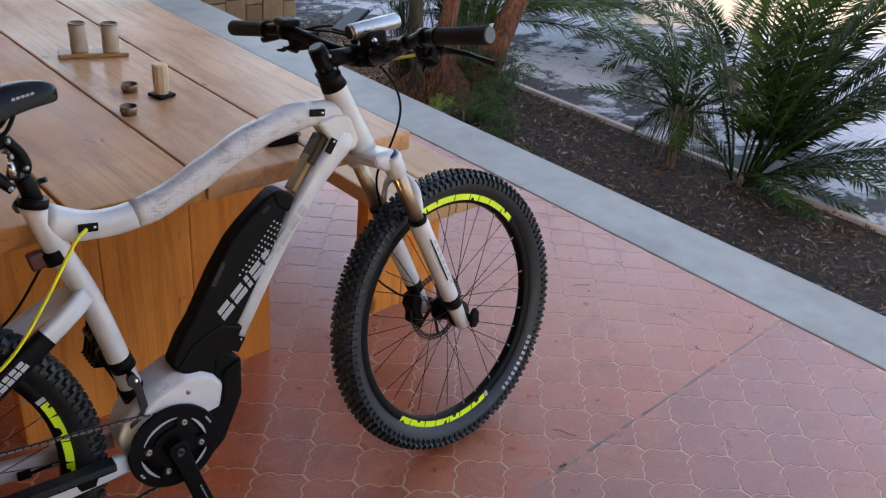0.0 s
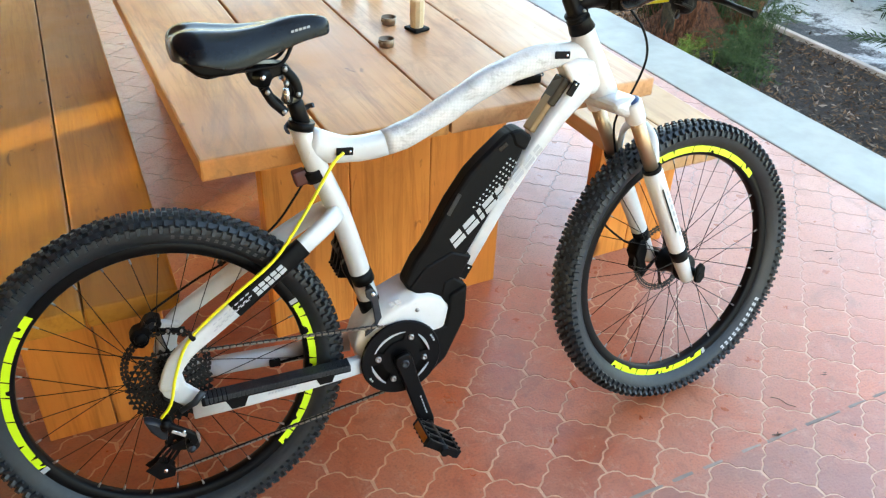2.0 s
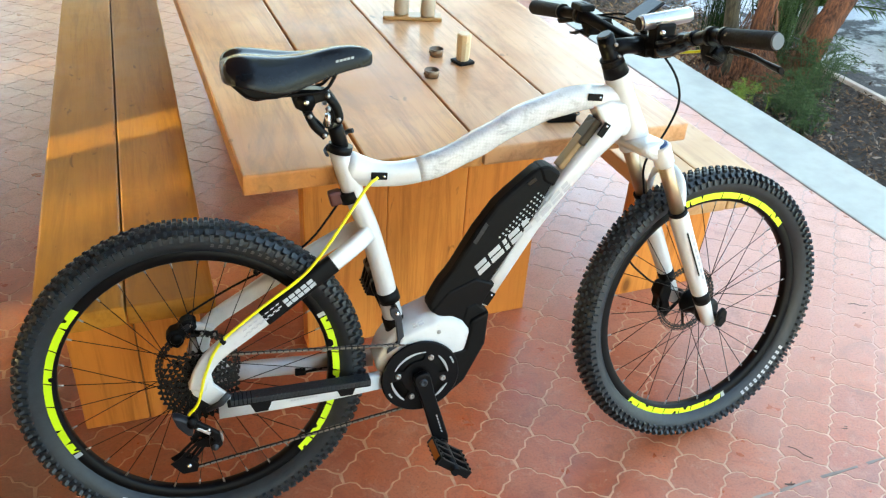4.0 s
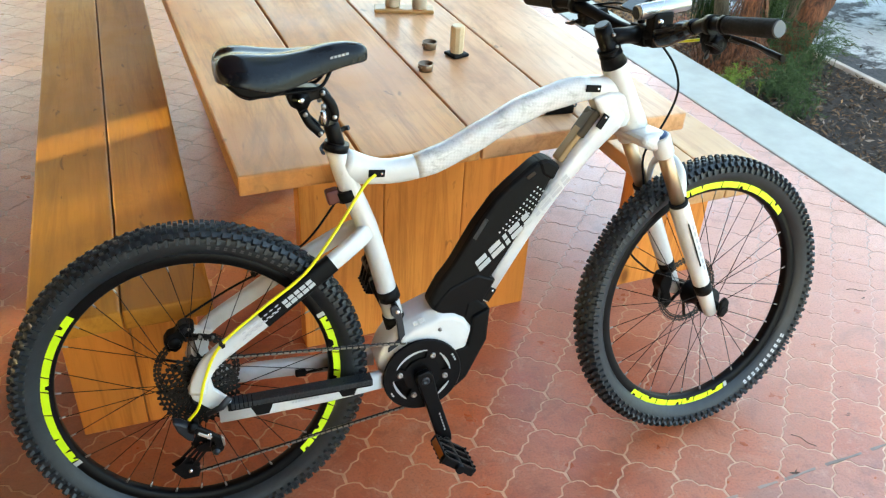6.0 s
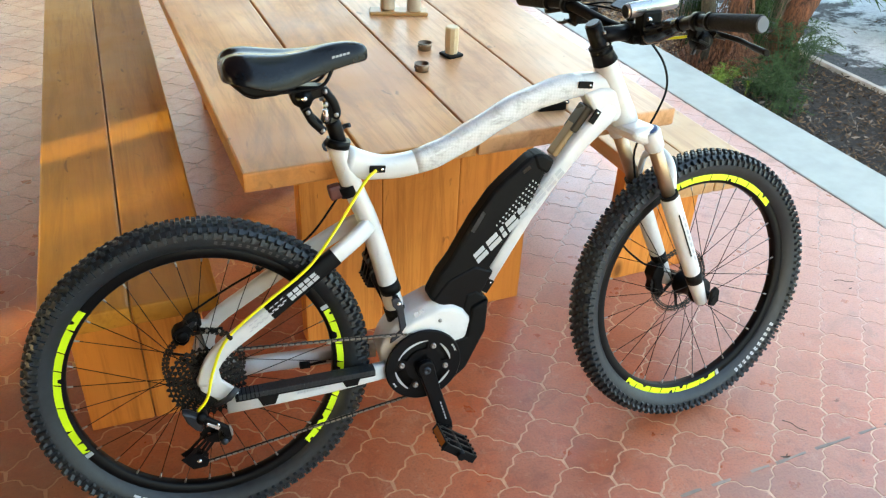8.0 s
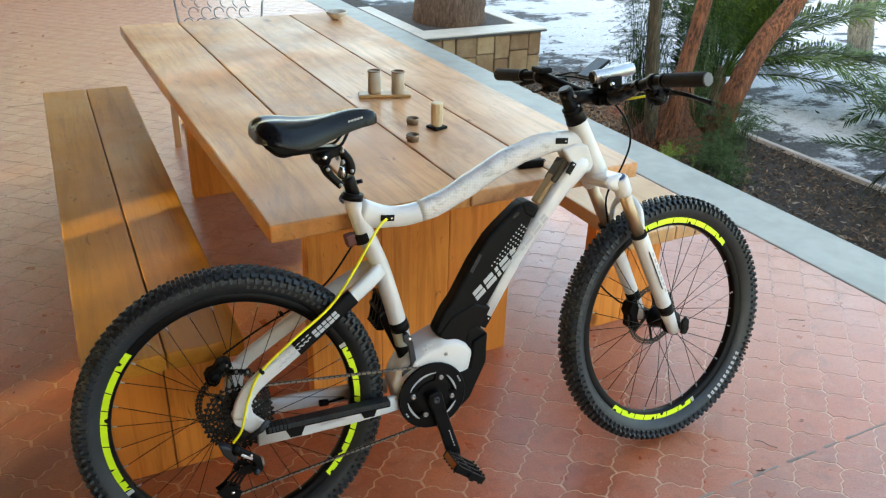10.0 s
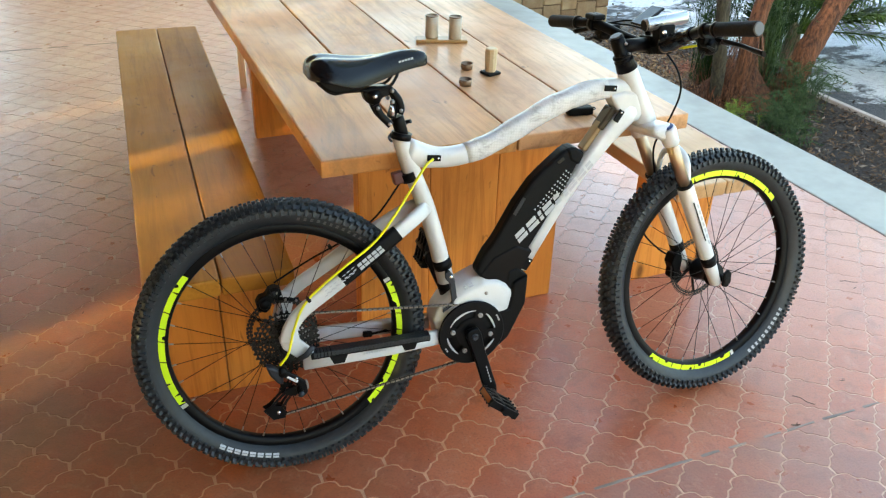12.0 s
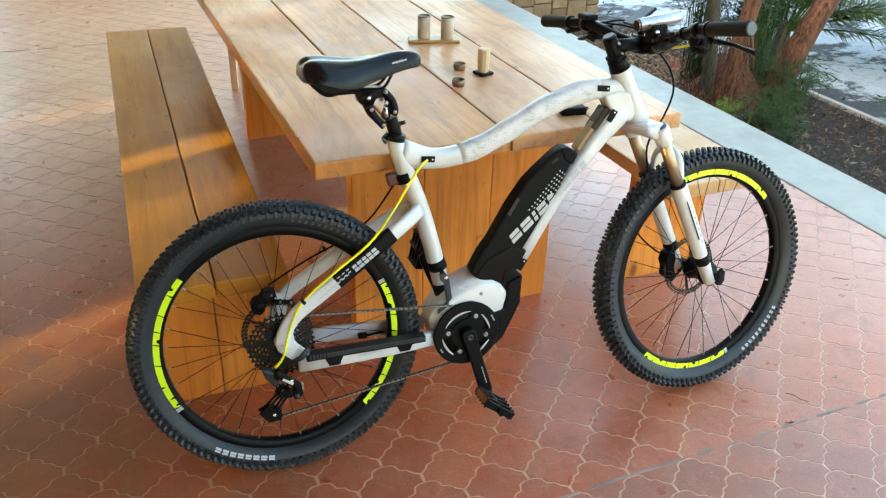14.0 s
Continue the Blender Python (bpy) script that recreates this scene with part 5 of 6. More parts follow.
BAR = [V(0.866, 1.008, 0.348), V(0.888, 1.017, 0.24), V(0.912, 1.020, 0.17), V(0.960, 0.992, 0.075), V(0.985, 0.990, 0.0), V(1.000, 1.006, -0.075), V(1.004, 1.044, -0.165), V(1.008, 1.054, -0.22), V(1.026, 1.070, -0.335)]
bar = part("handlebar", tube(curve(BAR, 5), 0.0125, 12), SATIN, bike, "black riser handlebar")


def along(p, q, t):
    return Vector(p).lerp(Vector(q), t)


for p, q in ((BAR[0], BAR[1]), (BAR[8], BAR[7])):
    g = part("grip", tube([along(p, q, 0.0), along(p, q, 0.03), along(p, q, 0.95), along(p, q, 1.0)], [0.0155, 0.0168, 0.0157, 0.0162], 18), GRIP, bar, "ribbed black rubber grip")
    d = (p - q).normalized()
    part("grip_end", tube([p - d * 0.001, p + d * 0.003], [0.0153, 0.0135], 16), GREY_END, g)
    part("grip_collar", tube([along(p, q, 1.0), along(p, q, 1.08)], 0.0175, 14), SATIN, g)
for p, q, s in ((BAR[0], BAR[2], 1), (BAR[8], BAR[6], -1)):
    c = along(p, q, 0.92)
    dz = -0.012 if s < 0 else 0.014
    lv = part("brake_lever", tube(curve([c + Vector((0.03, 0, -0.022)), along(p, q, 0.66) + Vector((0.055, 0, -0.024 + dz)), along(p, q, 0.38) + Vector((0.052, 0, -0.036 + dz)), along(p, q, 0.16) + Vector((0.048, 0, -0.044 + dz))], 5), [(0.0046, 0.0066)] * 10 + [(0.0052, 0.0078)] * 6, 10), SATIN, bar, "black brake lever")
    part("master_cylinder", tube([c + Vector((0.026, 0, -0.014)), along(p, q, 1.25) + Vector((0.030, 0, -0.020))], [0.0145, 0.011], 12), BLACK, lv)
    part("lever_clamp", tube([along(p, q, 0.88), along(p, q, 0.97)], 0.0185, 14), SATIN, lv)
    part("shifter", box((-0.018, -0.017, -0.028), (0.020, 0.017, -0.004), 0.007, Matrix.Translation(along(p, q, 1.02) + Vector((0.020, 0, -0.012)))), BLACK, lv)
    low = 0.018 if s > 0 else 0.036
    part("shifter_case", tube([along(p, q, 1.10) + Vector((0.018, 0, -low)), along(p, q, 1.06) + Vector((0.020, 0, -low)), along(p, q, 0.92) + Vector((0.022, 0, -low - 0.002)), along(p, q, 0.87) + Vector((0.022, 0, -low - 0.003))], [0.013, 0.021, 0.019, 0.012], 16), BLACK, lv)
    part("shifter_cover", lathe([(0, -0.004), (0.012, -0.004), (0.014, 0.0)], "y", along(p, q, 1.0) + Vector((0.018, -0.018, -low)), 14), SATIN, lv)
    part("release_trigger", tube([along(p, q, 0.98) + Vector((0.010, 0, -low - 0.012)), along(p, q, 0.90) + Vector((-0.006, 0, -low - 0.022)), along(p, q, 0.84) + Vector((-0.010, 0, -low - 0.022))], [(0.003, 0.006), (0.003, 0.007), (0.002, 0.005)], 8), GUN, lv)
    part("pivot", lathe([(0.0, -0.012), (0.009, -0.011), (0.010, 0.0), (0.009, 0.011), (0.0, 0.012)], "z", c + Vector((0.036, 0, -0.022)), 12), SATIN, lv)
    part("adjuster", tube([along(p, q, 0.86) + Vector((0.034, 0, -0.026)), along(p, q, 0.80) + Vector((0.050, 0, -0.034))], [0.0065, 0.0050], 10), GUN, lv)
    part("paddle", prism([(-0.014, -0.002), (0.012, -0.004), (0.016, 0.003), (-0.012, 0.004)], -0.012, 0.012, 0.0015), SATIN, lv).matrix_local = Matrix.Translation(along(p, q, 0.92) + Vector((0.010, 0, -0.040))) @ Matrix.Rotation(radians(24), 4, "Y")
    part("reservoir", box((-0.012, -0.024, -0.004), (0.012, 0.024, 0.010), 0.004, Matrix.Translation(along(p, q, 1.12) + Vector((0.028, 0, -0.010)))), SATIN, lv)
    part("hose_end", tube([along(p, q, 1.25) + Vector((0.030, 0, -0.020)), along(p, q, 1.38) + Vector((0.032, 0, -0.022))], [0.006, 0.004], 8), STEEL, lv)
for dx in (-0.008, 0.006):
    part("button", box((dx - 0.004, -0.016, 0.0165), (dx + 0.005, 0.016, 0.0185), 0.001, Matrix.Translation(BAR[2] + Vector((0.0, 0.012, 0.008)))), GREY_END, bar, "grey control button")
part("remote", box((-0.018, -0.026, 0.002), (0.018, 0.026, 0.017), 0.005, Matrix.Translation(BAR[2] + Vector((0.0, 0.012, 0.008)))), BLACK, bar, "black handlebar control pod")
for off in (0.0, 0.012):
    part("cable", tube(curve([BAR[2] + Vector((0.03, 0, 0.0)), V(0.975, 1.022 + off, 0.10), V(1.022, 1.004, 0.05 + off), V(1.006, 0.992, 0.02)], 5), 0.0024, 7), BLACK, bar)
part("cable", tube(curve([BAR[6] + Vector((0.035, 0, -0.012)), V(1.050, 1.022, -0.08), V(1.030, 0.992, -0.03), V(1.004, 0.985, -0.005)], 5), 0.0030, 7), BLACK, bar)
part("cable", tube(curve([BAR[6] + Vector((0.045, 0.0, -0.004)), V(1.072, 1.020, -0.13), V(1.052, 1.000, -0.10), V(1.025, 0.985, -0.05)], 5), 0.0030, 7), YELLOW_CABLE, bar, "yellow gear cable housing")
lamp = part("front_lamp", tube([V(0.944, 1.038, -0.012), V(0.950, 1.039, -0.012), V(1.056, 1.053, -0.012), V(1.060, 1.054, -0.012)], [0.0140, 0.0158, 0.0158, 0.0140], 24), LAMP_ALLOY, bike, "polished alloy bicycle lamp")
part("lamp_end", tube([V(0.9425, 1.0378, -0.012), V(0.950, 1.0388, -0.012)], [0.0128, 0.0162], 20), GRIP, lamp)
part("lamp_mount", box((0.978, -0.030, 0.968), (1.022, 0.006, 1.040), 0.006), BLACK, lamp)
part("mount_screw", lathe([(0, -0.036), (0.005, -0.0355), (0.006, -0.029)], "y", (0.990, 0, 1.022), 12), ALLOY, lamp)
part("mount_screw", lathe([(0, -0.036), (0.004, -0.0355), (0.005, -0.029)], "y", (1.010, 0, 0.978), 12), ALLOY, lamp)
part("padded_wrap", tube(curve([V(0.992, 0.992, -0.032), V(0.999, 1.003, -0.062), V(1.002, 1.020, -0.100), V(1.003, 1.034, -0.135)], 4), [0.021] * 5 + [0.019] * 4 + [0.0155] * 4, 14), GLOSS, bar, "dark blue-black gloss wrap")
part("display", box((-0.036, -0.029, -0.0035), (0.036, 0.029, 0.0035), 0.003, pose(0.985, 0.045, 1.052, 0, -34, 0)), GLOSS, bike, "black handlebar display")
part("display_arm", tube([V(0.985, 0.995, 0.03), V(0.987, 1.045, 0.045)], 0.008, 8), BLACK, bike)

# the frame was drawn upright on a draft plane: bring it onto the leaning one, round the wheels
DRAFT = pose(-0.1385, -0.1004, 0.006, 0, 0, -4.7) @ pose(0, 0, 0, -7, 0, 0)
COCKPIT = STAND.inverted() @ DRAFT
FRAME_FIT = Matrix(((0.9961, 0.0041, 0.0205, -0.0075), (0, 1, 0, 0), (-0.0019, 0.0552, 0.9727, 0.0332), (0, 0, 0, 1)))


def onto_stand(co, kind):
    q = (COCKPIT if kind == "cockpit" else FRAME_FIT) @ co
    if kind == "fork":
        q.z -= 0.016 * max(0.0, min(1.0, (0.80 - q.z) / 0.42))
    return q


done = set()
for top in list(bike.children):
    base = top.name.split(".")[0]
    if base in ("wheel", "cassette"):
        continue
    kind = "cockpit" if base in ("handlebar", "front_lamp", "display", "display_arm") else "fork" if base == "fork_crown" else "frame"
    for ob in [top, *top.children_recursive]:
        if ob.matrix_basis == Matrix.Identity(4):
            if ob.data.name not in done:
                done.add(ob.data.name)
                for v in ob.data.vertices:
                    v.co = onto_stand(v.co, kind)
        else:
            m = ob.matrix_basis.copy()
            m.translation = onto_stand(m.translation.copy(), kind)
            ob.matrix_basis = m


# ---- things on the table ----
PALE_WOOD = wood("pale_turned_wood", "z", (0.42, 0.28, 0.14), (0.62, 0.46, 0.27), (0.72, 0.58, 0.38), 0.5, 9.0)
CUP_MAT = plain("pale_striped_horn", (0.46, 0.37, 0.27), 0.4, spread=0.3, scale=18)
TRAY_WOOD = wood("tray_wood", "x", (0.20, 0.09, 0.025), (0.36, 0.18, 0.055), (0.44, 0.25, 0.09), 0.4)
TIN = plain("dull_tin", (0.26, 0.19, 0.13), 0.35, 0.7, spread=0.25, scale=60)
CERAMIC = plain("patterned_glaze", (0.46, 0.40, 0.32), 0.3, spread=0.5, scale=45)
WAX = plain("pale_wax", (0.66, 0.58, 0.46), 0.5)

tray = tagged(link_mesh("serving_tray", box((-0.088, -0.028, 0), (0.088, 0.028, 0.012), 0.005), TRAY_WOOD), "small oblong wooden tray with two cups", "tray")
tray.matrix_world = pose(0.662, 0.862, 0.7605, 0, 0, -18)
cup = thing("cup", pose(0.632, 0.878, 0.773), "pale streaked beaker with a dark rim", "cup", "cups on the tray")
bm = lathe([(0.0, 0.0), (0.021, 0.0), (0.0225, 0.006), (0.0215, 0.038), (0.0225, 0.074), (0.0195, 0.074), (0.0185, 0.012), (0.0, 0.012)], "z", sides=28)
part("body", bm, CUP_MAT, cup, "", True)
part("rim", lathe([(0.0188, 0.0725), (0.0230, 0.0725), (0.0230, 0.0755), (0.0188, 0.0755)], "z", sides=28, closed=True), TIN, cup, "dark tin rim")
copy_thing(cup, pose(0.703, 0.842, 0.773, 0, 0, 70))
hold = thing("toothpick_holder", pose(0.672, 0.487, 0.7605, 0, 0, 15), "turned pale wooden holder on a black foot", "holder")
part("body", lathe([(0.0, 0.008), (0.0165, 0.008), (0.0185, 0.04), (0.0185, 0.078), (0.0155, 0.081), (0.0, 0.081)], "z", sides=10, smooth=False), PALE_WOOD, hold)
part("foot", box((-0.024, -0.024, 0), (0.024, 0.024, 0.009), 0.004), BLACK, hold, "black foot")
for x, y in ((0.622, 0.553), (0.556, 0.412)):
    tl = thing("tealight", pose(x, y, 0.7605), "burnt tealight in a dull tin cup", "tealight", "tealights on the table")
    part("tin_cup", lathe([(0.0, 0.0), (0.0175, 0.0), (0.0195, 0.019), (0.0185, 0.0195), (0.0170, 0.004), (0.0, 0.004)], "z", sides=24), TIN, tl, "", True)
    part("wax", lathe([(0.0, 0.009), (0.0172, 0.0085), (0.0170, 0.0045)], "z", sides=24), WAX, tl, "pale wax")
    part("ear", box((-0.006, -0.022, 0.010), (0.006, -0.0185, 0.016), 0.001, pose(0, 0, 0, 0, 0, -70)), TIN, tl)
bowl = tagged(link_mesh("bowl", lathe([(0.0, 0.0), (0.022, 0.0), (0.024, 0.006), (0.046, 0.026), (0.052, 0.040), (0.049, 0.040), (0.040, 0.024), (0.0, 0.010)], "z", sides=28), CERAMIC, True), "small patterned glazed bowl on the table", "bowl")
bowl.matrix_world = pose(0.968, 2.14, 0.7605, 0, 0, 0)
case = thing("black_case", pose(0.757, 0.095, 0.7605, 0, 0, -8), "small black plastic case lying on the table", "case")
part("body", box((-0.036, -0.016, 0), (0.036, 0.016, 0.022), 0.006), BLACK, case)
part("cord", tube(curve([(0.034, 0, 0.012), (0.050, 0.012, 0.006), (0.058, 0.030, 0.004), (0.040, 0.045, 0.003)], 5), 0.0018, 6), BLACK, case)


# ---- chair behind the table ----
IRON = plain("grey_painted_iron", (0.30, 0.32, 0.34), 0.5, 0.3)
chair = thing("garden_chair", pose(0.595, 2.938, 0, 0, 0, -16), "garden chair with scrolled grey iron back", "chair")
for x in (-0.27, 0.27):
    for y in (-0.2, 0.2):
        part("leg", box((x - 0.018, y - 0.018, 0), (x + 0.018, y + 0.018, 0.43), 0.003), PALE_WOOD, chair)
part("seat", box((-0.29, -0.22, 0.431), (0.29, 0.22, 0.455), 0.005), BENCH_WOOD, chair)
bm = bmesh.new()
add_tube(bm, curve([(-0.20, 0.0, 0.455), (-0.20, 0.0, 0.85), (0.20, 0.0, 0.85), (0.20, 0.0, 0.455)], 3), 0.006, 6)
part("back_frame", bm, IRON, chair)
for i in range(6):
    for j in range(6):
        c = Vector((-0.165 + 0.066 * i + (0.03 if j % 2 else 0.0), 0.0, 0.50 + 0.058 * j))
        if c.x > 0.19:
            continue
        pts = [c + Vector((0.026 * math.cos(t), 0, 0.030 * math.sin(t))) for t in [0.2 + k * 0.55 for k in range(9)]]
        part("scroll", tube(pts, 0.0030, 5), IRON, chair)


# ---- planter with a tree ----
def block_material():
    m, nt, b = nodes_of("sandy_stone_block")
    oi = nt.nodes.new("ShaderNodeObjectInfo")
    v = tex_coord(nt, (1, 1, 1), 4.0)
    n1, n2 = noise_tex(nt, v, 16.0, 6.0, 0.65), noise_tex(nt, v, 5.0, 4.0)
    col = ramp(nt, oi.outputs["Random"], [(0.0, (0.24, 0.145, 0.075)), (0.5, (0.34, 0.225, 0.12)), (1.0, (0.44, 0.31, 0.165))])
    col = mix(nt, ramp(nt, n1, [(0.4, (0.0,) * 3), (0.7, (0.6,) * 3)]), col, (0.20, 0.125, 0.065))
    col = mix(nt, ramp(nt, n2, [(0.5, (0.0,) * 3), (0.7, (0.5,) * 3)]), col, (0.46, 0.35, 0.21))
    nt.links.new(col, b.inputs["Base Color"])
    b.inputs["Roughness"].default_value = 0.85
    bump(nt, b, n1, 0.5, 0.012)
    return m


BLOCK = block_material()
JOINT_DARK = plain("dark_block_joint", (0.15, 0.095, 0.055), 0.9, spread=0.4, scale=30)
SLATE = plain("dark_slate_edge", (0.07, 0.07, 0.07), 0.6, spread=0.3, scale=20)
SOIL = plain("dark_planting_soil", (0.05, 0.04, 0.035), 0.95, spread=0.5, scale=40, relief=0.8)


def bark(name, dark, light, stretch=0.18):
    m, nt, b = nodes_of(name)
    v = tex_coord(nt, (1, 1, stretch))
    n1, n2 = noise_tex(nt, v, 58.0, 6.0, 0.65, 0.3), noise_tex(nt, tex_coord(nt), 5.0, 3.0)
    col = ramp(nt, n1, [(0.36, dark), (0.66, light)])
    col = mix(nt, ramp(nt, n2, [(0.4, (0.0,) * 3), (0.7, (0.28,) * 3)]), col, dark)
    nt.links.new(col, b.inputs["Base Color"])
    b.inputs["Roughness"].default_value = 0.9
    bump(nt, b, n1, 0.9, 0.03)
    return m


RED_BARK = bark("reddish_fibrous_bark", (0.033, 0.012, 0.005), (0.26, 0.098, 0.042))
GREY_BARK = bark("grey_brown_bark", (0.020, 0.017, 0.009), (0.095, 0.075, 0.042))
PALE_BARK = bark("pale_grey_green_bark", (0.07, 0.068, 0.055), (0.25, 0.24, 0.19))
BROWN_BARK = bark("brown_bark", (0.07, 0.04, 0.025), (0.20, 0.13, 0.09))


def leaf_material(name, dark, light, rough=0.5, spec=0.18):
    m, nt, b = nodes_of(name)
    geo = nt.nodes.new("ShaderNodeNewGeometry")
    col = ramp(nt, geo.outputs["Random Per Island"], [(0.0, dark), (0.6, tuple((a + c) / 2 for a, c in zip(dark, light))), (1.0, light)])
    nt.links.new(col, b.inputs["Base Color"])
    b.inputs["Roughness"].default_value = rough
    b.inputs["Specular IOR Level"].default_value = spec
    return m


PALM_LEAF = leaf_material("palm_leaflet", (0.005, 0.015, 0.005), (0.036, 0.074, 0.014), 0.55, 0.08)
LUSH_LEAF = leaf_material("lush_palm_leaflet", (0.018, 0.042, 0.008), (0.095, 0.155, 0.022), 0.5, 0.1)
FERN_LEAF = leaf_material("feathery_fern", (0.022, 0.048, 0.018), (0.08, 0.125, 0.045), 0.6)
TREE_LEAF = leaf_material("tree_leaf", (0.03, 0.06, 0.02), (0.11, 0.15, 0.05))
LITTER = leaf_material("dry_leaf_litter", (0.02, 0.014, 0.011), (0.17, 0.105, 0.06), 0.85)
ORANGE_LITTER = leaf_material("orange_fallen_leaf", (0.06, 0.025, 0.016), (0.46, 0.28, 0.14), 0.7)

planter = thing("stone_planter", pose(2.76, 4.8, GZ), "low sandy stone block planter with a thin grey cap", "planter")
rnd = random.Random(3)
H0 = -GZ - 0.03
def block_run(along, length):
    """Two uneven courses of blocks; along turns (start, end, low, high, proud) into a box."""
    x = 0.0
    while x < length - 0.01:
        w = rnd.uniform(0.13, 0.23)
        if length - x - w < 0.09:
            w = length - x
        cut = H0 * rnd.uniform(0.40, 0.60)
        for z0, z1 in ((0.0, cut), (cut, H0)):
            halves = (0.0, rnd.uniform(0.4, 0.6), 1.0) if rnd.random() < 0.25 and w > 0.17 else (0.0, 1.0)
            for a, b in zip(halves, halves[1:]):
                part("block", along(x + w * a + 0.005, x + w * b - 0.005, z0 + 0.005, z1 - 0.005, 0.010 * rnd.random()), BLOCK, planter)
        x += w


block_run(lambda a, b, lo, hi, p: box((a, -p, lo), (b, 0.12, hi), 0.006, seg=1), 1.18)
block_run(lambda a, b, lo, hi, p: box((1.07, 0.13 + a, lo), (1.18 + p, 0.13 + b, hi), 0.006, seg=1), 1.35)
part("mortar_core", box((0.01, 0.012, 0), (1.165, 1.5, H0 - 0.006)), JOINT_DARK, planter)
for lo, hi in (((-0.05, -0.03), (1.22, 0.26)), ((-0.05, 0.262), (0.10, 1.5)), ((1.06, 0.262), (1.22, 1.5))):
    part("cap", box((*lo, H0), (*hi, H0 + 0.018), 0.004), SLATE, planter, "dark slate underside of the cap")
    part("cap", box((lo[0] + 0.004, lo[1] + 0.004, H0 + 0.0181), (hi[0] - 0.004, hi[1] - 0.001, H0 + 0.030), 0.003), PALE_STONE, planter)
part("soil", box((0.101, 0.262, H0 - 0.005), (1.059, 1.5, H0 + 0.025), 0.004), SOIL, planter)


def crown(bm, centre, radius, clumps, leaves, size, rnd):
    for _ in range(clumps):
        d = Vector((rnd.gauss(0, 1), rnd.gauss(0, 1), rnd.gauss(0, 0.7)))
        c = Vector(centre) + d.normalized() * radius * rnd.uniform(0.35, 1.0)
        for _ in range(leaves):
            p = c + Vector((rnd.gauss(0, 1), rnd.gauss(0, 1), rnd.gauss(0, 0.8))) * radius * 0.14
            q = Euler((rnd.uniform(-1, 1), rnd.uniform(-1, 1), rnd.uniform(0, 6.3))).to_matrix()
            bm.faces.new([bm.verts.new(p + q @ Vector((a * size, b * size, 0))) for a, b in ((0, -0.5), (0.22, 0), (0, 0.5), (-0.22, 0))])


def tree(name, label, trunks, mat, crown_at, crown_r, seed, root=None):
    t = thing(name, pose(0, 0, 0), label, "tree")
    for pts, radii in trunks:
        line = curve(pts, 9)
        rr = [radii[0] + (radii[1] - radii[0]) * k / (len(line) - 1) for k in range(len(line))]
        rg = random.Random(seed)
        bm = tube(line, rr, 18)
        for v in bm.verts:
            v.co += Vector((rg.gauss(0, 1), rg.gauss(0, 1), 0)) * min(radii[0], 0.12) * 0.045
        part("trunk", bm, mat if not isinstance(mat, list) else mat[trunks.index((pts, radii))], t)
    rg = random.Random(seed + 1)
    for pts, radii in trunks:
        top = Vector(pts[-1])
        for _ in range(3):
            e = Vector(crown_at) + Vector((rg.uniform(-1, 1), rg.uniform(-1, 1), rg.uniform(-0.3, 0.6))) * crown_r * 0.6
            part("limb", tube(curve([top - Vector((0, 0, 0.3)), top.lerp(e, 0.5) + Vector((0, 0, 0.2)), e], 4), [radii[1] * 0.6] * 4 + [radii[1] * 0.3] * 5, 8), mat if not isinstance(mat, list) else mat[0], t)
    if root:
        root(t)
    bm = bmesh.new()
    crown(bm, crown_at, crown_r * 1.1, 70, 34, 0.20, rg)
    part("crown", bm, TREE_LEAF, t)
    return t


def fibre_root(t):
    rg = random.Random(8)
    bm = bmesh.new()
    for _ in range(420):
        a, r = rg.uniform(0, math.tau), rg.uniform(0.06, 0.34)
        base = Vector((3.68 + r * 1.15 * math.cos(a), 2.68 + r * 0.8 * math.sin(a), GZ - 0.02))
        h = rg.uniform(0.10, 0.42) * (1.25 - r * 2.2)
        tip = base + Vector((rg.uniform(-0.12, 0.12), rg.uniform(-0.12, 0.12), max(0.05, h)))
        w = rg.uniform(0.004, 0.012)
        s = Vector((math.sin(a), -math.cos(a), 0)) * w
        mid = base.lerp(tip, 0.6) + Vector((math.cos(a), math.sin(a), 0)) * 0.03
        p = [bm.verts.new(q) for q in (base - s, base + s, mid + s * 0.7, mid - s * 0.7, tip)]
        bm.faces.new(p[:4])
        bm.faces.new((p[3], p[2], p[4]))
    for foot, head, r in (((3.60, 2.64, -0.45), (3.59, 2.55, 0.15), 0.10), ((3.92, 2.62, -0.45), (4.10, 2.555, 0.0), 0.085), ((3.92, 2.62, -0.45), (4.02, 2.58, -0.2), 0.10)):
        for _ in range(110):
            a = rg.uniform(0, math.tau)
            out = Vector((math.cos(a), math.sin(a), 0))
            q = Vector(foot).lerp(Vector(head), rg.uniform(0.3, 1.0)) + out * r * 0.95
            tip = q + out * rg.uniform(0.01, 0.09) - Vector((0, 0, rg.uniform(0.08, 0.24)))
            s = Vector((math.sin(a), -math.cos(a), 0)) * rg.uniform(0.002, 0.006)
            bm.faces.new([bm.verts.new(p) for p in (q - s, q + s, tip)])
    part("fibre_skirt", bm, RED_BARK, t, "dry reddish fibres round the trunk base")
    part("root_flare", lathe([(0.34, GZ - 0.05), (0.27, GZ + 0.05), (0.17, GZ + 0.17), (0.08, GZ + 0.28), (0.0, GZ + 0.30)], "z", (3.68, 2.68, 0), 18), RED_BARK, t)


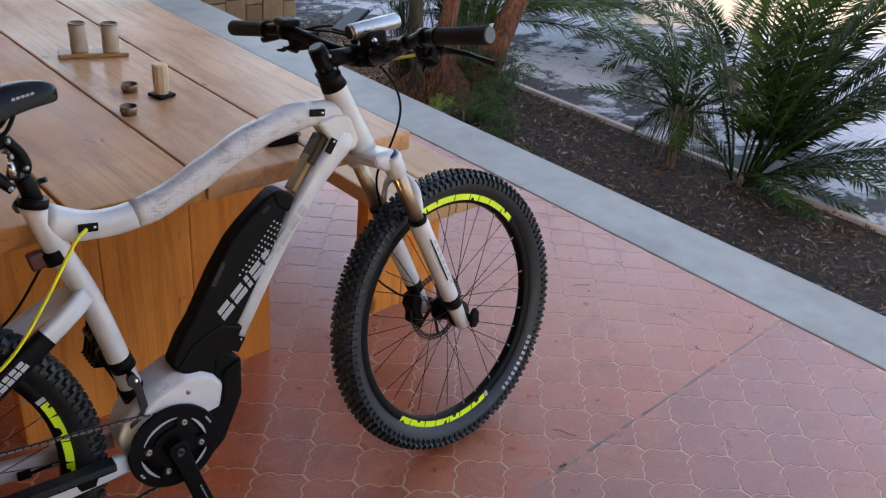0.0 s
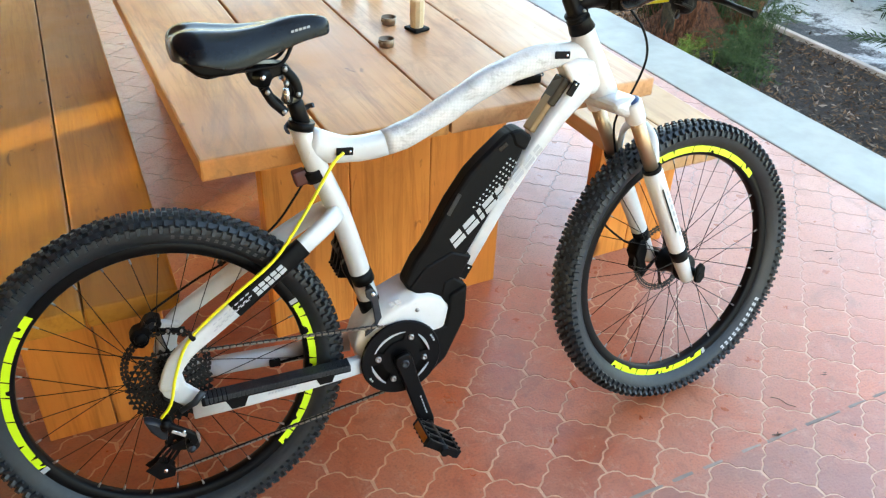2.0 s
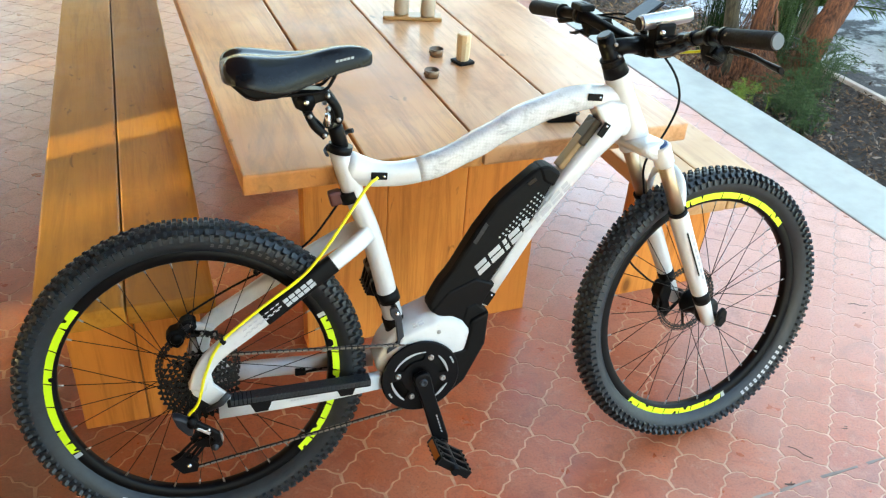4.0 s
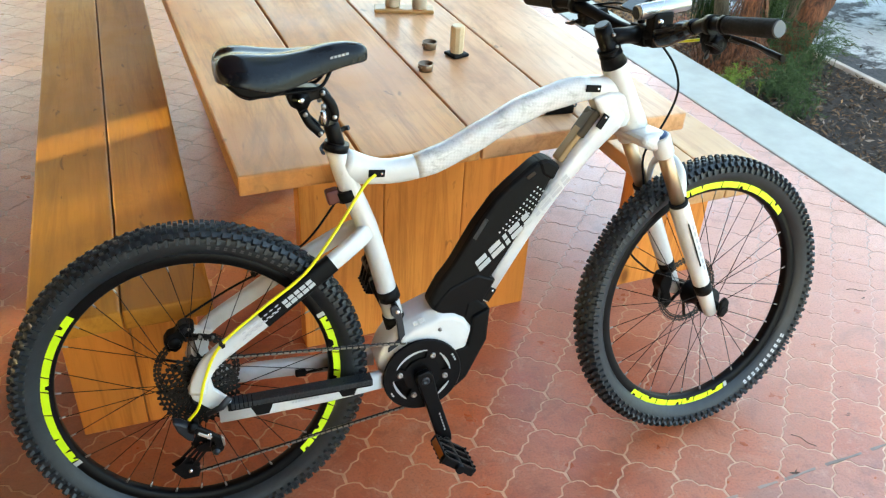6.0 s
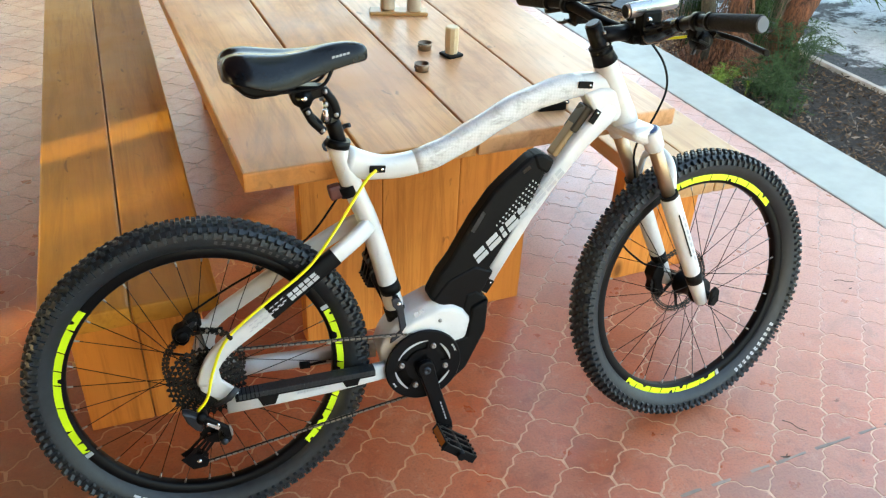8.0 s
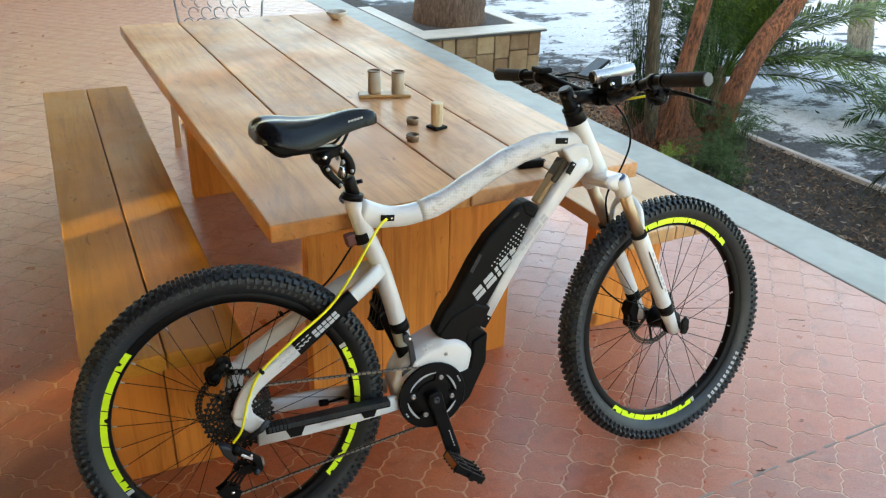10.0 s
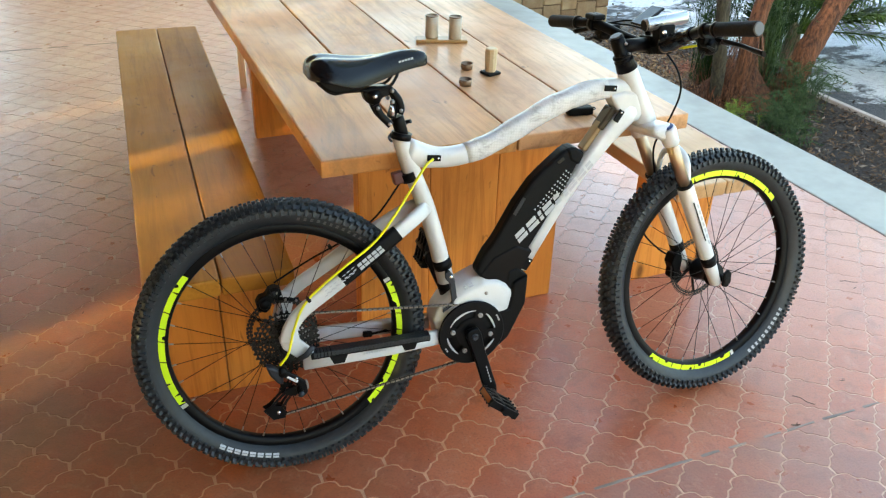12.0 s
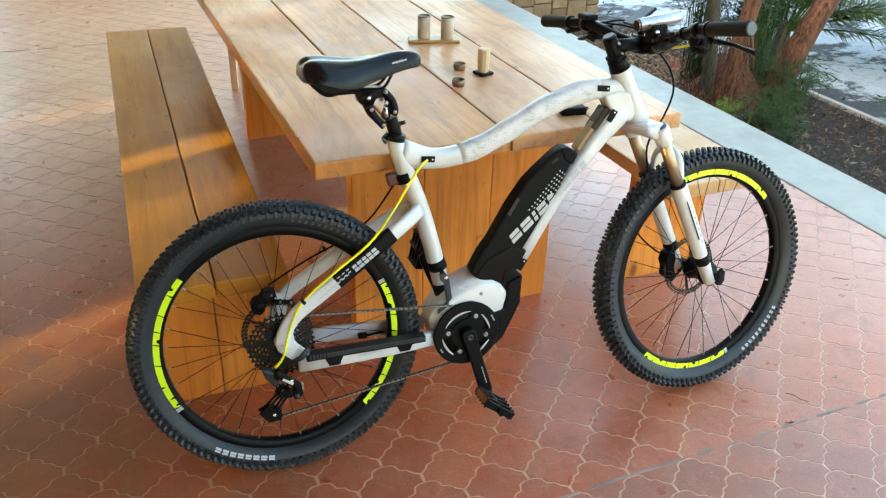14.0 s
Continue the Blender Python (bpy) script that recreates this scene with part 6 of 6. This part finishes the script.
tree("tree", "slender trees with reddish brown bark growing from one base", [
    ([(3.50, 2.66, -0.45), (3.385, 2.57, -0.08), (3.32, 2.55, 0.24), (3.28, 2.55, 0.68), (3.30, 2.6, 1.8), (3.35, 2.7, 5.4)], (0.047, 0.034)),
    ([(3.60, 2.64, -0.45), (3.575, 2.55, -0.16), (3.607, 2.55, 0.18), (3.70, 2.55, 0.67), (3.9, 2.6, 1.8), (4.0, 2.7, 5.4)], (0.066, 0.036)),
    ([(3.92, 2.62, -0.45), (4.05, 2.56, -0.24), (4.13, 2.55, -0.01), (4.313, 2.55, 0.32), (4.59, 2.55, 0.65), (5.0, 2.6, 1.5), (5.2, 2.7, 5.4)], (0.092, 0.055)),
], [GREY_BARK, RED_BARK, RED_BARK], (4.4, 3.0, 7.6), 1.4, 21, fibre_root)
tree("tree", "tall grey-barked tree standing on the pale ground", [([(7.37, 4.0, -0.45), (7.32, 4.0, -0.2), (7.22, 4.0, 0.4), (7.2, 4.1, 1.8), (7.2, 4.2, 3.8)], (0.135, 0.09))], PALE_BARK, (7.2, 4.2, 5.6), 1.6, 31)
tree("tree", "thick brown tree trunk in the stone planter", [([(3.31, 5.45, -0.06), (3.29, 5.40, 0.1), (3.27, 5.38, 0.5), (3.2, 5.4, 1.8), (3.2, 5.4, 5.4)], (0.36, 0.26))], BROWN_BARK, (3.2, 5.8, 7.6), 1.8, 41)


def frond(base, az, elev, length, droop, leaf, rg, n=34, width=0.0075):
    bm = bmesh.new()
    pts, p, e = [], Vector(base), elev
    steps = 14
    d0 = Vector((math.cos(az), math.sin(az), 0))
    for k in range(steps + 1):
        pts.append(p.copy())
        d = d0 * math.cos(e) + Vector((0, 0, math.sin(e)))
        p = p + d * length / steps
        e -= droop / steps
    add_tube(bm, pts, [0.009 * (1 - 0.85 * k / steps) for k in range(steps + 1)], 5)
    side = Vector((-math.sin(az), math.cos(az), 0))
    for k in range(n):
        s = 0.14 + 0.86 * k / (n - 1)
        i = min(int(s * steps), steps - 1)
        q = pts[i].lerp(pts[i + 1], s * steps - i)
        tan = (pts[i + 1] - pts[i]).normalized()
        nor = side.cross(tan)
        ln = leaf * (0.35 + 0.65 * math.sin(math.pi * min(1, 0.15 + 0.80 * s))) * rg.uniform(0.85, 1.1)
        for sg in (-1, 1):
            d = (tan * rg.uniform(0.50, 0.75) + side * sg * 0.85 + Vector((0, 0, 1)) * rg.uniform(-0.05, 0.35)).normalized()
            w = d.cross(nor).normalized() * width * rg.uniform(0.75, 1.25)
            tip = q + d * ln - Vector((0, 0, ln * rg.uniform(0.05, 0.3)))
            m = q + d * ln * 0.45
            vs = [bm.verts.new(x) for x in (q, m + w, tip, m - w)]
            bm.faces.new(vs)
    return bm


def palm(base, fronds, seed, label, stem=0.12, mat=None, width=0.0075, dead=0):
    t = thing("palm", pose(0, 0, 0), label, "palm")
    rg = random.Random(seed)
    part("trunk", lathe([(stem * 0.8, GZ - 0.05), (stem, GZ + 0.05), (stem * 0.8, base[2] - 0.02), (stem * 0.4, base[2] + 0.06), (0, base[2] + 0.08)], "z", (base[0], base[1], 0), 12), BROWN_BARK, t)
    for az, el, ln, dr, lf in fronds:
        part("frond", frond(Vector(base) + Vector((math.cos(radians(az)) * 0.05, math.sin(radians(az)) * 0.05, 0)), radians(az), radians(el), ln, radians(dr), lf, rg, max(34, int(ln * 62)), width), mat or PALM_LEAF, t)
    if dead:
        bm = bmesh.new()
        for _ in range(dead):
            a, out = rg.uniform(0, math.tau), rg.uniform(0.05, 0.30)
            d, side = Vector((math.cos(a), math.sin(a), 0)), Vector((-math.sin(a), math.cos(a), 0))
            top = Vector(base) + d * 0.03 + Vector((0, 0, rg.uniform(-0.12, 0.04)))
            low = max(GZ + 0.005, top.z - rg.uniform(0.15, 0.42))
            knee, tip = top + d * out * 0.6 + Vector((0, 0, 0.03)), Vector((top.x + d.x * out, top.y + d.y * out, low)) + side * rg.uniform(-0.05, 0.05)
            w = side * rg.uniform(0.002, 0.005)
            vs = [bm.verts.new(p) for p in (top - w, top + w, knee + w, knee - w, tip)]
            bm.faces.new(vs[:4])
            bm.faces.new((vs[3], vs[2], vs[4]))
        part("dead_fronds", bm, DRY_FROND, t, "dry grey-olive leaves hanging round the stem")
    return t


DRY_FROND = leaf_material("dry_olive_frond", (0.022, 0.026, 0.014), (0.13, 0.125, 0.08), 0.7)
rg = random.Random(77)
palm((4.18, 0.60, GZ + 0.03), [(15, 80, 1.55, 30, 0.24), (-25, 74, 1.5, 38, 0.25), (-60, 62, 1.3, 55, 0.22), (-95, 48, 0.9, 66, 0.18), (-130, 55, 0.55, 85, 0.15), (-45, 60, 1.5, 48, 0.23), (0, 68, 1.6, 42, 0.25), (-80, 82, 1.4, 30, 0.22), (40, 86, 1.5, 24, 0.24),
                               (-66, 72, 1.7, 40, 0.24), (-40, 60, 1.75, 42, 0.25), (-90, 64, 1.4, 50, 0.22), (-66, 46, 1.3, 60, 0.2), (-12, 84, 1.75, 22, 0.25), (-66, 36, 1.5, 50, 0.24), (-58, 28, 1.3, 40, 0.22), (-50, 76, 1.7, 20, 0.25), (-75, 70, 1.6, 30, 0.24), (114, 75, 1.3, 30, 0.2), (-66, 88, 1.6, 10, 0.24), (114, 82, 0.95, 30, 0.18), (-66, 18, 0.65, 44, 0.13), (-105, 22, 0.5, 40, 0.12), (100, 56, 0.6, 66, 0.15), (-30, 50, 1.4, 50, 0.22)],
     1, "low feathery green palm growing in dark soil", 0.028, None, 0.0085, 40)
palm((4.06, 1.00, GZ + 0.36), [(119, 62, 0.58, 42, 0.16), (119, 12, 0.56, 22, 0.16), (125, 78, 0.62, 62, 0.17), (100, 82, 0.56, 30, 0.16), (-61, 66, 0.6, 50, 0.17), (-55, 42, 0.56, 52, 0.17), (-70, 14, 0.5, 24, 0.15), (30, 62, 0.62, 60, 0.17),
                               (209, 62, 0.34, 60, 0.12), (150, 50, 0.40, 60, 0.14), (-100, 50, 0.5, 70, 0.16), (70, 60, 0.6, 60, 0.17), (0, 40, 0.55, 60, 0.16), (119, -24, 0.34, 50, 0.12), (-61, -28, 0.34, 44, 0.12), (215, -40, 0.22, 30, 0.08)],
     2, "small feathery palm on a short stem beside a larger one", 0.034, None, 0.0066, 150)
palm((4.72, 3.30, GZ + 0.25), [(a + rg.uniform(-8, 8), e + rg.uniform(-6, 6), ln * rg.uniform(0.9, 1.1), dr, 0.30) for a, e, ln, dr in
                               ((-40, 32, 1.7, 62), (-70, 45, 1.4, 90), (-20, 50, 1.9, 75), (0, 65, 1.7, 70), (30, 60, 1.5, 70), (60, 55, 1.4, 70), (100, 70, 1.3, 50), (-55, 68, 1.7, 70), (-85, 78, 1.4, 50), (-15, 25, 1.6, 50), (-52, 10, 1.3, 40), (-30, 75, 1.7, 55),
                                (-46, 50, 1.9, 62), (-58, 34, 1.5, 70), (-35, 18, 1.6, 36), (-75, 66, 1.5, 60), (-10, 82, 1.8, 30), (40, 80, 1.7, 36), (80, 84, 1.6, 30), (-60, 84, 1.7, 28), (15, 45, 1.6, 60), (150, 66, 1.2, 50), (-30, 40, 2.0, 50), (110, 84, 1.5, 24), (-100, 86, 1.4, 20), (-5, 60, 1.9, 50), (50, 70, 1.8, 40))],
     3, "large arching palm behind the reddish trunks", 0.07, LUSH_LEAF, 0.0085)
palm((4.02, 2.98, GZ + 0.04), [(-100, 86, 0.62, 20, 0.10), (-60, 82, 0.72, 24, 0.11), (-20, 78, 0.66, 30, 0.11), (-140, 80, 0.6, 34, 0.10), (20, 82, 0.7, 25, 0.11), (60, 86, 0.8, 20, 0.12), (-85, 62, 0.4, 70, 0.09), (140, 84, 0.75, 22, 0.11), (-120, 55, 0.35, 60, 0.08)],
     6, "young dark green palm growing between the reddish trunks", 0.03)
palm((5.9, 1.7, GZ + 0.1), [(a, e, ln, 80, 0.26) for a, e, ln in ((150, 40, 1.1), (190, 50, 1.2), (110, 55, 1.2), (230, 40, 1.1), (70, 60, 1.2), (20, 60, 1.2), (-30, 55, 1.2), (-80, 50, 1.1), (170, 70, 1.2), (130, 20, 0.9))], 4, "feathery palm farther out in the garden", 0.1)


def fern(at, count, reach, height, seed, label, mat):
    t = thing("fern_bush", pose(0, 0, 0), label, "shrub")
    rg = random.Random(seed)
    bm = bmesh.new()
    for _ in range(count):
        a = rg.uniform(0, math.tau)
        r, h = reach * rg.uniform(0.3, 1.0), height * rg.uniform(0.5, 1.1)
        b = Vector(at) + Vector((rg.gauss(0, 0.05), rg.gauss(0, 0.05), 0))
        tip = b + Vector((math.cos(a) * r, math.sin(a) * r, h * 0.75))
        mid = b.lerp(tip, 0.5) + Vector((0, 0, h * 0.35))
        line = curve([b, mid, tip], 6)
        for k, (p, q) in enumerate(zip(line, line[1:])):
            d = (q - p)
            for _ in range(5):
                e = Vector((rg.gauss(0, 1), rg.gauss(0, 1), rg.gauss(0, 0.7))).normalized()
                ln = rg.uniform(0.02, 0.055) * (0.4 + 0.6 * math.sin(math.pi * (k + 1) / 13))
                s = e.cross(d).normalized() * 0.0018
                o = p + d * rg.random()
                bm.faces.new([bm.verts.new(x) for x in (o - s, o + s, o + e * ln)])
            s = Vector((-math.sin(a), math.cos(a), 0)) * 0.0015
            bm.faces.new([bm.verts.new(x) for x in (p - s, p + s, q + s, q - s)])
    part("fronds", bm, mat, t)
    return t


LIME_LEAF = leaf_material("lime_green_leaf", (0.08, 0.13, 0.02), (0.22, 0.29, 0.05), 0.5)
fern((3.56, 2.12, GZ), 70, 0.24, 0.28, 5, "soft feathery grey-green fern at the terrace edge", FERN_LEAF)
fern((3.94, 2.32, GZ), 80, 0.32, 0.42, 6, "soft feathery grey-green fern under the trees", FERN_LEAF)
fern((3.46, 1.88, GZ), 40, 0.20, 0.22, 7, "low feathery fern spilling to the kerb", FERN_LEAF)
fern((3.83, 2.62, GZ), 60, 0.22, 1.15, 15, "tall feathery grey-green fern between the trunks", FERN_LEAF)
fern((3.70, 3.05, GZ), 200, 0.34, 1.25, 16, "tall feathery dark fern behind the trunks", PALM_LEAF)
fern((4.15, 2.95, GZ), 240, 0.42, 1.15, 17, "dense dark green fern behind the leaning trunk", PALM_LEAF)
fern((3.28, 2.22, GZ + 0.05), 22, 0.09, 0.18, 9, "small lime green shrub", LIME_LEAF)


def litter(name, count, area, mat, label, size, seed, spread=None):
    rg = random.Random(seed)
    vs, fs = [], []
    for _ in range(count):
        if spread:
            x, y = rg.gauss(spread[0], spread[2]), rg.gauss(spread[1], spread[3])
        else:
            x, y = rg.uniform(area[0], area[1]), rg.uniform(area[2], area[3])
        if x < 2.72:
            continue
        q = Euler((rg.gauss(0, 0.35), rg.gauss(0, 0.35), rg.uniform(0, 6.3))).to_matrix()
        s = size * rg.uniform(0.5, 1.4)
        c = Vector((x, y, GZ + 0.012 + rg.uniform(0, 0.012)))
        b = len(vs)
        for a, d in ((-1, 0), (-0.2, -0.32), (1, 0), (-0.1, 0.30)):
            vs.append(tuple(c + q @ Vector((a * s, d * s, 0.1 * s * (a * a)))))
        fs += [(b, b + 1, b + 2), (b, b + 2, b + 3)]
    me = bpy.data.meshes.new(name)
    me.from_pydata(vs, [], fs)
    me.materials.append(mat)
    return tagged(new(name, me), label, "leaf litter", kind="stuff")


litter("dry_leaf_litter", 15000, (2.75, 4.3, -1.6, 4.6), LITTER, "dry brown leaves and chips on dark soil", 0.018, 1)
litter("fallen_leaf_litter", 4200, None, ORANGE_LITTER, "orange and yellow fallen leaves near the trees", 0.026, 2, (3.55, 3.40, 0.32, 0.42))
RED_LITTER = leaf_material("red_fallen_leaf", (0.15, 0.04, 0.025), (0.55, 0.22, 0.12), 0.7)
litter("red_leaf_litter", 700, None, RED_LITTER, "red and orange fallen leaves heaped beside the trunks", 0.024, 15, (3.80, 3.36, 0.10, 0.09))
CHIP = leaf_material("grey_wood_chip", (0.05, 0.042, 0.036), (0.26, 0.21, 0.17), 0.9)
litter("pale_chips", 4200, None, CHIP, "pale bark chips and dry leaves below the trees", 0.024, 12, (3.6, 3.7, 0.4, 0.7))
litter("bark_chips", 2600, (2.75, 4.3, -1.6, 4.6), CHIP, "pale grey bark chips scattered on dark soil", 0.020, 6)
litter("wood_chip_litter", 350, (4.4, 8.0, -2.0, 7.0), LITTER, "scattered brown leaves on the pale ground", 0.022, 4)


# ---- sunlit shrubs at the end of the garden ----
HEDGE_LEAF = leaf_material("sunlit_yellow_green_leaf", (0.07, 0.11, 0.02), (0.26, 0.30, 0.07), 0.55)
bm = bmesh.new()
rg = random.Random(51)
for k in range(46):
    f = k / 45
    c = Vector((8.3, 8.6, GZ)).lerp(Vector((14.0, 5.4, GZ)), f) + Vector((rg.gauss(0, 0.25), rg.gauss(0, 0.25), rg.uniform(0.15, 1.7)))
    crown(bm, c, rg.uniform(0.35, 0.6), 9, 16, 0.13, rg)
tagged(link_mesh("far_shrubs", bm, HEDGE_LEAF), "row of sunlit yellow-green shrubs closing the garden", "shrubs", kind="stuff")


# ---- low wall at the far side of the garden ----
far = thing("garden_wall", pose(6.75, 3.45, GZ, 0, 0, -31.6), "low cream rendered wall across the far garden", "wall")
part("body", box((0.28, 0, -0.05), (5.4, 0.2, 0.34), 0.01), RENDERED, far)
part("cap", box((0.25, -0.03, 0.342), (5.43, 0.23, 0.38), 0.008), PALE_STONE, far, "pale stone wall cap")


# ---- pavers ----
JOINT = plain("grey_cement_joint", (0.23, 0.18, 0.15), 0.8, spread=0.6, scale=8, relief=0.4)
A_, B_, S0 = Vector((0.0838, -0.0882)), Vector((-0.0838, -0.0882)), Vector((0.669, -0.154))
EDGE = [(0.0, 0.0), (0.015, -0.001), (0.029, -0.008), (0.037, -0.028), (0.056, -0.034), (0.067, -0.049), (0.0825, -0.0595)]


def paver_outline():
    e1, e2 = [Vector(p) for p in EDGE], [Vector((-x, y)) for x, y in EDGE]
    pts = e1 + [A_ + p for p in e2]
    pts += [B_ + p for p in e1[::-1]][1:] + e2[::-1][:-1]
    c = sum(pts, Vector((0, 0))) / len(pts)
    return c, [c + (p - c) * 0.966 for p in pts], [c + (p - c) * 0.956 for p in pts]


PC, LOW, TOPP = paver_outline()


def paver_geometry(o, verts, faces, rnd, rim=0.0022):
    """One paver: a slightly tilted top with a rounded rim down into the joint."""
    n, base = len(LOW), len(verts)
    dz, tx, ty = rnd.uniform(-0.0001, 0.0001), rnd.uniform(-0.0022, 0.0022), rnd.uniform(-0.0022, 0.0022)
    for ring, z in ((LOW, -0.014), (LOW, -rim), (TOPP, 0.0)):
        for p in ring:
            q = p - PC
            verts.append((o.x + p.x, o.y + p.y, z + (dz + q.x * tx + q.y * ty if z > -0.01 else 0)))
    for a in (0, n):
        for k in range(n):
            faces.append((base + a + (k + 1) % n, base + a + k, base + a + n + k, base + a + n + (k + 1) % n))
    faces.append(tuple(base + 2 * n + k for k in range(n))[::-1])


rnd = random.Random(11)
cells = []
for i in range(-110, 130):
    for j in range(-130, 110):
        o = S0 + A_ * i + B_ * j
        c = o + PC
        if c.x > 2.42 or c.x < -4.95 or c.y < -3.15 or c.y > 10.95:
            continue
        cells.append((o, c))
near = sorted(cells, key=lambda t: (t[1] - Vector((0.75, -0.25))).length)
near_set, rest = near[:300], near[300:]
floor = tagged(new("floor"), "red wavy interlocking pavers with pale mortar joints", "floor", kind="structure")
floor.empty_display_size = 0.1
shared = []
for k in range(16):
    vs, fs = [], []
    paver_geometry(Vector((0, 0)) - PC, vs, fs, rnd, 0.0022 if k < 8 else 0.0004)
    me = bpy.data.meshes.new("paver")
    me.from_pydata(vs, [], fs)
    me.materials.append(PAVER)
    shared.append(me)
for o, c in near_set:
    ob = new("paver", rnd.choice(shared[:8] if c.x < 1.05 else shared[8:]))
    ob.parent = floor
    ob.matrix_local = Matrix.Translation((c.x, c.y, rnd.uniform(-0.0001, 0.0001)))
vs, fs = [], []
for o, c in rest:
    paver_geometry(o, vs, fs, rnd, 0.0022 if c.x < 1.05 else 0.0004)
me = bpy.data.meshes.new("far_pavers")
me.from_pydata(vs, [], fs)
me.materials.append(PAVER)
ob = new("far_pavers", me)
ob.parent = floor
tagged(ob, "red wavy pavers farther off on the terrace", "", "", "stuff")
for y in (-0.503, 3.93):
    bm = bmesh.new()
    rows, drift = [], 0.0
    for k in range(180):
        x = -3.0 + 5.36 * k / 179
        drift = drift * 0.85 + rnd.uniform(-0.0008, 0.0008)
        half = rnd.uniform(0.0020, 0.0048)
        top = rnd.choice((0.0011, 0.0011, 0.0011, 0.0011, 0.0011, -0.0012))
        rows.append([bm.verts.new((x, y + drift + w, z)) for w, z in ((-half - 0.0015, -0.004), (-half, top), (half, top + 0.0001), (half + 0.0015, -0.004))])
    for p, q in zip(rows, rows[1:]):
        for k in range(3):
            bm.faces.new((p[k], q[k], q[k + 1], p[k + 1]))
    structure("expansion_joint", bm, JOINT, "ragged grey cement expansion joint across the pavers", "joint")

# ---- loose bits on the terrace ----
DRY = plain("dry_twig", (0.13, 0.07, 0.045), 0.85, spread=0.4, scale=60)
rnd = random.Random(23)


def leaf_bit(bm, x, y, size):
    a, curl = rnd.uniform(0, 6.3), rnd.uniform(0.1, 0.35) * size
    u, w = Vector((math.cos(a), math.sin(a), 0)), Vector((-math.sin(a), math.cos(a), 0))
    c = Vector((x, y, 0.0015))
    rows = [[bm.verts.new(c + u * size * s + w * size * 0.3 * (1 - s * s * 0.9) * k + Vector((0, 0, curl * (s * s + abs(k) * 0.5)))) for k in (-1, 0, 1)] for s in (-1, -0.4, 0.3, 1)]
    for p, q in zip(rows, rows[1:]):
        for k in (0, 1):
            bm.faces.new((p[k], p[k + 1], q[k + 1], q[k]))


for k, (x, y) in enumerate(((1.20, -0.50), (1.93, 0.0), (1.48, -0.39), (2.24, -0.5), (1.95, -0.42), (0.05, 0.32), (-0.02, 0.47), (1.10, 0.28), (-0.95, 1.9), (-0.62, 0.75))):
    bm = bmesh.new()
    leaf_bit(bm, 0, 0, rnd.uniform(0.007, 0.014))
    if k % 2 == 0:
        leaf_bit(bm, 0.009, 0.005, 0.006)
    ob = tagged(link_mesh("fallen_leaf", bm, DRY), "small dry curled leaf lying on the red pavers", "leaf", "dry leaves on the terrace")
    ob.matrix_world = pose(x, y, 0.0012)
for x, y, a in ((1.94, 0.04, -28), (2.20, -0.47, 15), (1.30, -0.42, -60)):
    tw = tube(curve([(-0.03, 0, 0.003), (-0.008, 0.004, 0.0045), (0.012, -0.002, 0.004), (0.034, 0.003, 0.003)], 4), 0.0011, 6)
    tagged(link_mesh("twig", tw, DRY), "thin brown twig lying on the red pavers", "twig", "twigs on the terrace").matrix_world = pose(x, y, 0.001, 0, 0, a)
bm = bmesh.new()
for _ in range(260):
    leaf_bit(bm, rnd.uniform(-1.6, 2.3), rnd.uniform(-1.0, 3.0), rnd.uniform(0.0015, 0.004))
tagged(link_mesh("crumbs", bm, DRY), "tiny crumbs of dry leaf and grit on the pavers", "debris", kind="stuff")
